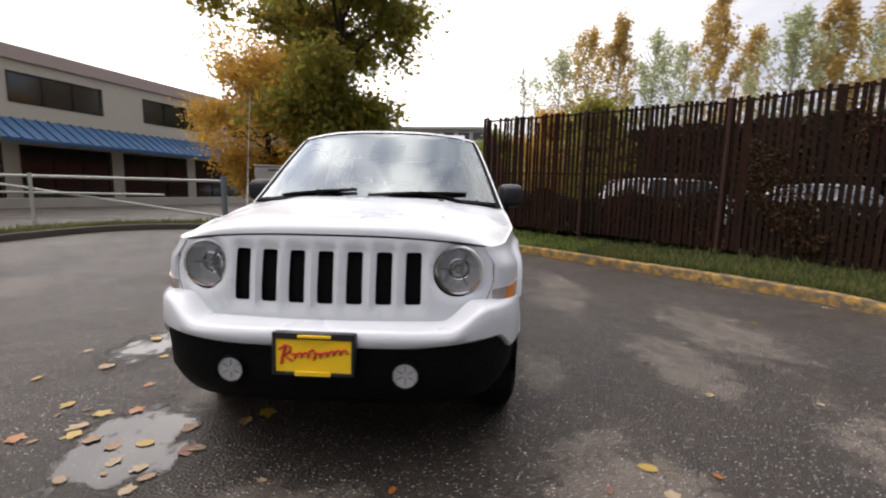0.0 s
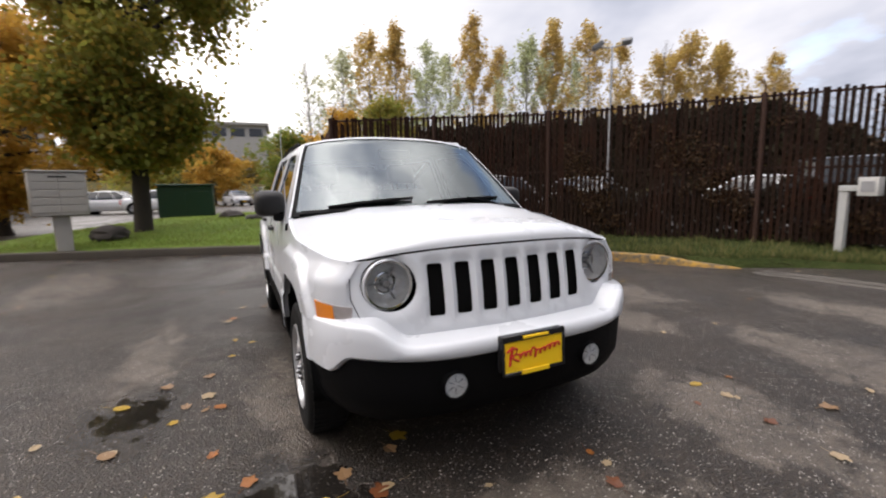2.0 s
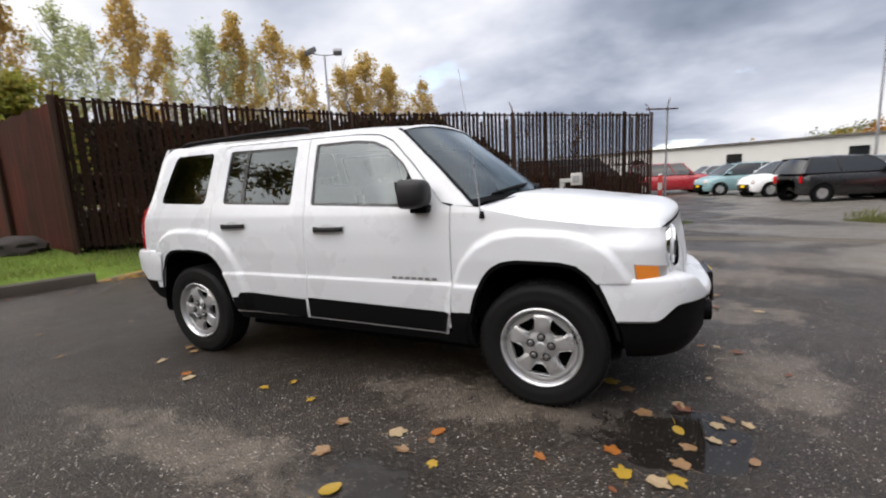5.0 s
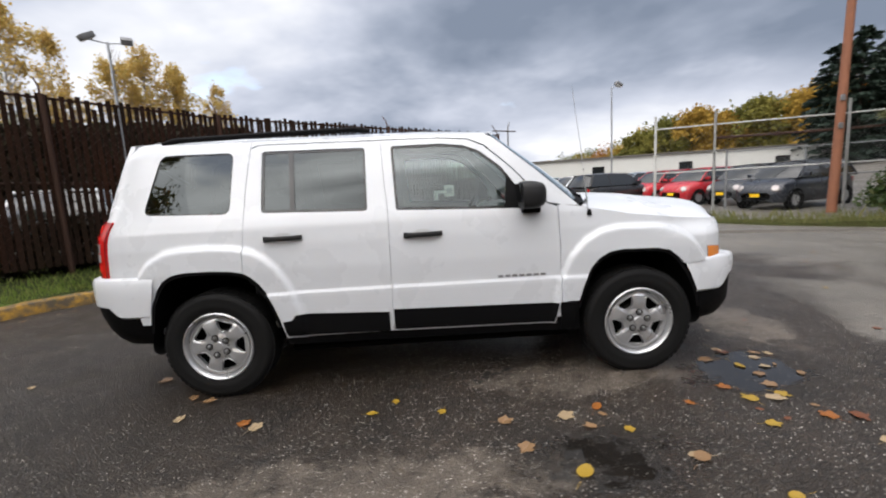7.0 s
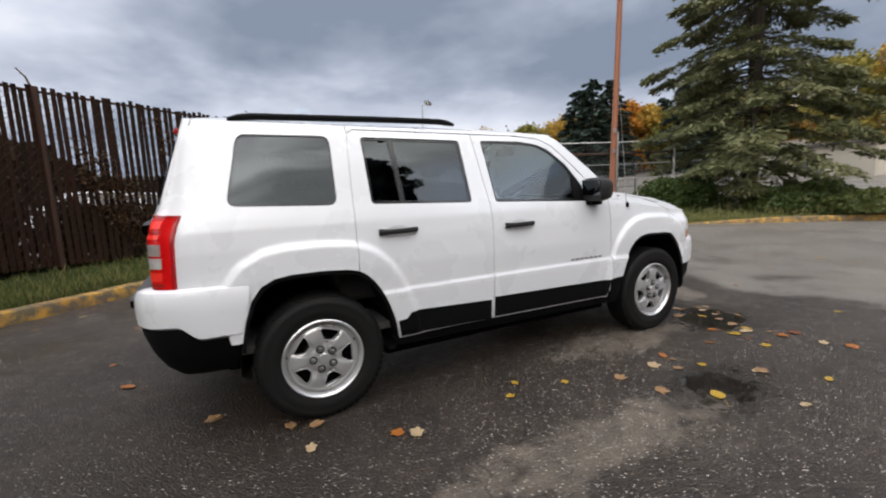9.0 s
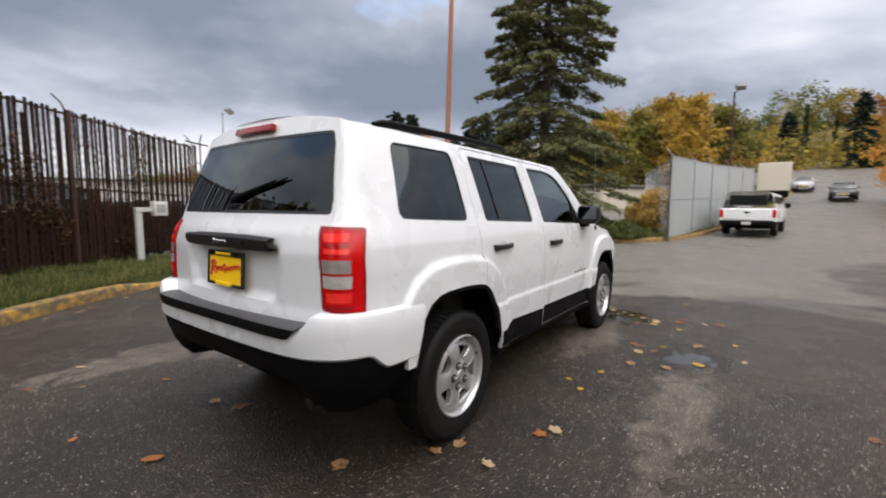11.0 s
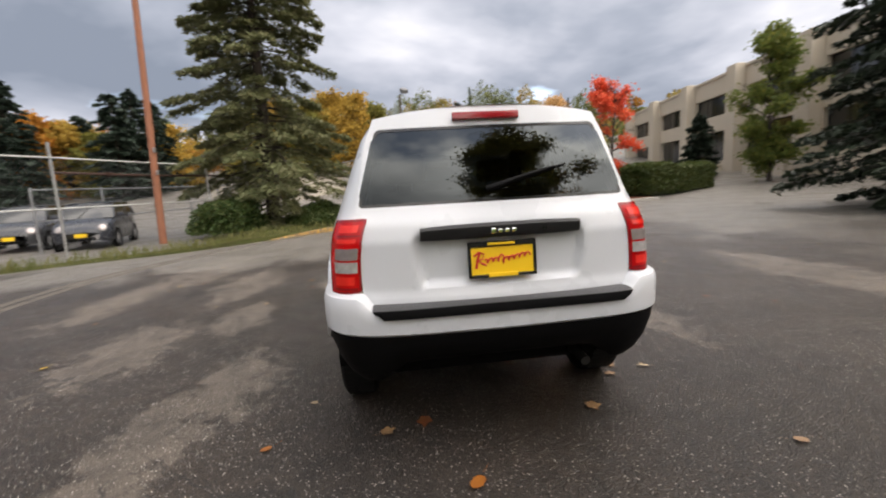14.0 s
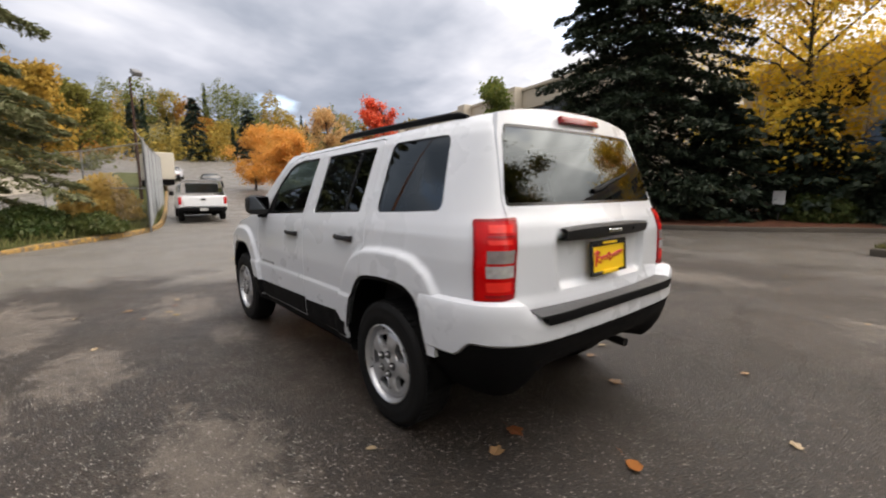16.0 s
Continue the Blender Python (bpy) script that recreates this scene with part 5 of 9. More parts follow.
    part("floor_pan", boxed((-0.92, -0.70, 0.22), (0.92, 0.70, 0.26), 0.01), VOID, car)
    for ax in (-1.325, 1.325):
        part("axle", boxed((ax - 0.07, -0.72, 0.29), (ax + 0.07, 0.72, 0.36), 0.02), VOID, car)
    part("exhaust", tube(bmesh.new(), [(-1.4, -0.45, 0.30), (-1.85, -0.46, 0.33), (-1.98, -0.46, 0.318)], 0.026, 14), plain("dull_steel", (0.012, 0.011, 0.010), 0.7, metal=0.2), car)
    a0 = R(1.015, 1.03, 0.0)
    ant = part("antenna", tube(bmesh.new(), [a0 + Vector((0, 0, 0.0)), a0 + Vector((-0.01, 0, 0.03)), a0 + Vector((-0.05, 0.0, 0.40)), a0 + Vector((-0.10, 0, 0.76))], [0.008, 0.004, 0.0018, 0.0012], 6), SILVER, car, "thin steel whip antenna")
    part("antenna_base", lathe(bmesh.new(), [(0.016, -0.01), (0.014, 0.012), (0.008, 0.028), (0.0, 0.03)], 12, Matrix.Translation(a0)), BLACK, ant)

    # inner shell so that no light passes between panels, and the cabin
    for sign in (-1, 1):
        f = side_surface(sign)
        contour = [(-1.75, 0.86), (-1.5, 0.86), (-1.06, 0.85), (-0.98, 0.76), (-0.90, 0.62), (-0.85, 0.40), (0.84, 0.40), (0.89, 0.60), (0.96, 0.76), (1.04, 0.85), (1.65, 0.85), (1.80, 0.90), (0.83, 1.06), (-1.75, 1.12)]
        part("door_lining", sheet(contour, [], lambda u, v, o: f(u, v, o - 0.011), 0.05, 0.0, (0.646, 0.664), sign > 0), WHITE, car)
    part("cabin_floor", boxed((-1.9, -0.74, 0.40), (0.95, 0.74, 0.44)), GREYTRIM, car)
    part("bulkhead", boxed((0.93, -0.74, 0.40), (0.98, 0.74, 1.09)), VOID, car)
    part("headliner", grid_mesh([[Vector((x, y, 1.555 + 0.05 * (1 - (y / 0.56) ** 2))) for y in [-0.56 + 0.14 * j for j in range(9)]] for x in (0.38, -0.4, -1.2, -1.74)], True), LIGHTCLOTH, car)
    dash = bmesh.new()
    prof = [(0.95, 1.085), (0.62, 1.095), (0.50, 1.06), (0.46, 0.98), (0.52, 0.80), (0.62, 0.60)]
    grid_mesh([[Vector((x, y, z)) for x, z in prof] for y in (-0.72, -0.3, 0.0, 0.3, 0.72)], True, dash)
    part("dashboard", dash, GREYTRIM, car)
    m = Matrix.Translation((0.36, 0.36, 0.98)) @ Matrix.Rotation(radians(-62), 4, "Y")
    ring = []
    for k in range(29):
        a = k * math.tau / 28
        ring.append(m @ Vector((0.185 * math.cos(a), 0.185 * math.sin(a), 0)))
    sw = part("steering_wheel", tube(bmesh.new(), ring, 0.016, 8, False), BLACK, car)
    part("wheel_hub", lathe(bmesh.new(), [(0.07, -0.03), (0.07, 0.01), (0.04, 0.025), (0.0, 0.03)], 18, m), BLACK, sw)
    part("wheel_spoke", boxed((-0.02, -0.18, -0.012), (0.02, 0.18, 0.008), 0.004, m), BLACK, sw)

    def seat(y, x, w, name):
        tilt = Matrix.Translation((x - 0.22, y, 0.66)) @ Matrix.Rotation(radians(-14), 4, "Y")
        st = part(name, boxed((x - 0.26, y - w / 2, 0.56), (x + 0.26, y + w / 2, 0.72), 0.05, seg=3), CLOTH, car)
        part("backrest", boxed((-0.07, -w / 2, 0.0), (0.06, w / 2, 0.60), 0.05, tilt, 3), CLOTH, st)
        heads = (0.0,) if w < 0.7 else (-w / 2 + 0.22, w / 2 - 0.22)
        for d in heads:
            part("headrest", boxed((-0.05, d - 0.13, 0.66), (0.05, d + 0.13, 0.84), 0.04, tilt, 3), CLOTH, st)
            for s in (-0.05, 0.05):
                part("headrest_post", tube(bmesh.new(), [tilt @ Vector((0, d + s, 0.58)), tilt @ Vector((0, d + s, 0.68))], 0.007, 6), CHROME, st)

    for y in (-0.37, 0.37):
        seat(y, 0.0, 0.50, "front_seat")
    seat(0.0, -0.90, 1.25, "rear_bench")
    part("cargo_cover", boxed((-1.85, -0.66, 0.95), (-1.32, 0.66, 0.965)), CLOTH, car)
    return car


build_suv()
# ---------------------------------------------------------------- the ground
KERB_WEST = [(-2.2, -9.0), (-4.0, -8.2), (-5.6, -7.4), (-6.6, -6.1), (-6.45, -4.8), (-6.0, -3.4), (-5.6, -2.0), (-5.2, -0.6), (-4.9, 0.5), (-4.4, 1.6), (-3.6, 2.65), (-2.7, 3.65), (-1.65, 4.5), (-0.6, 5.1),
             (-0.1, 5.45), (0.2, 6.0), (0.8, 6.7), (1.5, 7.3), (2.5, 7.95), (3.1, 8.6)]
KERB_EAST = [(5.7, 8.75), (6.6, 7.6), (7.5, 6.0), (9.0, 4.5), (10.5, 3.3), (12.0, 2.0), (13.6, 0.85), (16.0, -0.05), (22.0, -1.0), (34.0, -2.6), (60.0, -6.0)]
KERB_SOUTH = [(12.5, -30.0), (9.5, -22.0), (6.8, -15.5), (4.9, -12.9), (3.2, -12.2), (0.6, -13.0), (-1.8, -14.6), (-6.0, -15.5)]


def lot_z(x, y):
    """Height of the asphalt: level by the car, rising to the west edge and up the road to the east."""
    z = 0.12 * smooth01((-2.6 - x) / 3.4)
    e = min(x, 60) - 9
    if e > 0:
        z += 0.00149 * e * e
    if x > 60:
        z += (x - 60) * 0.13
    s = -13 - y
    if s > 0 and y > -200:
        z += 0.0016 * min(s, 40) ** 2
    if math.hypot(x, y) > 400:
        z = min(z, 30)
    return z


def fine_line(pts, step):
    """A smooth line through points, sampled at about step."""
    out = []
    n = len(pts)
    for i in range(n - 1):
        p0, p1, p2, p3 = (Vector(pts[max(0, min(n - 1, i + k))]) for k in (-1, 0, 1, 2))
        m = max(2, int((p2 - p1).length / step))
        for k in range(m):
            t = k / m
            out.append(0.5 * ((2 * p1) + (p2 - p0) * t + (2 * p0 - 5 * p1 + 4 * p2 - p3) * t * t + (3 * p1 - p0 - 3 * p2 + p3) * t ** 3))
    out.append(Vector(pts[-1]))
    return out


def build_ground():
    def axis():
        a, x, s = [0.0], 0.0, 0.5
        while x < 2500:
            s *= 1.0 if x < 22 else 1.16
            x += s
            a.append(x)
        return [-v for v in reversed(a[1:])] + a

    ax = axis()
    rows = [[Vector((x, y, lot_z(x, y) + 0.006 * noise.noise((x * 0.3, y * 0.3, 0)) * (1 if abs(x) < 30 else 0))) for y in ax] for x in ax]
    ob = part("ground", grid_mesh(rows, True), ASPHALT)
    tagged(ob, "wet dark asphalt lot with worn pale patches and puddles", "ground", kind="structure")


def bank(name, line, side, widths, material, label, rise=0.05, taper=lambda t: 1.0):
    """A planted bank behind a kerb: line sampled, side +1 to its left."""
    rows = []
    n = len(line)
    for i, p in enumerate(line):
        d = (line[min(i + 1, n - 1)] - line[max(i - 1, 0)]).normalized()
        nrm = Vector((-d.y, d.x)) * side
        w = widths(i / (n - 1))
        row = []
        low = taper(i / (n - 1))
        for k, t in enumerate((0.0, 0.02, 0.06, 0.14, 0.28, 0.5, 0.75, 1.0)):
            q = p + nrm * (0.10 + w * t)
            z = lot_z(p.x, p.y) + 0.125 * low - 0.012 * (1 - low) + (0.02 * (1 - low) if k else 0) + rise * min(w * t, 4) + 0.03 * noise.noise((q.x * 1.3, q.y * 1.3, 2))
            if k == 7:
                z -= 0.25
            if k == 0:
                z = lot_z(q.x, q.y) - 0.03
            row.append(Vector((q.x, q.y, z)))
        rows.append(row)
    ob = part(name, grid_mesh(rows, side < 0), material)
    tagged(ob, label, "ground", kind="structure")
    return rows


def build_kerb(line, side, material, label, ends=False):
    rows = []
    n = len(line)
    for i, p in enumerate(line):
        d = (line[min(i + 1, n - 1)] - line[max(i - 1, 0)]).normalized()
        nrm = Vector((-d.y, d.x)) * side
        z = lot_z(p.x, p.y)
        w = 0.008 * noise.noise((p.x * 3, p.y * 3, 7))
        low = min(1.0, 0.12 + min(i, n - 1 - i) / 5) if ends else 1.0
        rows.append([Vector((p.x + nrm.x * o, p.y + nrm.y * o, z + h * low + w)) for o, h in ((-0.012, -0.03), (0.0, 0.10), (0.012, 0.128), (0.04, 0.14), (0.13, 0.142), (0.155, 0.12), (0.16, -0.02))])
    ob = part("kerb", grid_mesh(rows, side < 0), material)
    tagged(ob, label, "kerb", kind="structure")


def kerb_paint():
    k = Nodes("worn_yellow_kerb")
    p = k.world_pos()
    chip = k.span(k.noise(p, 9.0, 7, 0.65), 0.42, 0.66)
    base = k.mix(chip, (0.09, 0.07, 0.045), k.ramp(k.noise(p, 2.0, 4), (0.3, (0.34, 0.17, 0.016)), (0.7, (0.50, 0.28, 0.035))))
    moss = k.span(k.noise(p, 3.3, 6), 0.56, 0.66, 0.0, 0.6)
    k.put("Base Color", k.mix(moss, base, (0.09, 0.085, 0.03)))
    k.put("Roughness", 0.75)
    k.bump(k.noise(p, 60, 5), 0.5, 0.01)
    return k.m


def soil(name, *cols):
    k = Nodes(name)
    p = k.world_pos()
    k.put("Base Color", k.ramp(k.math("ADD", k.math("MULTIPLY", k.noise(p, 0.9, 7, 0.65), 0.6), k.math("MULTIPLY", k.noise(p, 14, 5), 0.4)), *[(0.3 + 0.4 * i / (len(cols) - 1), c) for i, c in enumerate(cols)]))
    k.put("Roughness", 0.95)
    k.put("Specular IOR Level", 0.1)
    k.bump(k.noise(p, 25, 6), 0.9, 0.05)
    return k.m


YELLOW_KERB = kerb_paint()
GREY_KERB = plain("damp_concrete_kerb", (0.075, 0.06, 0.043), 0.8, vary=0.45, scale=3, bump=0.4)


def turf():
    """Mown lawn that gives way to rough, trodden verge along the slatted fence."""
    k = Nodes("autumn_turf")
    p = k.world_pos()
    sep = k.n("ShaderNodeSeparateXYZ")
    k.l(p, sep.inputs[0])
    f = k.math("ADD", k.math("MULTIPLY", k.noise(p, 0.9, 7, 0.65), 0.6), k.math("MULTIPLY", k.noise(p, 14, 5), 0.4))
    lawn = k.ramp(f, (0.3, (0.085, 0.065, 0.03)), (0.5, (0.13, 0.20, 0.035)), (0.7, (0.19, 0.28, 0.05)))
    verge = k.ramp(f, (0.3, (0.035, 0.026, 0.015)), (0.5, (0.045, 0.062, 0.018)), (0.7, (0.085, 0.085, 0.035)))
    k.put("Base Color", k.mix(k.span(sep.outputs[1], 0.6, 1.8), lawn, verge))
    k.put("Roughness", 0.95)
    k.put("Specular IOR Level", 0.1)
    k.bump(k.noise(p, 25, 6), 0.9, 0.05)
    return k.m


TURF = turf()
ROUGH_TURF = soil("rough_verge", (0.05, 0.035, 0.02), (0.055, 0.065, 0.02), (0.12, 0.10, 0.04))
MULCH = soil("bark_mulch", (0.05, 0.022, 0.015), (0.10, 0.04, 0.025), (0.06, 0.045, 0.02))
GRASS = leafy("grass_blades", (0.15, 0.25, 0.04), (0.20, 0.32, 0.055), (0.30, 0.30, 0.10), rough=0.6, lets=0.45)
VERGE = leafy("verge_grass_blades", (0.035, 0.06, 0.015), (0.06, 0.10, 0.022), (0.11, 0.12, 0.04), rough=0.6, lets=0.4)
DRYGRASS = leafy("dry_grass", (0.16, 0.15, 0.05), (0.30, 0.25, 0.12), (0.09, 0.13, 0.03), rough=0.7)

build_ground()
west = fine_line(KERB_WEST, 0.22)
east = fine_line(KERB_EAST, 0.4)
south = fine_line(KERB_SOUTH, 0.4)
split = next(i for i, p in enumerate(west) if p.y > 0.2)
build_kerb(west[:split + 1], 1, GREY_KERB, "damp dark concrete kerb round the lot")
west_end = next(i for i, p in enumerate(west) if p.x > -0.15)
build_kerb(west[split:west_end + 1], 1, YELLOW_KERB, "worn yellow-painted kerb beside the slatted fence", True)
east_start = next(i for i, p in enumerate(east) if p.x > 9.0)
build_kerb(east[east_start:], 1, YELLOW_KERB, "worn yellow-painted kerb of the planted island", True)
build_kerb(south, 1, GREY_KERB, "grey concrete kerb of the planting bed")
west_rows = bank("west_bank", west, 1, lambda t: 3.4 - 2.0 * smooth01((t - 0.86) / 0.1) + 11 * smooth01((0.62 - t) / 0.12) * smooth01((t - 0.24) / 0.04) - 2.6 * smooth01((0.27 - t) / 0.04), TURF, "mown grass bank strewn with fallen leaves", taper=lambda t: smooth01((0.93 - t) / 0.10))
east_rows = bank("east_bank", east, 1, lambda t: 0.9 + 5.2 * smooth01((t - 0.05) / 0.2), ROUGH_TURF, "rough grass verge along the lot fence", 0.03, lambda t: smooth01((t - 0.015) / 0.09))
drive = fine_line([(16.4, -13.0), (16.2, -10.6), (17.4, -8.9), (20.5, -8.6), (25.0, -9.4), (30.0, -9.2)], 0.4)
build_kerb(drive, -1, plain("pale_concrete_kerb", (0.34, 0.32, 0.28), 0.85, vary=0.2, scale=3, bump=0.3), "pale concrete kerb round the driveway bed")
bank("driveway_bed", drive, -1, lambda t: 2.6, MULCH, "bark mulch bed at the driveway corner", 0.02)
bank("south_bed", south, 1, lambda t: 9.0, MULCH, "bark mulch bed under the conifers", 0.03)


def asphalt_lip(pts):
    """A low, worn ridge across the lot where two layers of asphalt meet."""
    for off in (0.0, 0.24):
        rows = []
        line = fine_line(pts, 0.3)
        n = len(line)
        for i, p in enumerate(line):
            d = (line[min(i + 1, n - 1)] - line[max(i - 1, 0)]).normalized()
            nrm = Vector((-d.y, d.x))
            e = smooth01(min(i, n - 1 - i) / 3)
            w = 0.5 + 0.5 * noise.noise((p.x * 2.0, p.y * 2.0, 5 + off))
            rows.append([Vector((p.x + nrm.x * (o + off), p.y + nrm.y * (o + off), lot_z(p.x, p.y) + 0.004 + h * e * (0.5 + w))) for o, h in ((-0.06, -0.012), (-0.03, 0.014), (0.0, 0.022), (0.03, 0.016), (0.08, -0.012))])
        ob = part("asphalt_lip", grid_mesh(rows, True), LIPMAT)
        tagged(ob, "low worn asphalt ridge across the lot entrance", "ridge", kind="structure")


LIPMAT = plain("worn_asphalt_ridge", (0.10, 0.088, 0.073), 0.85, vary=0.35, scale=4, bump=0.5, bscale=80)
asphalt_lip([(0.1, 5.38), (0.55, 5.42), (1.98, 5.65), (3.3, 5.75), (4.45, 5.65), (5.9, 5.25), (8.06, 4.45), (9.2, 3.9)])


def blades(name, rows, lo, hi, count, material, label, h0, h1, seed, kmax=6):
    """Grass blades scattered over a bank's quads."""
    rng = np.random.default_rng(seed)
    verts, faces = [], []
    n = len(rows)
    for _ in range(count):
        i = int(lo * (n - 1)) + int(rng.random() * max(1, (hi - lo) * (n - 1) - 1))
        i = min(i, n - 2)
        k = int(rng.integers(1, kmax))
        a, b = rng.random(2)
        p = rows[i][k].lerp(rows[i + 1][k], a).lerp(rows[i][k + 1].lerp(rows[i + 1][k + 1], a), b)
        h = h0 + (h1 - h0) * rng.random() ** 2
        t = rng.random() * math.tau
        dx, dy = math.cos(t) * 0.006, math.sin(t) * 0.006
        bx, by = (rng.random(2) - 0.5) * h * 0.9
        s = len(verts)
        verts += [(p.x - dx, p.y - dy, p.z - 0.01), (p.x + dx, p.y + dy, p.z - 0.01), (p.x + bx * 0.4 + dx * 0.7, p.y + by * 0.4 + dy * 0.7, p.z + h * 0.6), (p.x + bx, p.y + by, p.z + h)]
        faces += [(s, s + 1, s + 2), (s, s + 2, s + 3)]
    me = bpy.data.meshes.new(name)
    me.from_pydata(verts, [], faces)
    me.materials.append(material)
    tagged(new(name, me), label, "grass", kind="stuff")


blades("dry_grass", west_rows, 0.0, 0.25, 5000, DRYGRASS, "low dry verge grass at the street edge", 0.03, 0.14, 7)
blades("grass", west_rows, 0.26, 0.62, 16000, GRASS, "short green autumn grass on the bank", 0.03, 0.10, 3)
blades("grass", west_rows, 0.58, 0.97, 15000, VERGE, "green grass growing along the fence", 0.02, 0.11, 4)
blades("dry_grass", west_rows, 0.62, 0.97, 8000, DRYGRASS, "dry grass tufts by the fence", 0.02, 0.16, 5)
blades("dry_grass", east_rows, 0.0, 0.75, 12000, DRYGRASS, "rough dry grass on the verge", 0.05, 0.32, 6)

# ---------------------------------------------------------------- plants
BARK = plain("furrowed_bark", (0.055, 0.042, 0.032), 0.9, vary=0.4, scale=5, bump=0.8, bscale=18)
PALEBARK = plain("pale_bark", (0.30, 0.28, 0.25), 0.9, vary=0.35, scale=3, bump=0.4, bscale=12)
GREENGOLD = leafy("turning_leaves", (0.11, 0.19, 0.035), (0.17, 0.25, 0.05), (0.27, 0.28, 0.06), (0.42, 0.27, 0.05), lets=0.6)
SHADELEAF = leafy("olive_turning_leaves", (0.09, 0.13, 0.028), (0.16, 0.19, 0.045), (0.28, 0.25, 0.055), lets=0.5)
ORANGE = leafy("orange_leaves", (0.46, 0.25, 0.04), (0.56, 0.32, 0.06), (0.36, 0.27, 0.05), (0.60, 0.37, 0.08), lets=0.6)
GOLD = leafy("golden_leaves", (0.54, 0.39, 0.12), (0.56, 0.37, 0.11), (0.46, 0.40, 0.15), (0.50, 0.33, 0.11), lets=0.62)
PALEGREEN = leafy("pale_poplar_leaves", (0.45, 0.46, 0.27), (0.55, 0.55, 0.36), (0.36, 0.42, 0.18), lets=0.55)
YELLOWLEAF = leafy("yellow_maple_leaves", (0.82, 0.52, 0.05), (0.88, 0.60, 0.07), (0.75, 0.42, 0.04), (0.62, 0.50, 0.08), lets=0.6)
FLAME = leafy("flame_orange_leaves", (0.66, 0.27, 0.05), (0.74, 0.36, 0.08), (0.60, 0.36, 0.10), lets=0.5)
PEACH = leafy("peach_leaves", (0.55, 0.34, 0.16), (0.62, 0.42, 0.22), (0.50, 0.30, 0.10), lets=0.5)
BURGUNDY = leafy("burgundy_leaves", (0.14, 0.02, 0.02), (0.24, 0.035, 0.03), (0.18, 0.05, 0.03), lets=0.3)
SCARLET = leafy("scarlet_leaves", (0.62, 0.06, 0.03), (0.78, 0.12, 0.05), (0.70, 0.16, 0.07), lets=0.5)
NEEDLE = leafy("spruce_needles", (0.012, 0.022, 0.014), (0.020, 0.034, 0.020), (0.032, 0.044, 0.024), lets=0.12)
PINE = leafy("pine_needles", (0.068, 0.095, 0.038), (0.115, 0.14, 0.056), (0.17, 0.16, 0.08), lets=0.33)
FARFIR = leafy("far_fir_needles", (0.014, 0.028, 0.02), (0.022, 0.038, 0.026), (0.03, 0.045, 0.03), lets=0.1)
SHRUB = leafy("shrub_leaves", (0.03, 0.06, 0.015), (0.05, 0.085, 0.02), (0.10, 0.10, 0.03))


def leaf_mesh(name, centres, size, rng, material, flat=0.0, long=1.5, dirs=None):
    """Leaf cards of uneven size, one island each."""
    c = np.asarray(centres, dtype=float)
    n = len(c)
    a = rng.normal(size=(n, 3)) if dirs is None else np.asarray(dirs) + rng.normal(size=(n, 3)) * 0.35
    a /= np.linalg.norm(a, axis=1)[:, None] + 1e-9
    b = rng.normal(size=(n, 3))
    b[:, 2] *= (1 - flat)
    b -= (b * a).sum(1)[:, None] * a
    b /= np.linalg.norm(b, axis=1)[:, None] + 1e-9
    s = (size * (0.55 + 0.9 * rng.random(n)))[:, None]
    nrm = np.cross(a, b) * s * 0.18
    v = np.empty((n, 4, 3))
    v[:, 0], v[:, 1] = c - a * s * long * 0.5, c + b * s * 0.5 + nrm
    v[:, 2], v[:, 3] = c + a * s * long * 0.5, c - b * s * 0.5 + nrm
    me = bpy.data.meshes.new(name)
    me.vertices.add(n * 4)
    me.vertices.foreach_set("co", v.reshape(-1))
    me.loops.add(n * 4)
    me.loops.foreach_set("vertex_index", np.arange(n * 4, dtype=np.int32))
    me.polygons.add(n)
    me.polygons.foreach_set("loop_start", np.arange(0, n * 4, 4, dtype=np.int32))
    me.update(calc_edges=True)
    me.materials.append(material)
    return me


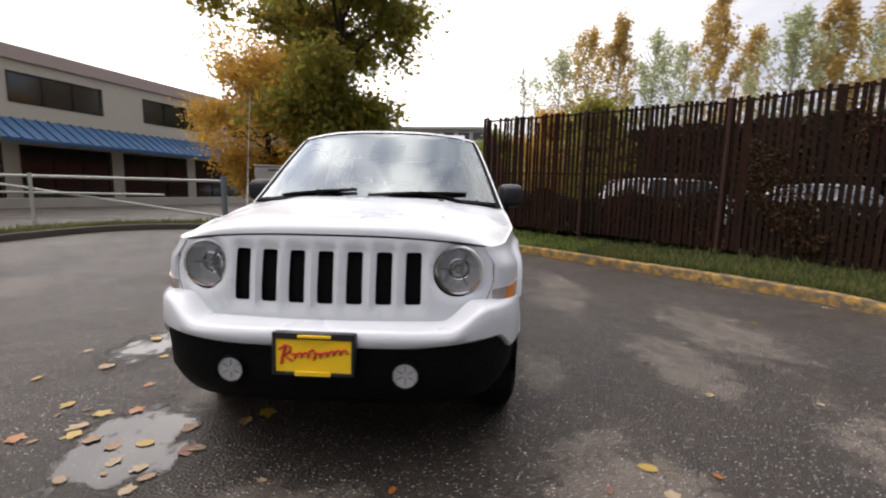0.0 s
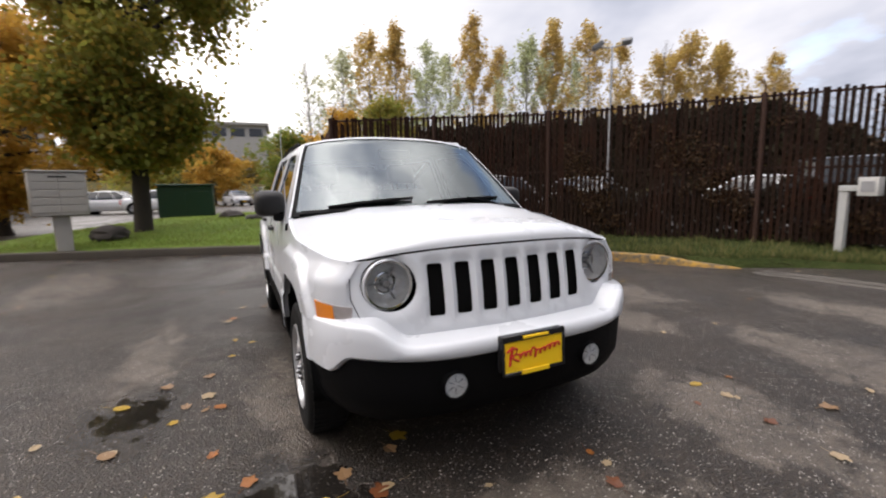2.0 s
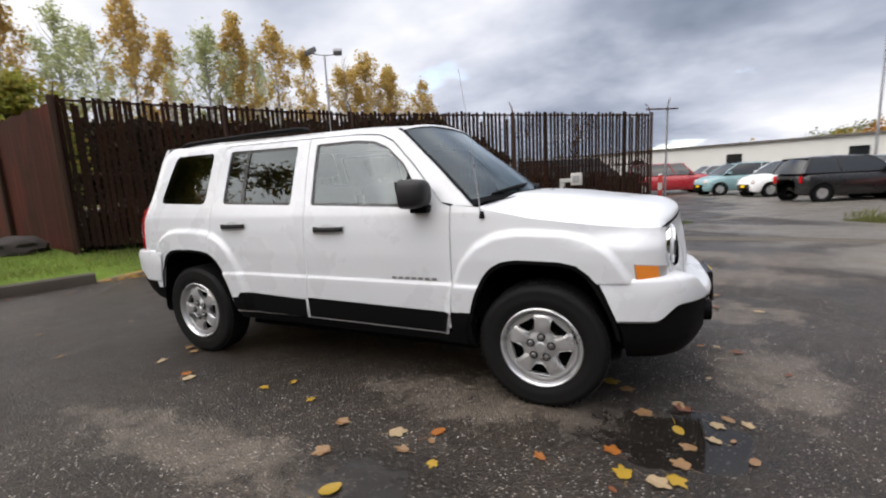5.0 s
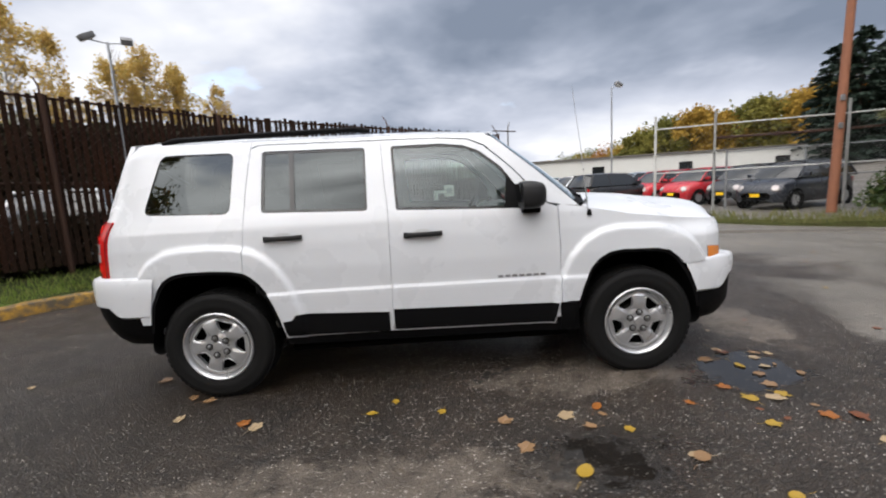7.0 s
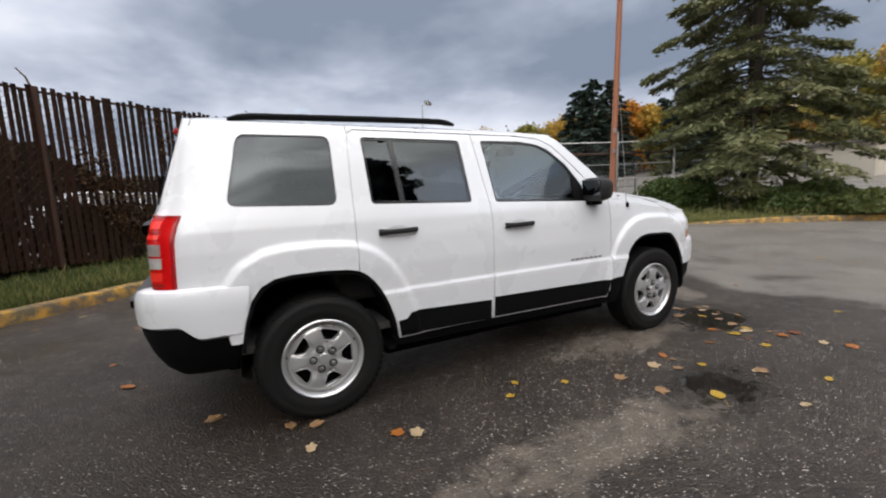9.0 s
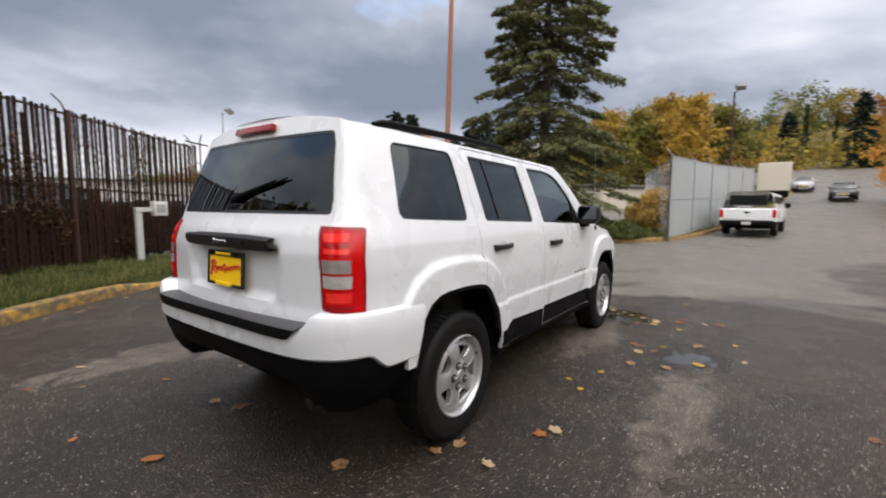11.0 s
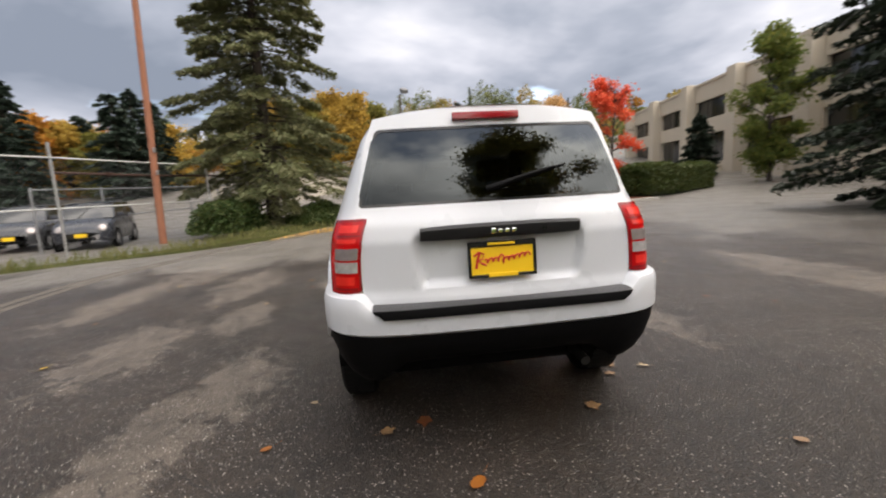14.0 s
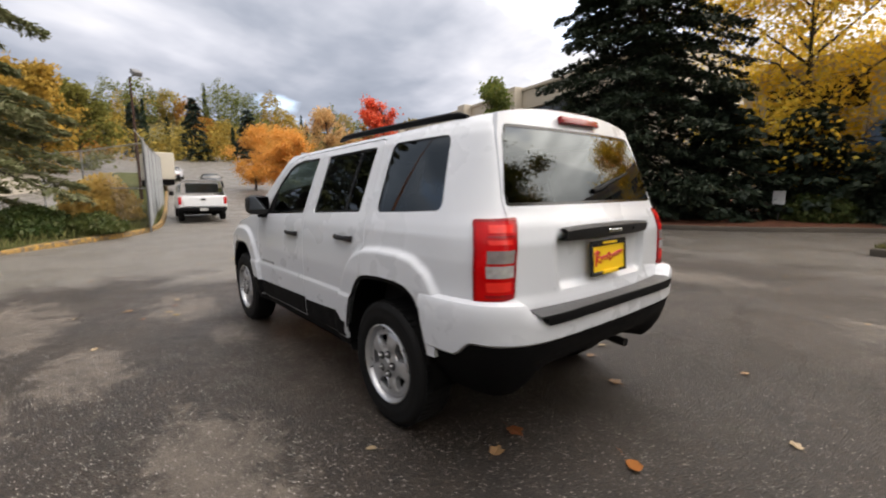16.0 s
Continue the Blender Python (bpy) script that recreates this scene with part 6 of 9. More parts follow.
def broadleaf(label, loc, height, radius, crown_low, leaves, size, material, bark, seed, trunk_r=0.16, fork=2.0, name="tree", gaps=0.25, group="", tall=1.0, mixed=None):
    """A tree with a tapered trunk, limbs, twigs and a gappy crown of single leaves."""
    rng = np.random.default_rng(seed)
    t = thing(name, label, "tree", loc, group)
    o = Vector(loc)
    wood = bmesh.new()
    lean_v = Vector(rng.normal(0, 0.02, 2).tolist() + [0])
    tips = []
    top = o + Vector((lean_v.x * height, lean_v.y * height, height * 0.93))
    tube(wood, [o + Vector((0, 0, -0.1)), o + Vector((0, 0, 0.15)), o.lerp(top, 0.2), o.lerp(top, 0.5), o.lerp(top, 0.8), top], [trunk_r * 1.6, trunk_r * 1.1, trunk_r * 0.9, trunk_r * 0.6, trunk_r * 0.28, 0.02], 10)
    limbs = int(16 + height * 1.5)
    mid = (crown_low + height) / 2
    half = (height - crown_low) / 2
    for i in range(limbs):
        f = i / (limbs - 1)
        z0 = fork + (height * 0.9 - fork) * f
        ang = i * 2.4 + rng.normal(0, 0.3)
        zt = min(height, max(crown_low, z0 + (0.2 + 0.6 * f) * half * 0.8 * tall * (0.5 + rng.random()) - (0.3 * half if f < 0.3 else 0)))
        q = max(0.05, 1 - ((zt - mid) / (half * 1.02)) ** 2) ** 0.5
        r = radius * q * (0.72 + 0.36 * rng.random())
        a = o.lerp(top, z0 / (height * 0.93))
        e = o + Vector((math.cos(ang) * r, math.sin(ang) * r, zt))
        m = a.lerp(e, 0.5) + Vector((0, 0, 0.12 * r))
        tube(wood, [a, a.lerp(m, 0.6), m, e], [trunk_r * (0.5 - 0.3 * f), trunk_r * (0.34 - 0.2 * f), trunk_r * 0.17, 0.012], 6, False)
        for k in range(7):
            s = 0.3 + 0.7 * rng.random()
            p = (a.lerp(m, s * 2) if s < 0.5 else m.lerp(e, s * 2 - 1))
            d = Vector(rng.normal(0, 1, 3).tolist())
            d.z = d.z * 0.6 + 0.25 * tall
            d = d.normalized() * radius * (0.14 + 0.22 * rng.random())
            tube(wood, [p, p + d * 0.5 + Vector((0, 0, 0.03)), p + d], [trunk_r * 0.10, trunk_r * 0.06, 0.006], 4, False)
            tips += [p + d, p + d * 0.55]
        tips.append(e)
    part("trunk", wood, bark, t)
    tips = np.array([tuple(p) for p in tips])
    keep = np.array([noise.noise(Vector(p) * (1.6 / radius) + Vector((seed, 0, 0))) > -0.35 + gaps * 0.6 for p in tips])
    if keep.sum() > 20:
        tips = tips[keep]
    idx = rng.integers(0, len(tips), leaves)
    c = tips[idx] + rng.normal(0, 1, (leaves, 3)) * np.array([0.11, 0.11, 0.085]) * radius
    if mixed is None:
        link_mesh("crown", leaf_mesh("crown", c, size, rng, material), t)
    else:
        pick = np.array([mixed[1](Vector(p) - o) for p in c]) + rng.normal(0, 0.25, leaves) > 0.5
        link_mesh("crown", leaf_mesh("crown", c[~pick], size, rng, material), t)
        link_mesh("crown", leaf_mesh("crown", c[pick], size, rng, mixed[0]), t)
    return t


def conifer(label, loc, height, radius, low, material, seed, sprays=14, size=0.34, droop=0.35, whorl=0.42, trunk_r=0.22, open_=0.0, name="conifer", tip_pow=0.85, long=1.9):
    """A conifer: whorls of drooping branches that carry flat sprays of needles."""
    rng = np.random.default_rng(seed)
    t = thing(name, label, "tree", loc)
    o = Vector(loc)
    wood = bmesh.new()
    tube(wood, [o + Vector((0, 0, -0.1)), o + Vector((0, 0, height * 0.3)), o + Vector((0, 0, height * 0.7)), o + Vector((0, 0, height))], [trunk_r * 1.2, trunk_r * 0.85, trunk_r * 0.4, 0.02], 9)
    cs, ds = [], []
    z = low
    while z < height * 0.985:
        f = (z - low) / (height - low)
        length = radius * (1 - f) ** tip_pow * (0.95 if f > 0.08 else 0.75) + 0.12
        nb = 7 if f < 0.6 else 5
        base_a = rng.random() * math.tau
        for k in range(nb):
            if rng.random() < open_:
                continue
            a = base_a + k * math.tau / nb + rng.normal(0, 0.18)
            ln = length * (0.62 + 0.5 * rng.random())
            d = Vector((math.cos(a), math.sin(a), 0))
            zz = z + rng.normal(0, 0.1)
            rise = 0.25 * (f - 0.25)
            pts = [o + Vector((0, 0, zz)), o + d * ln * 0.4 + Vector((0, 0, zz + rise * ln - droop * ln * 0.10)), o + d * ln * 0.75 + Vector((0, 0, zz + rise * ln - droop * ln * 0.38)),
                   o + d * ln + Vector((0, 0, zz + rise * ln - droop * ln * 0.52))]
            tube(wood, pts, [0.045 * (1 - f) + 0.012, 0.03 * (1 - f) + 0.008, 0.014, 0.004], 4, False)
            side = Vector((-d.y, d.x, 0))
            for j in range(int(sprays * (0.5 + 0.7 * ln / radius))):
                s = 0.16 + 0.86 * rng.random() ** 0.75
                i = min(2, int(s * 3))
                p = pts[i].lerp(pts[i + 1], min(1.1, s * 3 - i))
                w = (rng.random() - 0.5) * 2 * ln * 0.26 * (1.15 - s * 0.7)
                cs.append(tuple(p + side * w + Vector((0, 0, -abs(w) * 0.25 + rng.normal(0, 0.05)))))
                dd = d * 0.8 + side * (1.2 if w > 0 else -1.2) * min(1, abs(w) * 3) + Vector((0, 0, -0.25))
                ds.append(tuple(dd.normalized()))
        z += whorl * (0.75 + 0.5 * rng.random()) * (1 - 0.45 * f)
    part("trunk", wood, BARK, t)
    link_mesh("crown", leaf_mesh("crown", cs, size, rng, material, 0.75, long, ds), t)
    return t


def shrub(label, loc, rx, ry, h, leaves, size, material, seed, name="shrub"):
    rng = np.random.default_rng(seed)
    t = thing(name, label, "shrub", loc)
    o = np.array(loc)
    wood = bmesh.new()
    for k in range(9):
        a = k * 0.7
        tube(wood, [loc, (loc[0] + math.cos(a) * rx * 0.4, loc[1] + math.sin(a) * ry * 0.4, loc[2] + h * 0.5), (loc[0] + math.cos(a) * rx * 0.75, loc[1] + math.sin(a) * ry * 0.75, loc[2] + h * 0.85)], [0.03, 0.018, 0.006], 5, False)
    part("stems", wood, BARK, t)
    d = rng.normal(size=(leaves, 3))
    d /= np.linalg.norm(d, axis=1)[:, None]
    d[:, 2] = np.abs(d[:, 2])
    r = 0.70 + 0.38 * rng.random(leaves)
    r *= 1 + 0.28 * np.array([noise.noise(Vector(v) * 2.4 + Vector((seed, 0, 0))) for v in d])
    c = o + d * r[:, None] * np.array([rx, ry, h])
    link_mesh("foliage", leaf_mesh("foliage", c, size, rng, material), t)
    return t


# the tree by the lot and its orange neighbour
broadleaf("tall broadleaf tree turning from green to orange on the grass bank", (-8.9, -3.15, 0.22), 9.6, 2.8, 2.2, 74000, 0.092, GREENGOLD, BARK, 11, 0.19, 1.9, gaps=0.24,
          mixed=(ORANGE, lambda p: 0.45 - 0.10 * p.z - 0.22 * p.y - 0.1 * p.x))
broadleaf("spreading orange autumn tree beside the awning building", (-13.6, -7.4, 0.2), 5.9, 2.9, 1.0, 42000, 0.08, ORANGE, BARK, 12, 0.16, 1.2, gaps=0.1)

# autumn trees beyond the lawn
for x, y, h, r, mt, lb, sd in ((-38.0, 8.5, 8.0, 3.4, ORANGE, "rust-orange tree beyond the lawn", 401), (-33.0, 11.0, 8.4, 3.4, GREENGOLD, "green tree beyond the lawn", 402), (-44.0, 4.0, 6.6, 3.4, GREENGOLD, "green tree beyond the lawn", 403),
                               (-46.0, -3.0, 5.4, 3.2, ORANGE, "low rust-coloured tree by the street", 404), (-50.0, -9.0, 6.6, 4.0, GREENGOLD, "green tree across the street", 405), (-47.0, 10.0, 8.2, 3.6, GOLD, "golden tree beyond the lawn", 406)):
    broadleaf(lb, (x, y, 0.1), h, r, 0.7, 6500, 0.2, mt, BARK, sd, 0.14, 1.1, gaps=0.1)

# poplars behind the fence
POPLARS = [(169.6, 60, 16.1, 0), (165.7, 62, 17.7, 1), (162.0, 60, 18.5, 2), (159.2, 64, 19.7, 3), (155.3, 62, 17.6, 1), (152.0, 70, 17.0, 1), (149.3, 64, 21.3, 3), (146.0, 72, 16.8, 2), (142.6, 60, 17.4, 1), (139.7, 62, 19.2, 3),
           (137.2, 74, 16.5, 1), (134.8, 64, 18.3, 2), (131.5, 72, 16.4, 2), (126.8, 66, 15.8, 3), (124.2, 67, 15.6, 2), (121.4, 70, 14.1, 3), (116.9, 85, 12.8, 2)]


def poplar(label, loc, height, radius, leaves, size, material, seed):
    """A slender poplar: up-swept limbs on a straight trunk, airy uneven foliage."""
    rng = np.random.default_rng(seed)
    t = thing("poplar", label, "tree", loc, "row of poplars")
    o = Vector(loc)
    wood = bmesh.new()
    bend = Vector((rng.normal(0, 0.4), rng.normal(0, 0.4), 0))
    top = o + bend + Vector((0, 0, height))
    tube(wood, [o, o.lerp(top, 0.4), o.lerp(top, 0.75), top], [0.24, 0.15, 0.07, 0.01], 7)
    cs = []
    n = 64
    for i in range(n):
        f = 0.10 + 0.86 * i / n
        a = o.lerp(top, f)
        ang = i * 2.4 + rng.normal(0, 0.5)
        w = radius * min(1.0, (1.02 - f) * 1.9) * (0.45 + 0.7 * rng.random())
        ln = 0.6 + w
        e = a + Vector((math.cos(ang) * w, math.sin(ang) * w, ln * (1.0 + 0.5 * rng.random())))
        m = a.lerp(e, 0.5) + Vector((math.cos(ang), math.sin(ang), 0)) * w * 0.15
        tube(wood, [a, m, e], [0.05, 0.025, 0.006], 4, False)
        if noise.noise(e * 0.25 + Vector((seed, 0, 0))) < -0.22:
            continue
        k = int(leaves / n * (0.4 + 1.2 * rng.random()))
        s = rng.random(k) ** 0.7
        pts = np.array([tuple(m.lerp(e, q) if q > 0.4 else a.lerp(m, 0.5 + q)) for q in s])
        if len(pts):
            cs.append(pts + rng.normal(0, 0.30, (len(pts), 3)) * np.array([1, 1, 1.3]))
    part("trunk", wood, PALEBARK, t)
    link_mesh("crown", leaf_mesh("crown", np.concatenate(cs), size, rng, material), t)


for i, (az, dist, el, kind) in enumerate(POPLARS):
    x, y = 2.87 + dist * math.cos(radians(az)), -2.17 + dist * math.sin(radians(az))
    h = 1.2 + dist * math.tan(radians(el))
    material, lv, lb = ((PALEGREEN, 700, "nearly bare pale poplar behind the fence"), (PALEGREEN, 3400, "tall pale green poplar behind the fence"),
                        (GOLD, 4200, "tall green-gold poplar behind the fence"), (GOLD, 5600, "tall golden poplar behind the fence"))[kind]
    poplar(lb, (x, y, 0.0), h, 3.0 + 0.6 * (i % 3), int(lv * 1.3), 0.23, material, 40 + i)

# conifers and trees to the east and south
conifer("tall open pine with drooping boughs by the island", (14.6, 5.4, 0.25), 15.5, 4.0, 0.45, PINE, 21, 430, 0.076, 0.6, 0.52, 0.24, 0.25, "pine_tree", 0.55, 3.2)
conifer("dark dense spruce in the mulch bed", (5.6, -15.6, 0.15), 16.2, 4.7, 0.5, NEEDLE, 22, 330, 0.09, 0.55, 0.42, 0.26, 0.05, "spruce_tree", 0.5, 2.8)
conifer("low dark juniper beside the spruce", (2.6, -16.0, 0.15), 4.6, 2.6, 0.2, NEEDLE, 23, 60, 0.16, 0.35, 0.30, 0.1, 0.0, "juniper", 0.6)
conifer("low dark juniper beside the spruce", (0.4, -17.6, 0.15), 3.9, 2.5, 0.2, NEEDLE, 45, 60, 0.16, 0.35, 0.30, 0.1, 0.0, "juniper", 0.55)
conifer("low dark juniper beside the spruce", (-2.3, -17.4, 0.15), 3.3, 2.3, 0.2, NEEDLE, 46, 60, 0.16, 0.35, 0.30, 0.1, 0.0, "juniper", 0.5)
broadleaf("yellow maple in full autumn colour", (0.9, -20.0, 0.2), 10.5, 5.6, 1.6, 34000, 0.105, YELLOWLEAF, BARK, 24, 0.17, 1.5, gaps=0.45)
broadleaf("yellow maple in full autumn colour", (-6.5, -21.5, 0.2), 10.0, 5.2, 1.8, 22000, 0.14, YELLOWLEAF, BARK, 25, 0.17, 1.6, gaps=0.1)
broadleaf("scarlet maple above the clipped hedge", (20.5, -12.4, 0.35), 6.3, 1.7, 1.2, 9000, 0.095, SCARLET, BARK, 26, 0.11, 1.2, gaps=0.8)
for i, (x, y, h, r) in enumerate(((31, -10.8, 4.4, 2.0), (36, -12, 5.4, 3.0), (43, -11.5, 5.6, 3.0))):
    broadleaf("orange street tree along the uphill road", (x, y, lot_z(x, y)), h, r, 1.0, 16000, 0.11, FLAME, BARK, 60 + i, 0.12, 1.2, group="orange street trees", gaps=0.5)
broadleaf("pale peach-coloured thinning tree by the driveway", (25.5, -11.3, lot_z(25.5, -11.3)), 6.3, 1.9, 1.3, 8000, 0.11, PEACH, BARK, 29, 0.10, 1.2, gaps=0.6)
for i, (x, y, a) in enumerate(((18.6, -9.6, 1.3), (20.6, -10.6, 1.5), (23.2, -10.4, 1.2))):
    shrub("low burgundy shrub in the driveway bed", (x, y, lot_z(x, y)), a, a * 0.8, 0.75, 4200, 0.07, BURGUNDY, 80 + i)
broadleaf("green-gold tree against the concrete building", (22.6, -25.0, lot_z(22.6, -25)), 9.3, 2.2, 1.0, 15000, 0.14, SHADELEAF, BARK, 27, 0.14, 1.4)
conifer("small dark evergreen against the concrete building", (31.0, -26.2, lot_z(31, -26.2)), 5.2, 1.7, 0.3, NEEDLE, 28, 60, 0.16, 0.3, 0.3, 0.1, 0.0, "evergreen_tree", 0.5)
shrub("rounded green shrub beside the wooden pole", (12.0, 6.2, 0.2), 1.5, 1.1, 1.15, 9000, 0.07, SHRUB, 31)
shrub("spreading juniper ground cover on the island", (14.0, 3.4, 0.25), 2.0, 1.1, 0.7, 9000, 0.07, SHRUB, 32)
shrub("low green ground cover on the island", (13.3, 1.9, 0.22), 1.2, 0.8, 0.5, 5000, 0.06, SHRUB, 33)
shrub("yellowing shrub behind the gate post", (18.5, 1.6, 0.35), 1.6, 1.2, 1.6, 4500, 0.12, GOLD, 34)
for i, (x, y, a, b, h) in enumerate(((-2.5, -17.2, 1.6, 1.3, 1.5), (-4.8, -17.8, 1.9, 1.4, 2.4), (-0.2, -16.4, 1.1, 0.9, 0.8))):
    shrub("dark evergreen shrub in the mulch bed", (x, y, 0.2), a, b, h, 5000, 0.08, NEEDLE if i != 2 else SHRUB, 35 + i)
# ---------------------------------------------------------------- far woods and hills
def woodland(name, *cols, lets=0.3):
    """Leaves of a far wood: whole crowns of one tint beside crowns of another."""
    k = Nodes(name)
    p = k.world_pos()
    r = k.n("ShaderNodeNewGeometry").outputs["Random Per Island"]
    big = k.noise(p, 0.11, 3, 0.6)
    base = k.ramp(big, *[(0.28 + 0.44 * i / (len(cols) - 1), c) for i, c in enumerate(cols)])
    k.put("Base Color", k.mix(1.0, base, k.ramp(r, (0.0, (0.62, 0.62, 0.62)), (1.0, (1.25, 1.25, 1.2))), "MULTIPLY"))
    k.put("Roughness", 0.8)
    k.put("Specular IOR Level", 0.1)
    tl, mx = k.n("ShaderNodeBsdfTranslucent"), k.n("ShaderNodeMixShader")
    k.l(k.b.inputs["Base Color"].links[0].from_socket, tl.inputs[0])
    mx.inputs[0].default_value = lets
    k.l(k.b.outputs[0], mx.inputs[1]), k.l(tl.outputs[0], mx.inputs[2])
    k.l(mx.outputs[0], k.t.nodes["Material Output"].inputs[0])
    return k.m


def build_woods():
    """Wooded hills all round, as clumps of leaves over a rising ground."""
    rng = np.random.default_rng(77)
    skyline = ((-180, 7.0), (-150, 6.0), (-120, 6.0), (-60, 7.0), (-40, 8.5), (-22, 11.0), (-10, 12.2), (0, 11.8), (10, 10.8), (22, 9.4), (33, 8.6), (47, 7.2), (58, 6.2), (68, 4.2), (76, 2.6), (95, 2.2), (120, 3.0), (150, 4.5), (165, 7.2), (180, 7.6))
    groups = {"gold": [], "green": [], "rust": [], "fir": []}
    coarse = {k: [] for k in groups}
    for ring, (dist, frac) in enumerate(((95, 0.62), (125, 0.8), (165, 1.0))):
        az = -180.0
        while az < 180:
            az += 5.4 * 57.3 / dist * (0.55 + 0.5 * rng.random())
            shown = -30 < az < 76 or az > 156 or az < -172
            el = curve_at(skyline, az) * frac * (0.84 + 0.24 * rng.random())
            d = dist * (0.93 + 0.14 * rng.random())
            x, y = math.cos(radians(az)) * d, math.sin(radians(az)) * d
            top = 1.2 + d * math.tan(radians(el))
            kind = rng.choice(["gold", "green", "rust", "fir"], p=[0.36, 0.34, 0.12, 0.18])
            h = min(top + 2, 9 + 7 * rng.random()) * (1.2 if kind == "fir" else 1)
            if kind == "fir":
                top *= 1.04
            w = h * (0.17 if kind == "fir" else 0.30 + 0.12 * rng.random())
            n = (1700 if kind != "fir" else 900) if shown else (200 if kind != "fir" else 90)
            u = rng.random(n)
            if kind == "fir":
                zz = top - h * u
                rr = w * (u + 0.03) * (0.3 + 0.75 * rng.random(n)) * (0.75 + 0.25 * np.sin(u * 34))
                a = rng.random(n) * math.tau
                c = np.stack([x + rr * np.cos(a), y + rr * np.sin(a), zz], 1)
            else:
                v = rng.normal(size=(n, 3))
                v /= np.linalg.norm(v, axis=1)[:, None]
                lump = np.array([noise.noise(Vector(q) * 1.9 + Vector((x, y, 0))) for q in v])
                v *= ((0.62 + 0.42 * rng.random(n)) * (1 + 0.38 * lump))[:, None]
                v[:, 2] = np.where(v[:, 2] > 0, v[:, 2] * 1.1, v[:, 2])
                c = np.array([x, y, top - h * 0.5]) + v * np.array([w, w, h * 0.5])
            (groups if shown else coarse)[kind].append(c)
    mats = {"gold": woodland("far_gold_woods", (0.30, 0.21, 0.05), (0.36, 0.24, 0.05), (0.24, 0.20, 0.055), (0.40, 0.26, 0.06)), "green": woodland("far_green_woods", (0.085, 0.105, 0.035), (0.15, 0.16, 0.05), (0.11, 0.13, 0.04), (0.21, 0.19, 0.06)),
            "rust": woodland("far_rust_woods", (0.26, 0.11, 0.025), (0.32, 0.15, 0.03), (0.2, 0.12, 0.03)), "fir": woodland("far_firs", (0.018, 0.032, 0.02), (0.03, 0.048, 0.028), (0.035, 0.05, 0.03), lets=0.1)}
    names = {"gold": "distant golden autumn woods on the hills", "green": "distant green woods on the hills", "rust": "distant rust-coloured woods on the hills", "fir": "distant dark firs on the hills"}
    for k in groups:
        for sets, size in ((groups, 0.40), (coarse, 1.15)):
            me = leaf_mesh("far_woods", np.concatenate(sets[k]), size, rng, mats[k])
            tagged(new("far_woods", me), names[k], "woods", kind="stuff")
    # the dark wood that closes the view behind the slatted fence
    ridge = ((98.0, 1.2), (103.5, 2.0), (107.5, 4.2), (110.8, 6.2), (114.5, 8.3), (120, 8.7), (128, 8.5), (140, 8.4), (150, 8.2), (158, 8.0), (163, 6.0))
    cs = []
    for _ in range(46000):
        az = 98 + 65 * rng.random()
        d = 47 + 7 * rng.random()
        el = curve_at(ridge, az) + 0.9 * noise.noise((az * 0.5, 3.0, 0.0)) + 0.5 * noise.noise((az * 1.7, 9.0, 0.0))
        z = 1.2 + d * math.tan(radians(max(0.4, el))) * rng.random() ** 0.8
        cs.append((1.5 + d * math.cos(radians(az)), -2.0 + d * math.sin(radians(az)), z - 0.6 * rng.random()))
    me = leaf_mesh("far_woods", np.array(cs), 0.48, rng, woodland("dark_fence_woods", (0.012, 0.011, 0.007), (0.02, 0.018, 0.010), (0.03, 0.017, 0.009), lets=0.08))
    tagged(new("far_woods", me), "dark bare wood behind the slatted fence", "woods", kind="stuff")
    rows = []
    for i in range(121):
        az = -180 + 3 * i
        el = curve_at(skyline, az)
        row = []
        for d, f in ((78, 0.0), (95, 0.22), (125, 0.45), (165, 0.68), (230, 0.72), (400, 0.3)):
            x, y = math.cos(radians(az)) * d, math.sin(radians(az)) * d
            zb = lot_z(x, y) if d < 90 else 0
            row.append(Vector((x, y, max(zb - 0.5, (1.2 + d * math.tan(radians(el)) * f) if f else zb - 0.5))))
        rows.append(row)
    ob = part("hills", grid_mesh(rows, True), soil("wooded_hillside", (0.05, 0.05, 0.02), (0.09, 0.075, 0.03), (0.12, 0.09, 0.035)))
    tagged(ob, "wooded hillside behind the lot", "hill", kind="structure")


build_woods()

for az, d, h, r in ((41.8, 60, 12.0, 3.2), (40.0, 58, 12.6, 3.4), (38.0, 61, 12.4, 3.2), (32.6, 66, 9.6, 2.0), (29.9, 58, 11.4, 2.7), (28.2, 60, 12.0, 2.7), (26.4, 64, 10.8, 2.3), (-9.0, 96, 18.0, 3.2), (-3.5, 100, 17.0, 3.0), (-14.5, 95, 16.5, 3.2)):
    x, y = -4 + d * math.cos(radians(az)), d * math.sin(radians(az))
    conifer("tall dark fir on the far side of the lot", (x, y, max(0, lot_z(x, y) - 0.3) if d < 80 else 1.5), h, r * (1.3 if d < 80 else 1.2), 0.8, FARFIR, int(az * 10) + 500, 60, 0.27, 0.4, 0.55, 0.2, 0.12, "fir_tree", 0.55)
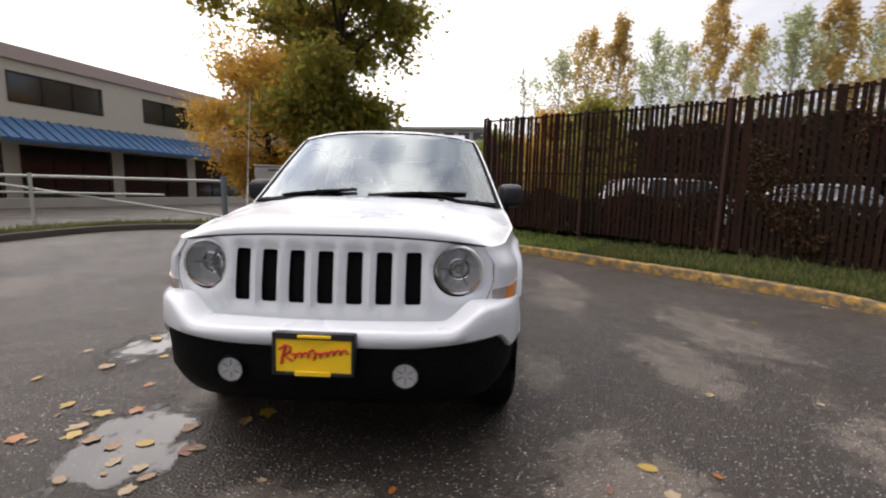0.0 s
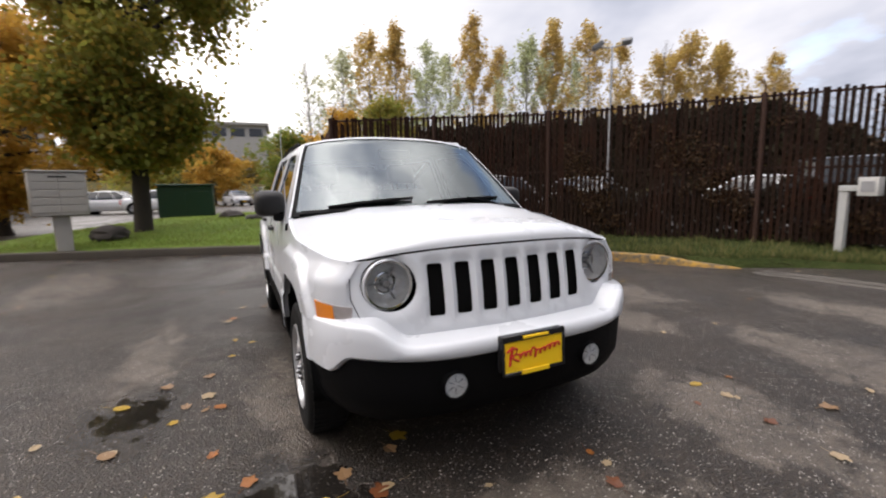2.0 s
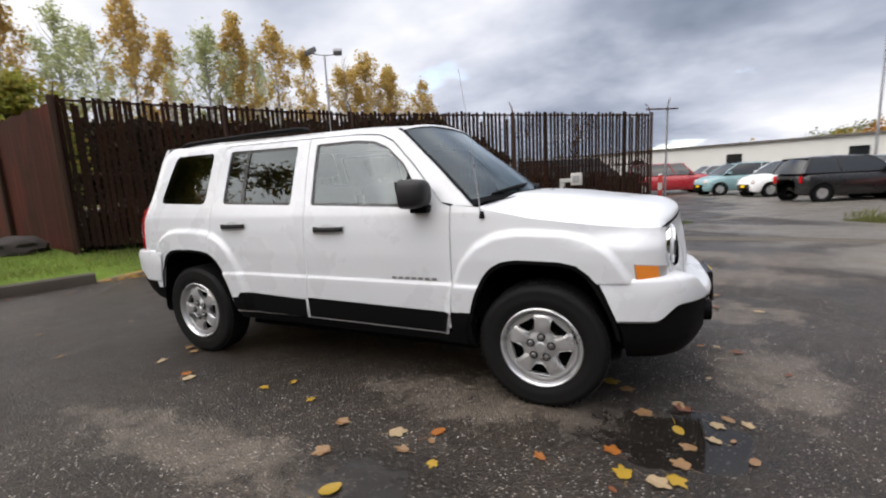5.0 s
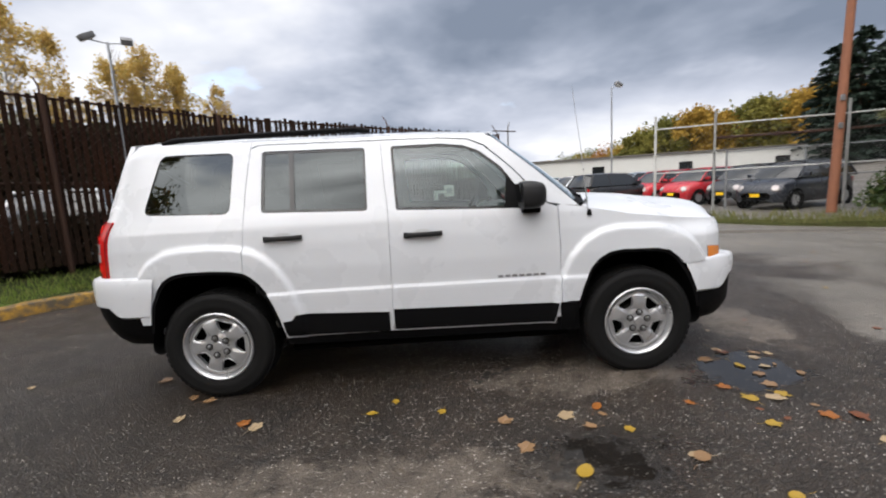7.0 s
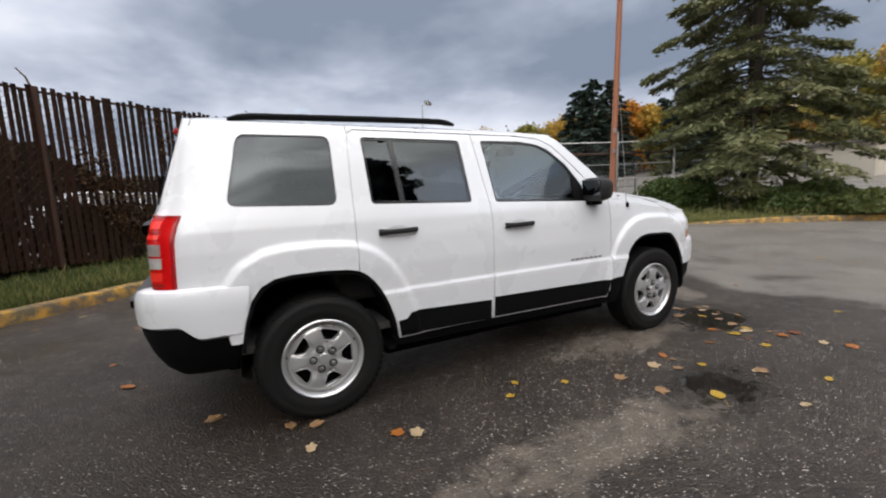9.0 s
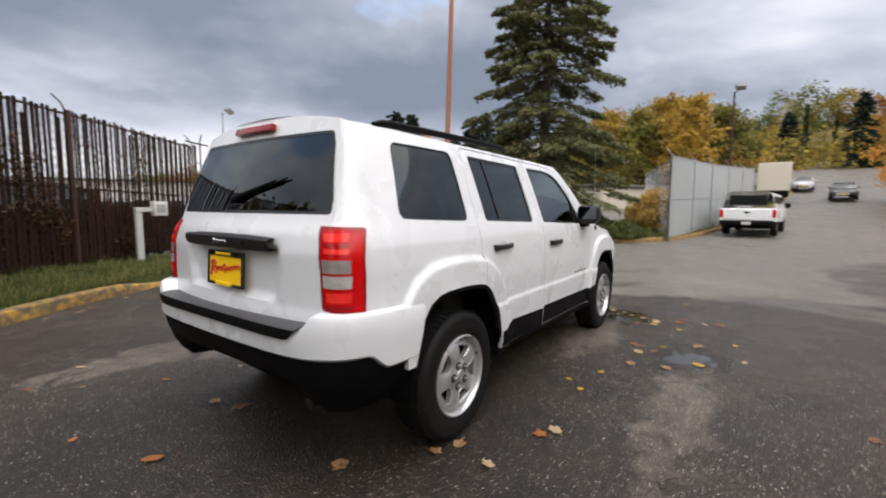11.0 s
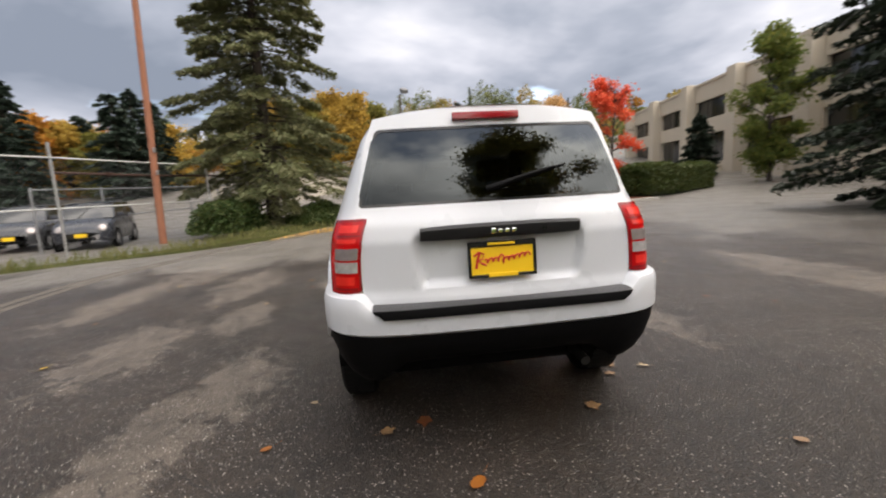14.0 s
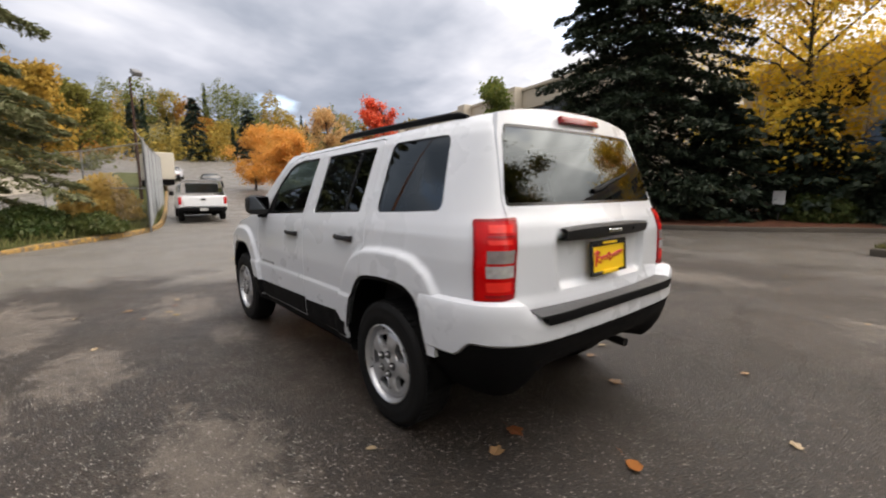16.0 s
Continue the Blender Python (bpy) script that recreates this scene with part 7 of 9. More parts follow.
# autumn trees beyond the warehouse and the compound
COPSE = {"gold": (woodland("copse_gold", (0.34, 0.22, 0.05), (0.40, 0.25, 0.05), (0.28, 0.21, 0.05)), "golden"), "green": (woodland("copse_green", (0.10, 0.11, 0.03), (0.17, 0.16, 0.04), (0.25, 0.20, 0.05)), "green and yellow"),
         "rust": (woodland("copse_rust", (0.34, 0.13, 0.025), (0.40, 0.17, 0.03), (0.30, 0.18, 0.04)), "rust-orange")}
for i, (az, d, h, r, mt) in enumerate(((60.5, 84, 7.6, 4.2, "green"), (57.4, 80, 8.8, 4.2, "green"), (54.5, 78, 9.6, 4.0, "gold"), (51.6, 80, 8.4, 4.0, "gold"), (48.8, 78, 9.6, 4.2, "green"), (46.0, 80, 9.2, 4.2, "gold"), (43.4, 76, 10.2, 4.2, "gold"), (39.5, 64, 7.6, 3.4, "rust"), (36.4, 66, 9.8, 3.6, "rust"),
                                      (34.0, 66, 9.2, 3.4, "gold"), (31.6, 64, 7.4, 3.0, "green"), (25.0, 66, 8.4, 3.4, "gold"), (17.5, 70, 11.5, 4.4, "green"), (13.5, 74, 13.0, 4.8, "gold"), (10.0, 68, 12.0, 4.0, "green"), (7.2, 72, 14.0, 4.6, "gold"), (4.4, 66, 12.6, 4.0, "gold"), (1.6, 72, 12.0, 4.4, "green"))):
    x, y = -4 + d * math.cos(radians(az)), d * math.sin(radians(az))
    material, colour = COPSE[mt]
    broadleaf(colour + " autumn tree beyond the car lot", (x, y, lot_z(x, y) * 0.5), h, r, 0.8, 6500, 0.30, material, BARK, 300 + i, 0.14, 1.5, group="autumn trees beyond the lot", gaps=0.1)

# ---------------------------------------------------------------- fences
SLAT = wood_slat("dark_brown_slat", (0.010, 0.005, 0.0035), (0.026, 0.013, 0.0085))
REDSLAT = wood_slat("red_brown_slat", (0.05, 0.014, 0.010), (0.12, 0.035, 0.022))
GALV = plain("galvanised_steel", (0.34, 0.35, 0.36), 0.45, metal=0.7, vary=0.2, scale=10)
RUSTY = plain("rusted_steel", (0.07, 0.032, 0.02), 0.8, metal=0.3, vary=0.4, scale=12)
WHITEPOST = plain("weathered_white_post", (0.52, 0.52, 0.50), 0.6, vary=0.2, scale=8)
CONCRETE = plain("pale_concrete", (0.42, 0.39, 0.34), 0.85, vary=0.14, scale=1.2, bump=0.3, bscale=30)
DARKPANE = plain("dark_window_glass", (0.015, 0.018, 0.02), 0.08, vary=0.3, spec=0.9)

FENCE = [(-6.94, 1.07), (-3.9, 5.0), (2.05, 9.45)]


def fence_top(x):
    return 2.69 - 0.018 * (x - 2) + 0.006 * max(0, -4 - x) ** 2


def fence_base(x):
    return lot_z(x, 3) + 0.18 + 0.012 * max(0, 2 - x)


def slat_mesh(name, w, t, h):
    me = bpy.data.meshes.new(name)
    bm = boxed((-w / 2, -t / 2, 0), (w / 2, t / 2, h))
    for v in bm.verts:
        if v.co.z > h * 0.9:
            v.co.x *= 0.92
    bm.to_mesh(me)
    bm.free()
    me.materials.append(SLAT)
    return me


def build_slat_fence():
    rng = random.Random(9)
    f = thing("slat_fence", "tall dark-brown slatted fence with rusty posts", "fence", (FENCE[1][0], FENCE[1][1], 0))
    meshes = [slat_mesh("slat", w, 0.010, 1.0) for w in (0.070, 0.068, 0.066, 0.068, 0.064)]
    thin = [slat_mesh("slat", w, 0.010, 1.0) for w in (0.062, 0.060, 0.056)]
    made = 0
    for (ax, ay), (bx, by) in zip(FENCE, FENCE[1:]):
        ln = math.dist((ax, ay), (bx, by))
        ux, uy = (bx - ax) / ln, (by - ay) / ln
        ang = math.atan2(uy, ux)
        n = int(ln / 0.092)
        for k in range(n):
            s = (k + 0.5 + rng.uniform(-0.07, 0.07)) * ln / n
            x, y = ax + ux * s, ay + uy * s
            z0 = fence_base(x) + 0.02
            h = fence_top(x) - z0 + 0.06 - (0.06 * rng.random() if rng.random() < 0.9 else 0.05 + 0.2 * rng.random())
            ob = new("slat", rng.choice(thin) if x > -1.3 else rng.choice(meshes))
            ob.parent = f
            ob.matrix_parent_inverse = f.matrix_basis.inverted()
            ob.matrix_basis = Matrix.Translation((x - uy * 0.006 * (-1) ** k, y + ux * 0.006 * (-1) ** k, z0)) @ Matrix.Rotation(ang + rng.gauss(0, 0.05), 4, "Z") @ Matrix.Rotation(rng.gauss(0, 0.006), 4, "Y") @ Matrix.Diagonal((1, 1, h, 1))
            made += 1
        # posts with barbed-wire arms, and rails
        m = max(1, round(ln / 3.0))
        for k in range(m + 1):
            if k == 0 and (ax, ay) != FENCE[0]:
                continue
            s = k * ln / m
            x, y = ax + ux * s, ay + uy * s
            zt = fence_top(x)
            p = part("post", tube(bmesh.new(), [(x + uy * 0.04, y - ux * 0.04, fence_base(x) - 0.2), (x + uy * 0.04, y - ux * 0.04, zt + 0.03)], 0.035, 10), RUSTY, f)
            part("arm", tube(bmesh.new(), [(x, y, zt), (x - uy * 0.10 + 0.02, y + ux * 0.10, zt + 0.16), (x - uy * 0.22, y + ux * 0.22, zt + 0.30)], [0.016, 0.014, 0.01], 6), RUSTY, p)
        for dz in (0.02, -1.2):
            part("rail", tube(bmesh.new(), [(ax - uy * 0.05, ay + ux * 0.05, fence_top(ax) + dz - 0.04), (bx - uy * 0.05, by + ux * 0.05, fence_top(bx) + dz - 0.04)], 0.021, 8), RUSTY, f)
    # the wires that hold the slats, front and back
    wires = bmesh.new()
    for (ax, ay), (bx, by) in zip(FENCE, FENCE[1:]):
        ln = math.dist((ax, ay), (bx, by))
        ux, uy = (bx - ax) / ln, (by - ay) / ln
        for o in (-0.012, 0.012):
            for d in (-1, 1):
                k = -2.5
                while k < ln:
                    pts = []
                    for s, z in ((k, 0.0), (k + 2.5, 1.0)):
                        zz = z if d > 0 else 1 - z
                        sc = min(max(s, 0), ln)
                        fr = (sc - k) / 2.5
                        zz = fr if d > 0 else 1 - fr
                        x, y = ax + ux * sc - uy * o, ay + uy * sc + ux * o
                        pts.append((x, y, fence_base(x) + 0.03 + zz * (fence_top(x) - fence_base(x) - 0.05)))
                    if math.dist(pts[0], pts[1]) > 0.1:
                        tube(wires, pts, 0.0022, 3, False)
                    k += 0.14
    part("wire_mesh", wires, RUSTY, f)
    return f


build_slat_fence()

# low brambles behind the fence
rng_b = np.random.default_rng(16)
bramble = []
for _ in range(15000):
    k = 0 if rng_b.random() < 0.4 else 1
    (ax, ay), (bx, by) = FENCE[k], FENCE[k + 1]
    u = rng_b.random()
    x, y = ax + (bx - ax) * u, ay + (by - ay) * u
    d = 0.15 + 0.5 * rng_b.random()
    ln = math.dist(FENCE[k], FENCE[k + 1])
    top = 1.08 + 0.3 * noise.noise((x * 1.2, y * 1.2, 4.0))
    bramble.append((x - (by - ay) / ln * d, y + (bx - ax) / ln * d, 0.1 + top * rng_b.random() ** 0.8))
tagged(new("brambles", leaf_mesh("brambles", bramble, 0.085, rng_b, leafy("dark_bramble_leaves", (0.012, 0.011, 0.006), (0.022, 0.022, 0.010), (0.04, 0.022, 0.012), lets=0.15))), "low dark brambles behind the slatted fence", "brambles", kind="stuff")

# dry creeper over the middle of the fence
rng_v = np.random.default_rng(15)
vine = []
for _ in range(15000):
    u = rng_v.random()
    x = -3.6 + 4.4 * u
    y = FENCE[1][1] + (x - FENCE[1][0]) * (FENCE[2][1] - FENCE[1][1]) / (FENCE[2][0] - FENCE[1][0])
    z = 0.4 + 2.2 * rng_v.random()
    if noise.noise((x * 1.1, z * 0.9, 3.0)) + 0.35 * noise.noise((x * 4, z * 3, 8.0)) > 0.02 + 0.35 * abs(u - 0.45) + 0.3 * rng_v.random():
        vine.append((x + 0.6 * 0.05, y - 0.8 * 0.05 - 0.03 * rng_v.random(), z))
creeper = leaf_mesh("creeper", vine, 0.032, rng_v, leafy("dry_creeper_leaves", (0.05, 0.022, 0.012), (0.10, 0.042, 0.018), (0.07, 0.045, 0.02), lets=0.3))
tagged(new("creeper", creeper), "dry brown creeper hanging on the slatted fence", "creeper", kind="stuff")

# the wing that runs off to the west
wing = thing("slat_fence", "long red-brown slatted fence beside the lawn", "fence", (-6.94, 1.07, 0))
rng_w = random.Random(4)
bmw = bmesh.new()
wa, wb = Vector((-6.98, 1.10)), Vector((-37.0, 4.6))
for k in range(300):
    s = k / 300
    p = wa.lerp(wb, s)
    h = 2.55 - 0.05 * rng_w.random()
    m = Matrix.Translation((p.x, p.y, 0.32)) @ Matrix.Rotation(math.atan2(3.5, -30), 4, "Z")
    box(bmw, (-0.047, -0.006, 0), (0.047, 0.006, h), m=m)
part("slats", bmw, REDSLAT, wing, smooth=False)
for k in range(11):
    p = wa.lerp(wb, k / 10)
    part("post", tube(bmesh.new(), [(p.x, p.y - 0.05, 0.2), (p.x, p.y - 0.05, 2.95)], 0.04, 8), RUSTY, wing)


def chain_link(label, pts, h, material, slats=None, wire_h0=0.05, arms=False, step=3.0, over=0.06):
    """Chain-link fence: posts, rails and a lattice of thin wires; slats if given."""
    f = thing("chain_link_fence", label, "fence", (*pts[0], lot_z(*pts[0])))
    lattice, sl = bmesh.new(), bmesh.new()
    for (ax, ay), (bx, by) in zip(pts, pts[1:]):
        ln = math.dist((ax, ay), (bx, by))
        ux, uy = (bx - ax) / ln, (by - ay) / ln
        za, zb = lot_z(ax, ay) + 0.1, lot_z(bx, by) + 0.1
        m = max(1, round(ln / step))
        for k in range(m + 1):
            s = k / m
            x, y, z = ax + (bx - ax) * s, ay + (by - ay) * s, za + (zb - za) * s
            p = part("post", tube(bmesh.new(), [(x, y, z - 0.3), (x, y, z + h + over)], 0.036, 10), material, f)
            if arms:
                part("arm", tube(bmesh.new(), [(x, y, z + h), (x - uy * 0.2, y + ux * 0.2, z + h + 0.32)], 0.013, 6), material, p)
        for dz in (h, h * 0.48):
            part("rail", tube(bmesh.new(), [(ax, ay, za + dz), (bx, by, zb + dz)], 0.021, 8), material, f)
        for d in (-1, 1):
            k = -h
            while k < ln:
                s0, s1 = max(k, 0), min(k + h, ln)
                f0, f1 = (s0 - k) / h, (s1 - k) / h
                if d < 0:
                    f0, f1 = 1 - f0, 1 - f1
                z0, z1 = za + (zb - za) * s0 / ln, za + (zb - za) * s1 / ln
                tube(lattice, [(ax + ux * s0, ay + uy * s0, z0 + wire_h0 + f0 * (h - wire_h0)), (ax + ux * s1, ay + uy * s1, z1 + wire_h0 + f1 * (h - wire_h0))], 0.0013, 3, False)
                k += 0.13
        if slats is not None:
            n = int(ln / 0.085)
            for k in range(n):
                s = (k + 0.5) / n
                x, y, z = ax + (bx - ax) * s, ay + (by - ay) * s, za + (zb - za) * s
                box(sl, (-0.036, -0.005, 0.05), (0.036, 0.005, h - 0.03), m=Matrix.Translation((x, y, z)) @ Matrix.Rotation(math.atan2(uy, ux), 4, "Z"))
    part("wire_mesh", lattice, GALV, f)
    if slats is not None:
        part("slats", sl, slats, f, smooth=False)
    else:
        sl.free()
    return f


chain_link("galvanised chain-link fence of the car lot", [(6.9, 9.75), (8.3, 9.1), (11.3, 8.15), (15.5, 6.6)], 2.52, WHITEPOST, step=2.1, over=0.38)
beam = thing("gate_beam", "dark steel beam carried along the lot fence", "beam", (8.3, 9.2, 2.2))
part("bar", tube(bmesh.new(), [(8.32, 9.17, 2.24), (11.32, 8.22, 2.22), (15.5, 6.67, 2.30)], 0.04, 8), RUSTY, beam)
for x, y in ((9.8, 8.63), (11.3, 8.15), (13.4, 7.38)):
    part("bracket", boxed((x - 0.03, y, 2.17), (x + 0.03, y + 0.12, 2.29), 0.005), RUSTY, beam)
chain_link("low chain-link fence between the rows of parked cars", [(9.9, 10.9), (14.2, 9.7), (19.6, 8.2)], 1.8, GALV, step=2.2)
chain_link("chain-link fence with pale slats along the uphill road", [(14.1, 0.42), (20.0, -0.4), (30.0, -1.9)], 2.95, GALV, plain("pale_grey_slat", (0.36, 0.385, 0.39), 0.6, vary=0.15), arms=True)
chain_link("chain-link fence across the compound", [(14.1, 0.42), (20.2, 2.0), (26.5, 3.6)], 2.85, GALV, step=6.5)


# ---------------------------------------------------------------- posts, lamps and boxes
def lamp_pole(label, loc, h, heads, material=GALV):
    t = thing("lamp_post", label, "lamp post", loc)
    x, y, z = loc
    part("pole", tube(bmesh.new(), [(x, y, z), (x, y, z + h * 0.6), (x, y, z + h)], [0.09, 0.07, 0.05], 10), material, t)
    for dx, dy, rz in heads:
        arm = part("arm", tube(bmesh.new(), [(x, y, z + h - 0.05), (x + dx, y + dy, z + h + 0.05)], 0.03, 8), material, t)
        m = Matrix.Translation((x + dx, y + dy, z + h + 0.15)) @ Matrix.Rotation(rz, 4, "Z") @ Matrix.Rotation(0.5, 4, "Y")
        hd = part("lamp_head", boxed((-0.3, -0.24, -0.12), (0.3, 0.24, 0.14), 0.05, m, 2), plain("grey_lamp_housing", (0.13, 0.13, 0.13), 0.5), t)
        part("lamp_lens", boxed((-0.26, -0.20, -0.135), (0.26, 0.20, -0.115), 0.01, m), plain("lamp_glass", (0.75, 0.76, 0.76), 0.2), hd)
    return t


lamp_pole("tall lamp post with two floodlights behind the fence", (-14.65, 18.05, 0.1), 8.7, ((-0.6, -0.45, 4.1), (0.6, 0.45, 5.3)))
lamp_pole("slim lamp post among the parked cars", (15.9, 34.6, 0.2), 8.8, ((0.5, -0.2, 0.3),))
lamp_pole("lamp post beside the uphill road", (29.0, -0.65, 0.9), 7.4, ((-0.5, -0.3, 3.4),), RUSTY)

pole = thing("utility_pole", "leaning reddish wooden utility pole by the lot fence", "pole", (10.75, 7.95, 0.0))
part("shaft", tube(bmesh.new(), [(10.78, 7.93, 0.0), (10.79, 7.86, 3.0), (10.81, 7.72, 8.0), (10.84, 7.6, 12.5)], [0.115, 0.10, 0.085, 0.07], 14), plain("reddish_pole_wood", (0.30, 0.12, 0.065), 0.8, vary=0.25, scale=4, bump=0.5), pole)
for z in (2.2, 2.9):
    part("tag", boxed((10.66, 7.75, z), (10.78, 7.78, z + 0.15), 0.004), GALV, pole)

# card reader post in front of the fence
post = thing("reader_post", "white angled post with a card reader box", "post", (0.15, 7.6, 0.15))
part("upright", boxed((0.09, 7.55, 0.10), (0.20, 7.66, 1.17), 0.008), WHITEPOST, post)
part("arm", boxed((0.09, 7.53, 1.09), (0.47, 7.66, 1.18), 0.008), WHITEPOST, post)
rd = part("reader_box", boxed((0.36, 7.42, 1.02), (0.60, 7.62, 1.30), 0.012, seg=2), plain("pale_grey_box", (0.58, 0.57, 0.54), 0.5, vary=0.15), post)
part("reader_face", boxed((0.40, 7.412, 1.08), (0.56, 7.425, 1.24), 0.003), plain("grey_panel", (0.3, 0.3, 0.3), 0.5), rd)

# striped bollard at the fence's end
bol = thing("bollard", "red and white striped steel bollard at the gate", "bollard", (2.32, 9.75, 0.1))
for k in range(6):
    part("stripe", tube(bmesh.new(), [(2.32, 9.75, 0.0 + k * 0.19), (2.32, 9.75, 0.19 + k * 0.19)], 0.05, 14), plain("bollard_red", (0.45, 0.04, 0.03), 0.6) if k % 2 else WHITEPOST, bol)
part("dome", lathe(bmesh.new(), [(0.05, 0), (0.038, 0.03), (0.0, 0.045)], 14, Matrix.Translation((2.32, 9.75, 1.14))), WHITEPOST, bol)
mast = thing("gate_mast", "slim grey mast beside the fence end", "post", (2.45, 9.95, 0.1))
part("shaft", tube(bmesh.new(), [(2.45, 9.95, 0.0), (2.45, 9.95, 2.9), (2.5, 9.95, 3.1)], [0.03, 0.026, 0.02], 10), GALV, mast)
part("crossarm", tube(bmesh.new(), [(1.95, 9.6, 2.83), (2.7, 10.05, 2.83)], 0.02, 8), RUSTY, mast)

# cluster mailbox on its pedestal
mbx = thing("cluster_mailbox", "beige steel cluster mailbox on a pedestal at the kerb", "mailbox", (-6.55, -4.0, 0.28))
mm = Matrix.Translation((-6.55, -4.0, 0.28)) @ Matrix.Rotation(radians(20), 4, "Z")
BEIGE = plain("beige_enamel", (0.46, 0.43, 0.38), 0.45, vary=0.08)
bodyb = part("cabinet", boxed((-0.22, -0.40, 0.62), (0.22, 0.40, 1.40), 0.015, mm), BEIGE, mbx)
for r in range(5):
    for c in range(2):
        part("mail_door", boxed((0.218, -0.37 + c * 0.375, 0.68 + r * 0.138), (0.232, -0.01 + c * 0.375, 0.80 + r * 0.138), 0.004, mm), BEIGE, bodyb)
part("slot", boxed((0.225, -0.12, 1.30), (0.236, 0.12, 1.325), 0.0, mm), VOID, bodyb)
part("cap", boxed((-0.25, -0.43, 1.40), (0.25, 0.43, 1.43), 0.008, mm), BEIGE, mbx)
part("pedestal", boxed((-0.11, -0.12, -0.15), (0.11, 0.12, 0.62), 0.01, mm), BEIGE, mbx)

# green transformer box
tb = thing("transformer_box", "dark green utility transformer box on the grass", "utility box", (-15.2, -2.7, 0.3))
TGREEN = plain("transformer_green", (0.012, 0.05, 0.028), 0.5, vary=0.15)
tbody = part("cabinet", boxed((-15.9, -3.6, 0.25), (-14.5, -1.85, 1.55), 0.03), TGREEN, tb)
for y in (-3.5, -2.7):
    part("door", boxed((-14.505, y, 0.4), (-14.48, y + 0.76, 1.35), 0.008), TGREEN, tbody)
part("roof", boxed((-15.95, -3.65, 1.55), (-14.45, -1.80, 1.62), 0.02), TGREEN, tb)
part("pad", boxed((-16.1, -3.8, 0.1), (-14.3, -1.65, 0.27), 0.02), CONCRETE, tb)

# boulders on the lawn
ROCK = plain("dark_boulder", (0.06, 0.05, 0.045), 0.9, vary=0.4, scale=3, bump=0.8, bscale=10)
for i, (x, y, s) in enumerate(((-13.0, -1.25, 0.42), (-8.3, 0.02, 0.36), (-8.1, 0.72, 0.40), (-18, 0.6, 0.45), (-7.6, -3.55, 0.35), (-11.5, -0.6, 0.3))):
    bm = bmesh.new()
    bmesh.ops.create_icosphere(bm, subdivisions=3, radius=s)
    for v in bm.verts:
        v.co *= 1 + 0.28 * noise.noise(v.co * 2.2 / s + Vector((i * 3, 0, 0)))
        v.co.z *= 0.55
    bmesh.ops.transform(bm, matrix=Matrix.Translation((x, y, 0.34 + s * 0.25)), verts=bm.verts[:])
    tagged(part("boulder", bm, ROCK), "dark weathered boulder on the lawn", "rock", "lawn boulders")

# pipe swing gate by the street
gate = thing("swing_gate", "grey pipe swing gate standing by the street", "gate", (-6.9, -5.45, 0.25))
part("gate_post", tube(bmesh.new(), [(-6.9, -5.45, 0.05), (-6.9, -5.45, 1.45)], 0.07, 12), plain("blue_grey_steel", (0.22, 0.25, 0.28), 0.5, metal=0.4), gate)
GPAINT = plain("chalky_white_pipe", (0.55, 0.54, 0.5), 0.6, vary=0.2)
for a, b, r in (((-6.9, -5.45, 1.32), (-5.2, -13.5, 1.35), 0.035), ((-6.9, -5.45, 0.42), (-5.7, -11.0, 1.25), 0.03), ((-6.6, -6.8, 0.95), (-5.0, -13.8, 0.95), 0.028)):
    part("pipe", tube(bmesh.new(), [a, b], r, 8), GPAINT, gate)
for x, y in ((-5.9, -9.5), (-5.2, -13.3)):
    part("upright", tube(bmesh.new(), [(x, y, 0.2), (x, y, 1.4)], 0.04, 8), GPAINT, gate)


# ---------------------------------------------------------------- buildings
def wall_frame(a, b):
    """Matrix with x along the wall from a to b, y outwards to the lot, z up."""
    d = (Vector((*b, 0)) - Vector((*a, 0))).normalized()
    return Matrix.Translation((*a, 0)) @ Matrix.Rotation(math.atan2(d.y, d.x), 4, "Z")


def add_window(host, m, x0, x1, z0, z1, out, bars=1, frame_mat=None):
    w = part("window", boxed((x0, out - 0.10, z0), (x1, out - 0.06, z1), 0, m), DARKPANE, host)
    fm = frame_mat or GLOSSBLACK
    fr = bmesh.new()
    for lo, hi in (((x0 - 0.06, z0 - 0.06), (x1 + 0.06, z0)), ((x0 - 0.06, z1), (x1 + 0.06, z1 + 0.06)), ((x0 - 0.06, z0), (x0, z1)), ((x1, z0), (x1 + 0.06, z1))):
        box(fr, (lo[0], out - 0.11, lo[1]), (hi[0], out + 0.02, hi[1]), 0, m)
    part("window_frame", fr, fm, w, smooth=False)
    for k in range(1, bars):
        x = x0 + (x1 - x0) * k / bars
        part("mullion", boxed((x - 0.03, out - 0.08, z0), (x + 0.03, out - 0.02, z1), 0, m), fm, w, smooth=False)
    return w


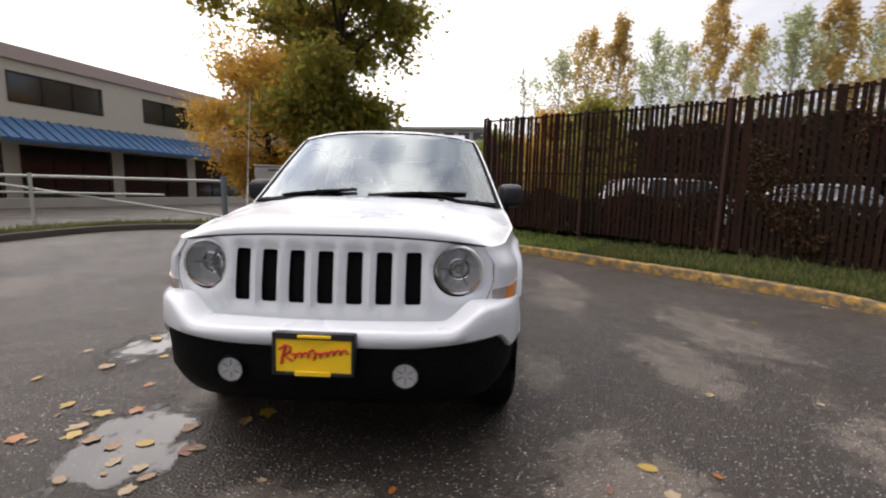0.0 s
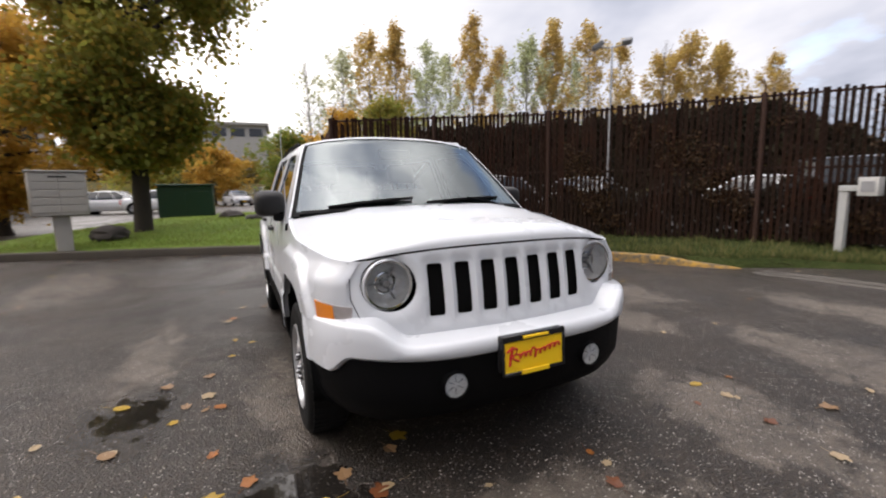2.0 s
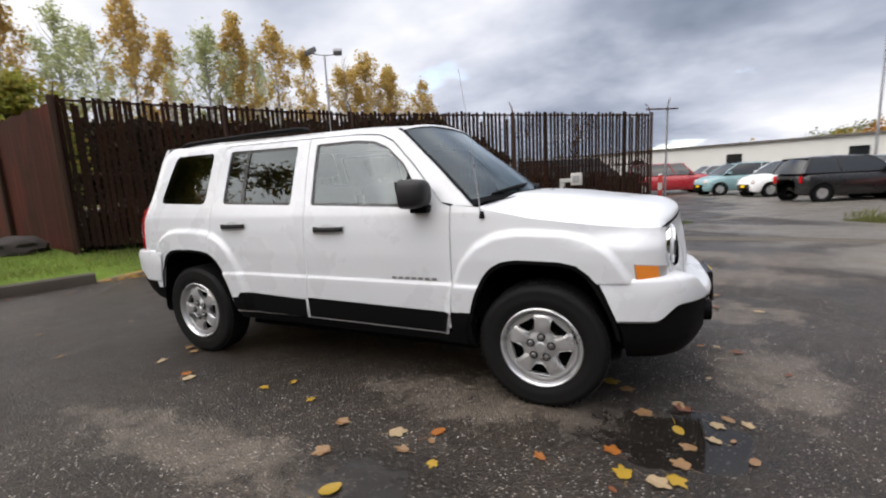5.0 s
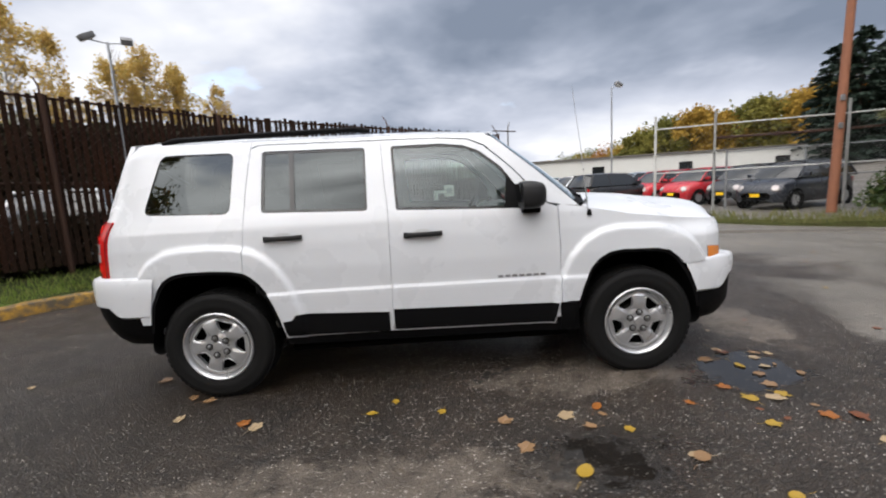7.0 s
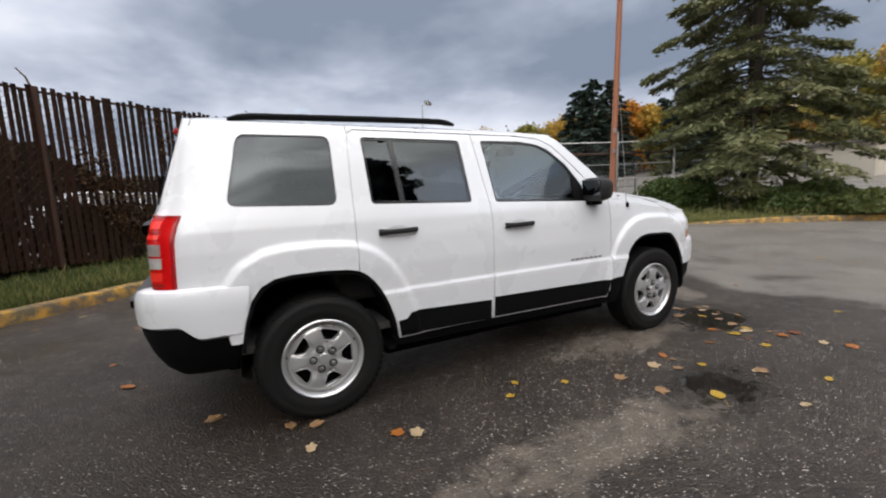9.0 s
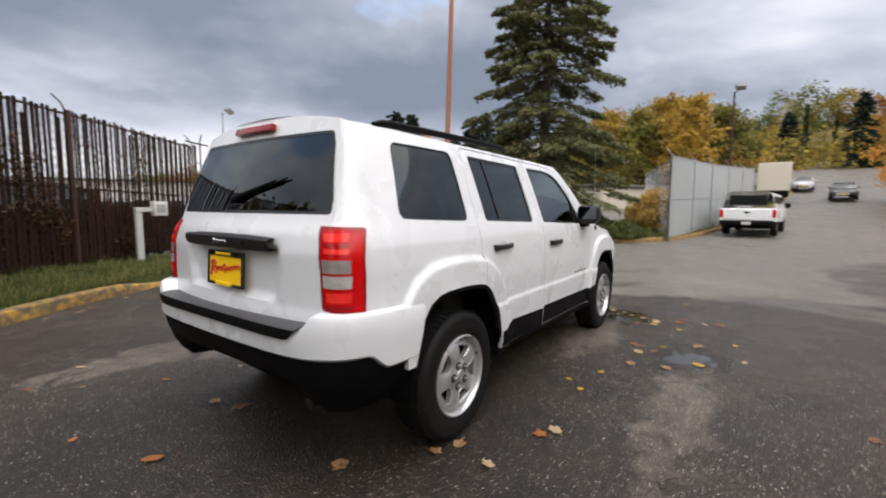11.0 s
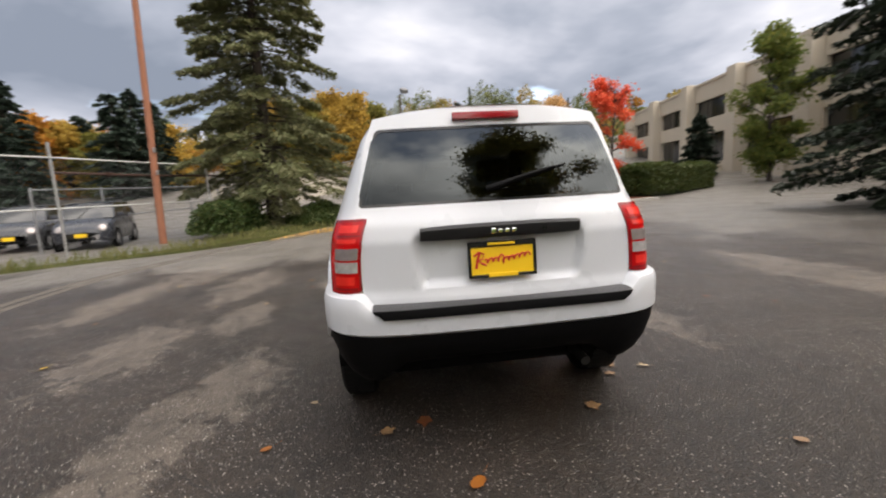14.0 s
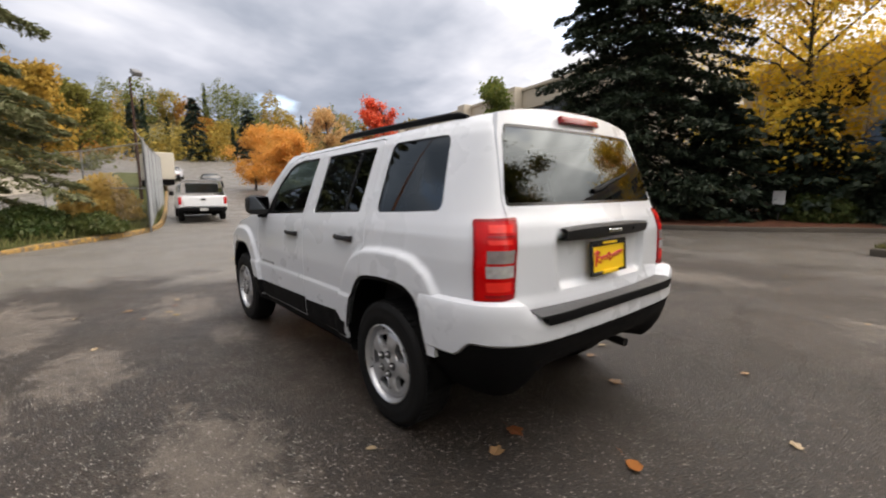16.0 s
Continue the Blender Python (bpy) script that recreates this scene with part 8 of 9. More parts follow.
def facade(host, m, length, depth, z0, z1, openings, material, thick=0.12):
    """A wall with real openings, made of piers and bands, on a dark core."""
    xs = sorted({0.0, length, *[o[0] for o in openings], *[o[1] for o in openings]})
    zs = sorted({z0, z1, *[o[2] for o in openings], *[o[3] for o in openings]})
    for xa, xb in zip(xs, xs[1:]):
        run = None
        for za, zb in zip(zs, zs[1:]):
            cx, cz = (xa + xb) / 2, (za + zb) / 2
            solid_here = not any(o[0] < cx < o[1] and o[2] < cz < o[3] for o in openings)
            if solid_here:
                run = (run[0], zb) if run else (za, zb)
            elif run:
                part("wall_panel", boxed((xa, -thick, run[0]), (xb, 0, run[1]), 0, m), material, host, smooth=False)
                run = None
        if run:
            part("wall_panel", boxed((xa, -thick, run[0]), (xb, 0, run[1]), 0, m), material, host, smooth=False)
    part("core", boxed((0.02, -depth, z0), (length - 0.02, -thick - 0.05, z1 - 0.05), 0, m), material, host, smooth=False)


CREAM = plain("cream_painted_block", (0.50, 0.46, 0.38), 0.8, vary=0.08, scale=1.5, bump=0.25, bscale=25)
TAN = plain("tan_precast_concrete", (0.50, 0.44, 0.35), 0.85, vary=0.1, scale=0.8, bump=0.2)
BLUEMETAL = plain("blue_ribbed_metal", (0.018, 0.085, 0.20), 0.45, vary=0.1, coat=0.2)

ab = thing("awning_building", "cream two-storey building with a blue ribbed awning", "building", (-12.5, -17.0, 0))
fm = wall_frame((-34.0, -11.9), (4.0, -22.6))
L1 = 39.4
wins = []
x = 1.2
while x < L1 - 4:
    wins.append((x, x + 3.5, 4.45, 5.55))
    x += 5.6
ground_open = [(x, x + 3.5, 0.5, 2.65) for x in (1, 5.2, 9.4, 13.6, 17.8, 22, 26.2, 30.4, 34.6)]
facade(ab, fm, L1, 12, 0, 6.55, wins + ground_open, CREAM)
part("fascia", boxed((-0.1, -0.05, 6.05), (L1 + 0.1, 0.10, 6.62), 0.02, fm), plain("dusty_pink_fascia", (0.42, 0.34, 0.31), 0.7, vary=0.1), ab)
part("roof", boxed((-0.1, -12.0, 6.5), (L1 + 0.1, 0.0, 6.6), 0, fm), GREY_KERB, ab)
for w in wins + ground_open:
    add_window(ab, fm, w[0], w[1], w[2], w[3], 0.0, 3)
for xa, xb in ((11.9, 22.6), (23.5, 34.4)):
    aw = part("awning", solid(grid_mesh([[fm @ Vector((xa, 0.05, 3.75)), fm @ Vector((xb, 0.05, 3.75))], [fm @ Vector((xa, 1.5, 2.85)), fm @ Vector((xb, 1.5, 2.85))]]), 0.03), BLUEMETAL, ab, "blue ribbed metal awning")
    k = xa
    while k < xb:
        part("awning_rib", tube(bmesh.new(), [fm @ Vector((k, 0.05, 3.785)), fm @ Vector((k, 1.5, 2.885))], 0.034, 5), BLUEMETAL, aw)
        k += 0.42
    part("awning_lip", boxed((xa, 1.47, 2.72), (xb, 1.51, 2.87), 0.005, fm), BLUEMETAL, aw)
part("base_wall", boxed((0, 0.5, 0), (L1, 0.8, 0.55), 0.02, fm), CONCRETE, ab)

cb = thing("office_building", "tan precast concrete office building with dark windows", "building", (28, -31, 0))
cm = wall_frame((9.0, -26.85), (58.0, -35.87))
zb, BAY = 1.3, 8.55
op = []
for k in range(5):
    x = 6.5 + BAY * (k - 0.0)
    op += [(x + 1.2, x + BAY - 0.6, zb + 5.5, zb + 7.4), (x + 1.2, x + BAY - 0.6, zb + 1.1, zb + 4.0)]
facade(cb, cm, 50, 18, zb - 1.2, zb + 9.0, op, TAN, 0.6)
for o in op:
    add_window(cb, cm, o[0], o[1], o[2], o[3], -0.35, 4)
for k in range(6):
    x = 6.0 + BAY * k
    part("pilaster", boxed((x, 0.0, zb - 1.2), (x + 1.45, 0.9, zb + 9.35), 0.03, cm), TAN, cb)
part("parapet", boxed((-0.2, -0.55, zb + 9.0), (50.2, 0.12, zb + 9.25), 0.02, cm), TAN, cb)
for k in range(5):
    part("planter_wall", boxed((7.6 + BAY * k, 0.9, zb - 1.2), (6.0 + BAY * k + 6.5, 1.3, zb + 0.75), 0.03, cm), TAN, cb)

ww = thing("warehouse", "long low white warehouse behind the parked cars", "building", (25, 48, 0))
wm = wall_frame((60.0, 34.0), (-14.0, 56.0))
op = [(x, x + 1.2, 1.6, 2.6) for x in range(6, 74, 9)]
facade(ww, wm, 77, 15, -0.3, 3.55, op, plain("white_panel_wall", (0.55, 0.55, 0.52), 0.7, vary=0.08, scale=0.6))
for o in op:
    add_window(ww, wm, o[0], o[1], o[2], o[3], 0.0, 1)
part("roof", boxed((-0.3, -15, 3.54), (77.3, 0.3, 3.72), 0.02, wm), plain("dark_roof_edge", (0.1, 0.09, 0.08), 0.8), ww)

sh = thing("low_building", "low tan building with a dark flat roof behind the pine", "building", (36, 12, 0))
sm = wall_frame((34.5, 8.6), (38.2, 16.9))
op = [(3.4, 5.6, 0.9, 2.5), (6.9, 7.7, 0.4, 2.4)]
facade(sh, sm, 9.1, 10, 0, 3.1, op, plain("grey_tan_block", (0.44, 0.40, 0.33), 0.85, vary=0.12, scale=1.0, bump=0.2))
for o in op:
    add_window(sh, sm, o[0], o[1], o[2], o[3], 0.0, 2)
part("roof", boxed((-0.3, -10.3, 3.1), (9.4, 0.4, 3.3), 0.03, sm), plain("dark_roof_edge", (0.1, 0.09, 0.08), 0.8), sh)

hb_ = thing("hillside_building", "long grey building with a flat roof on the far hill", "building", (-103.0, -8.0, 0))
hbm = wall_frame((-101.0, 6.0), (-104.0, -30.0))
op = [(x, x + 2.6, 13.6, 15.2) for x in (0.8, 4.4, 8.0, 11.6, 15.2, 18.8, 22.4, 26.0, 29.6)]
facade(hb_, hbm, 36, 14, 0, 15.9, op, plain("grey_facade", (0.44, 0.43, 0.41), 0.8, vary=0.1, scale=0.5))
for o in op:
    add_window(hb_, hbm, o[0], o[1], o[2], o[3], 0.0, 2)
part("roof", boxed((-0.6, -14.4, 15.9), (36.6, 0.6, 16.5), 0.03, hbm), plain("pale_roof_slab", (0.36, 0.35, 0.33), 0.8, vary=0.1), hb_)

hedge = thing("hedge", "long clipped green hedge at the driveway", "hedge", (18, -13, 0.3))
rng_h = np.random.default_rng(8)
n = 26000
u, v, w = rng_h.random(n), rng_h.random(n), rng_h.random(n)
pa, pb = np.array([18.0, -12.6]), np.array([23.2, -20.4])
dn = np.array([-(pb - pa)[1], (pb - pa)[0]]) / np.linalg.norm(pb - pa)
faceid = rng_h.integers(0, 4, n)
u = np.where(rng_h.random(n) < 0.2, np.round(u), u)
off = np.where(faceid == 0, -0.8, np.where(faceid == 1, 0.8, (v - 0.5) * 1.6)) + rng_h.normal(0, 0.06, n)
end = (u == 0) | (u == 1)
off = np.where(end, (v - 0.5) * 1.6, off)
hh = np.where((faceid >= 2) & ~end, 1.35 + 0.12 * np.sin(u * 9.0) + 0.06 * np.sin(u * 31.0), w * 1.38) + rng_h.normal(0, 0.07, n)
u = u + np.where(end, rng_h.normal(0, 0.008, n), 0)
cc = np.stack([pa[0] + (pb - pa)[0] * u + dn[0] * off, pa[1] + (pb - pa)[1] * u + dn[1] * off, 0.42 + hh], 1)
link_mesh("foliage", leaf_mesh("foliage", cc, 0.10, rng_h, SHRUB), hedge)
hm = wall_frame(tuple(pa), tuple(pb))
part("inner_growth", boxed((0.1, -0.7, 0.2), (float(np.linalg.norm(pb - pa)) - 0.1, 0.7, 1.55), 0.1, hm), plain("dark_twigs", (0.02, 0.03, 0.012), 0.95), hedge)


# ---------------------------------------------------------------- parked cars
CAR_FORM = {
    # length, half width, height; hood line; windscreen foot and head, rear glass foot and head
    "hatch": (3.60, 0.81, 1.49, ((-0.5, 0.50), (-0.492, 0.58), (-0.47, 0.63), (-0.40, 0.655), (0.10, 0.645), (0.25, 0.64), (0.33, 0.615), (0.40, 0.575), (0.45, 0.52), (0.48, 0.46), (0.495, 0.40), (0.5, 0.35)), (0.285, 0.09), (-0.488, -0.405)),
    "sedan": (4.55, 0.88, 1.45, ((-0.5, 0.48), (-0.49, 0.60), (-0.46, 0.665), (-0.36, 0.68), (0.18, 0.645), (0.30, 0.62), (0.40, 0.57), (0.45, 0.52), (0.48, 0.46), (0.494, 0.41), (0.5, 0.36)), (0.235, 0.075), (-0.36, -0.215)),
    "suv": (4.55, 0.92, 1.70, ((-0.5, 0.46), (-0.495, 0.58), (-0.47, 0.62), (0.20, 0.62), (0.30, 0.605), (0.40, 0.575), (0.46, 0.54), (0.485, 0.47), (0.5, 0.40)), (0.245, 0.11), (-0.488, -0.43)),
    "van": (4.9, 0.95, 1.85, ((-0.5, 0.40), (-0.496, 0.56), (-0.47, 0.60), (0.25, 0.57), (0.38, 0.53), (0.45, 0.47), (0.485, 0.40), (0.5, 0.33)), (0.33, 0.14), (-0.492, -0.455)),
}


def parked_car(label, x, y, yaw, col, kind="hatch", name="parked_car"):
    """A small parked car: a rounded lower body, a curved glasshouse under a painted roof, wheels in dark arches."""
    L, W, H, hood, (f0, f1), (r0, r1) = CAR_FORM[kind]
    z = lot_z(x, y)
    t = thing(name, label, "car", (x, y, z), "parked cars")
    m = Matrix.Translation((x, y, z)) @ Matrix.Rotation(yaw, 4, "Z")
    body = paint("parked_paint", col)
    low = ((-0.5, 0.34), (-0.485, 0.27), (-0.45, 0.22), (0.45, 0.21), (0.485, 0.24), (0.5, 0.30))
    # half section, out and up from the sill: share of the half width, share of the height
    section = ((0.88, 0.0), (0.965, 0.14), (1.0, 0.40), (0.995, 0.62), (0.965, 0.80), (0.905, 0.92), (0.80, 0.985), (0.45, 1.025), (0.0, 1.04))
    rows = []
    for k in range(41):
        s = -0.5 * math.cos(math.pi * k / 40)
        zl, zh = curve_at(low, s), H * curve_at(hood, s)
        w = W * (1 - 0.10 * (abs(s) / 0.5) ** 4 - 0.34 * max(0.0, (abs(s) - 0.43) / 0.07) ** 2.2)
        half = [(a * w, zl + (zh - zl) * b) for a, b in section]
        rows.append([m @ Vector((s * L, -yy, zz)) for yy, zz in half] + [m @ Vector((s * L, yy, zz)) for yy, zz in reversed(half[:-1])])
    bm = grid_mesh(rows, True)
    bmesh.ops.holes_fill(bm, edges=[e for e in bm.edges if e.is_boundary], sides=40)
    bmesh.ops.recalc_face_normals(bm, faces=bm.faces[:])
    part("body", bm, body, t)
    belt = H * curve_at(hood, -0.1) - 0.03
    wb, wr, zt = W * 0.90, W * 0.70, H - 0.05

    def place(s, q, up):
        """A point on the glasshouse: q across from -1 to 1, up from belt to roof."""
        ww = wb + (wr - wb) * up ** 1.25
        return m @ Vector((s * L, q * ww, belt + (zt - belt) * up))

    def edge_line(foot, head, up):
        return foot + (head - foot) * (0.75 * up + 0.25 * up * up)

    # front and rear glass, bowed outwards
    for foot, head, sgn in ((f0, f1, 1), (r0, r1, -1)):
        rows = []
        for k in range(6):
            up = k / 5
            s = edge_line(foot, head, up)
            rows.append([place(s + sgn * 0.028 * (1 - q * q), q, up) for q in (-1, -0.75, -0.4, 0, 0.4, 0.75, 1)])
        part("window", solid(grid_mesh(rows, sgn < 0), 0.015), DARKPANE, t)
    for sgn in (-1, 1):
        cuts = (0.0, 0.42, 1.0) if kind == "hatch" else (0.0, 0.36, 0.72, 1.0)
        for c0, c1 in zip(cuts, cuts[1:]):
            rows = []
            for k in range(4):
                up = k / 3
                a, b = edge_line(r0, r1, up), edge_line(f0, f1, up)
                rows.append([place(a + (b - a) * (c0 + (c1 - c0) * j / 3), sgn, up) for j in range(4)])
            part("window", solid(grid_mesh(rows, sgn > 0), 0.015), DARKPANE, t)
        for c in cuts:
            pts = []
            for k in range(5):
                up = k / 4
                a, b = edge_line(r0, r1, up), edge_line(f0, f1, up)
                pts.append(place(a + (b - a) * c, sgn * 1.0, up))
            part("pillar", tube(bmesh.new(), pts, 0.045 if c in (0.0,) else 0.030, 6), body, t)
    rows = []
    for k in range(11):
        s = f1 + 0.035 + (r1 - 0.035 - f1 - 0.035) * k / 10
        arch = 0.075 * math.sin(math.pi * (0.08 + 0.84 * k / 10)) ** 0.7
        rows.append([m @ Vector((s * L, q * (wr + 0.02), zt - 0.012 + arch * (1 - 0.75 * abs(q) ** 3))) for q in (-1, -0.9, -0.6, 0, 0.6, 0.9, 1)])
    part("roof", solid(grid_mesh(rows, False), 0.03), body, t)
    rad = 0.29 if kind == "hatch" else 0.325
    for sgn in (-1, 1):
        for s in (-0.325, 0.325):
            wm_ = m @ Matrix.Translation((s * L, sgn * (W - 0.105), rad)) @ Matrix.Rotation(-sgn * math.pi / 2, 4, "X")
            wh = part("wheel", lathe(bmesh.new(), [(rad - 0.11, -0.09), (rad - 0.02, -0.1), (rad, -0.06), (rad, 0.06), (rad - 0.02, 0.1), (rad - 0.11, 0.09)], 24, wm_, True), RUBBER, t)
            part("rim", lathe(bmesh.new(), [(rad - 0.10, 0.08), (rad - 0.12, 0.05), (0.06, 0.075), (0.0, 0.08)], 20, wm_), SILVER, wh)
            part("arch", lathe(bmesh.new(), [(rad + 0.055, 0.0), (rad + 0.055, 0.108), (rad - 0.01, 0.109), (rad - 0.01, 0.0)], 28, wm_, True), VOID, t)
        nose = m @ Matrix.Translation((0.472 * L, sgn * W * 0.66, H * 0.44)) @ Matrix.Rotation(sgn * 0.45, 4, "Z")
        if kind == "hatch":
            part("headlight", lathe(bmesh.new(), [(0.115, -0.05), (0.115, 0.02), (0.09, 0.045), (0.0, 0.055)], 20, nose @ Matrix.Rotation(radians(68), 4, "Y")), LENSGREY, t)
        else:
            part("headlight", boxed((-0.05, -0.17, -0.065), (0.05, 0.17, 0.065), 0.03, nose, 2), LENSGREY, t)
        part("tail_light", boxed((-0.04, -0.09, -0.13), (0.03, 0.09, 0.13), 0.03, m @ Matrix.Translation((-0.478 * L, sgn * W * 0.72, H * 0.50)) @ Matrix.Rotation(sgn * 0.5, 4, "Z"), 2), REDLENS, t)
        part("mirror", boxed((-0.05, -0.09, -0.06), (0.06, 0.09, 0.06), 0.03, m @ Matrix.Translation((f0 * L - 0.22, sgn * (W + 0.05), belt + 0.10)), 2), body, t)
    part("grille", boxed((-0.03, -W * 0.42, -0.05), (0.02, W * 0.42, 0.05), 0.01, m @ Matrix.Translation((0.49 * L, 0, H * 0.22))), VOID, t)
    part("plate", boxed((0.0, -0.15, -0.055), (0.012, 0.15, 0.055), 0.004, m @ Matrix.Translation((0.506 * L, 0, H * 0.30))), YELLOW, t)
    return t


NAVY, BLACKP, RED, SILV, WHT, TEAL = (0.012, 0.016, 0.025), (0.006, 0.006, 0.007), (0.42, 0.012, 0.02), (0.42, 0.43, 0.45), (0.72, 0.73, 0.74), (0.18, 0.30, 0.32)
FACE = radians(198)
for lb, x, y, yaw, col, kd in (("dark blue hatchback behind the lot fence", 11.9, 10.5, FACE, NAVY, "hatch"), ("dark grey hatchback behind the lot fence", 12.4, 12.9, FACE, (0.02, 0.022, 0.026), "hatch"),
                               ("bright red small hatchback in the lot", 11.6, 14.8, FACE, RED, "hatch"), ("bright red small hatchback in the lot", 10.9, 16.7, FACE, RED, "hatch"),
                               ("black hatchback in the lot", 8.1, 16.0, radians(20), BLACKP, "hatch"), ("silver-blue hatchback in the lot", 10.4, 18.7, FACE, (0.30, 0.36, 0.42), "hatch"), ("white hatchback in the lot", 7.6, 19.6, FACE, WHT, "hatch"),
                               ("silver sedan in the lot", 11.0, 21.6, FACE, SILV, "sedan"), ("pale teal car in the lot", 6.2, 22.0, FACE, TEAL, "hatch"),
                               ("dark car in the far row", 13.5, 26.5, FACE, BLACKP, "sedan"), ("white car in the far row", 9.5, 27.5, FACE, WHT, "sedan"), ("silver car in the far row", 6.0, 28.5, FACE, SILV, "hatch"),
                               ("red car in the far row", 17.0, 30.0, FACE, RED, "hatch"), ("dark red estate car beyond the gate", 3.4, 25.0, radians(8), (0.30, 0.012, 0.02), "suv"),
                               ("white car behind the slatted fence", -7.2, 5.8, radians(113), WHT, "hatch"), ("silver car behind the slatted fence", -7.4, 9.6, radians(120), SILV, "sedan"), ("white car behind the slatted fence", -5.4, 16.5, radians(20), WHT, "sedan"), ("silver car behind the slatted fence", -4.4, 20.0, radians(20), SILV, "sedan"), ("dark van behind the slatted fence", -0.5, 13.2, radians(38), (0.03, 0.03, 0.035), "van"),
                               ("white car parked across the street", -30.0, -8.0, radians(80), WHT, "sedan"), ("silver car parked across the street", -31.0, -11.0, radians(80), SILV, "sedan"),
                               ("white car parked across the street", -29.0, -5.2, radians(82), WHT, "sedan"), ("pale car on the far street", -42.0, -1.0, radians(15), SILV, "sedan"),
                               ("white van on the far street", -47.0, 2.0, radians(10), WHT, "van"), ("dark car on the uphill road", 46.0, -8.0, radians(175), (0.03, 0.035, 0.035), "sedan"),
                               ("silver car on the uphill road", 55.0, -6.0, radians(175), SILV, "sedan"), ("white car above the red tree", 34.0, -15.0, radians(100), WHT, "sedan"), ("silver car above the hedge", 38.0, -17.5, radians(100), SILV, "sedan")):
    parked_car(lb, x, y, yaw, col, kd)


def build_pickup(x, y, yaw):
    z = lot_z(x, y)
    t = thing("pickup_truck", "white pickup truck with a canopy parked at the kerb", "truck", (x, y, z))
    m = Matrix.Translation((x, y, z)) @ Matrix.Rotation(yaw, 4, "Z")
    wp = paint("pickup_white", (0.74, 0.75, 0.76))
    part("bed", boxed((-2.55, -0.92, 0.55), (-0.4, 0.92, 1.08), 0.05, m, 2), wp, t)
    part("cab", boxed((-0.45, -0.90, 0.5), (2.5, 0.90, 1.10), 0.06, m, 2), wp, t)
    can = bmesh.new()
    rows = [[m @ Vector((xx, yy, zz)) for yy, zz in ((-0.86, 1.08), (-0.72, 1.66), (-0.55, 1.74), (0.55, 1.74), (0.72, 1.66), (0.86, 1.08))] for xx in (-2.45, -1.0, 1.1, 1.9)]
    grid_mesh(rows, True, can)
    bmesh.ops.holes_fill(can, edges=[e for e in can.edges if e.is_boundary], sides=12)
    part("canopy", can, wp, t)
    part("rear_window", boxed((-2.475, -0.62, 1.18), (-2.44, 0.62, 1.60), 0.02, m), DARKPANE, t)
    for s in (-1, 1):
        part("side_window", boxed((-2.2, s * 0.80 - 0.02, 1.2), (1.2, s * 0.80 + 0.02, 1.55), 0.02, m @ Matrix.Translation((0, 0, 0))), DARKPANE, t)
        part("tail_light", boxed((-2.57, s * 0.85 - 0.06, 0.72), (-2.53, s * 0.85 + 0.06, 1.02), 0.01, m), REDLENS, t)
        part("mirror", boxed((1.0, s * 1.03 - 0.10, 1.1), (1.1, s * 1.03 + 0.10, 1.3), 0.03, m), BLACK, t)
        for xx in (-1.6, 1.75):
            wm_ = m @ Matrix.Translation((xx, s * 0.80, 0.36)) @ Matrix.Rotation(-s * math.pi / 2, 4, "X")
            wh = part("wheel", lathe(bmesh.new(), [(0.2, -0.1), (0.34, -0.11), (0.36, -0.07), (0.36, 0.07), (0.34, 0.11), (0.2, 0.1)], 24, wm_, True), RUBBER, t)
            part("rim", lathe(bmesh.new(), [(0.21, 0.09), (0.06, 0.06), (0.0, 0.07)], 16, wm_), SILVER, wh)
    tgp = part("tailgate", boxed((-2.575, -0.74, 0.62), (-2.53, 0.74, 1.04), 0.02, m), wp, t)
    part("tailgate_handle", boxed((-2.59, -0.10, 0.88), (-2.57, 0.10, 0.95), 0.008, m), BLACK, tgp)
    part("bumper", boxed((-2.72, -0.88, 0.42), (-2.52, 0.88, 0.60), 0.04, m, 2), BLACK, t)
    part("plate", boxed((-2.73, -0.15, 0.44), (-2.715, 0.15, 0.56), 0.004, m), WHITEPOST, t)
    part("chassis", boxed((-2.4, -0.7, 0.28), (2.3, 0.7, 0.55), 0.03, m), VOID, t)


build_pickup(20.0, -2.1, radians(-6))

bt = thing("box_truck", "beige box truck on the uphill road", "truck", (44, -3.2, lot_z(44, -3.2)))
bz = lot_z(44, -3.2)
part("box", boxed((41.5, -4.3, bz + 0.9), (46.5, -2.1, bz + 3.2), 0.05), CREAM, bt)
part("bumper", boxed((41.4, -4.2, bz + 0.4), (46.4, -2.2, bz + 0.9), 0.05), VOID, bt)

# small sign in the mulch bed and far signs
sg = thing("bed_sign", "small white sign on a post in the mulch bed", "sign", (0.75, -15.9, 0.2))
part("stake", tube(bmesh.new(), [(0.75, -15.9, 0.1), (0.75, -15.9, 0.9)], 0.02, 6), GALV, sg)
part("panel", boxed((0.58, -15.89, 0.72), (0.92, -15.86, 1.18), 0.006), plain("white_sign", (0.62, 0.62, 0.6), 0.6), sg)

# ---------------------------------------------------------------- fallen leaves
LEAFMATS = [plain("fallen_yellow_leaf", (0.46, 0.29, 0.03), 0.42, vary=0.5, scale=55), plain("fallen_tan_leaf", (0.31, 0.18, 0.085), 0.45, vary=0.5, scale=55), plain("fallen_rust_leaf", (0.20, 0.065, 0.022), 0.4, vary=0.5, scale=55),
            plain("fallen_orange_leaf", (0.38, 0.13, 0.022), 0.42, vary=0.5, scale=55), plain("fallen_pale_leaf", (0.42, 0.31, 0.18), 0.5, vary=0.45, scale=55)]


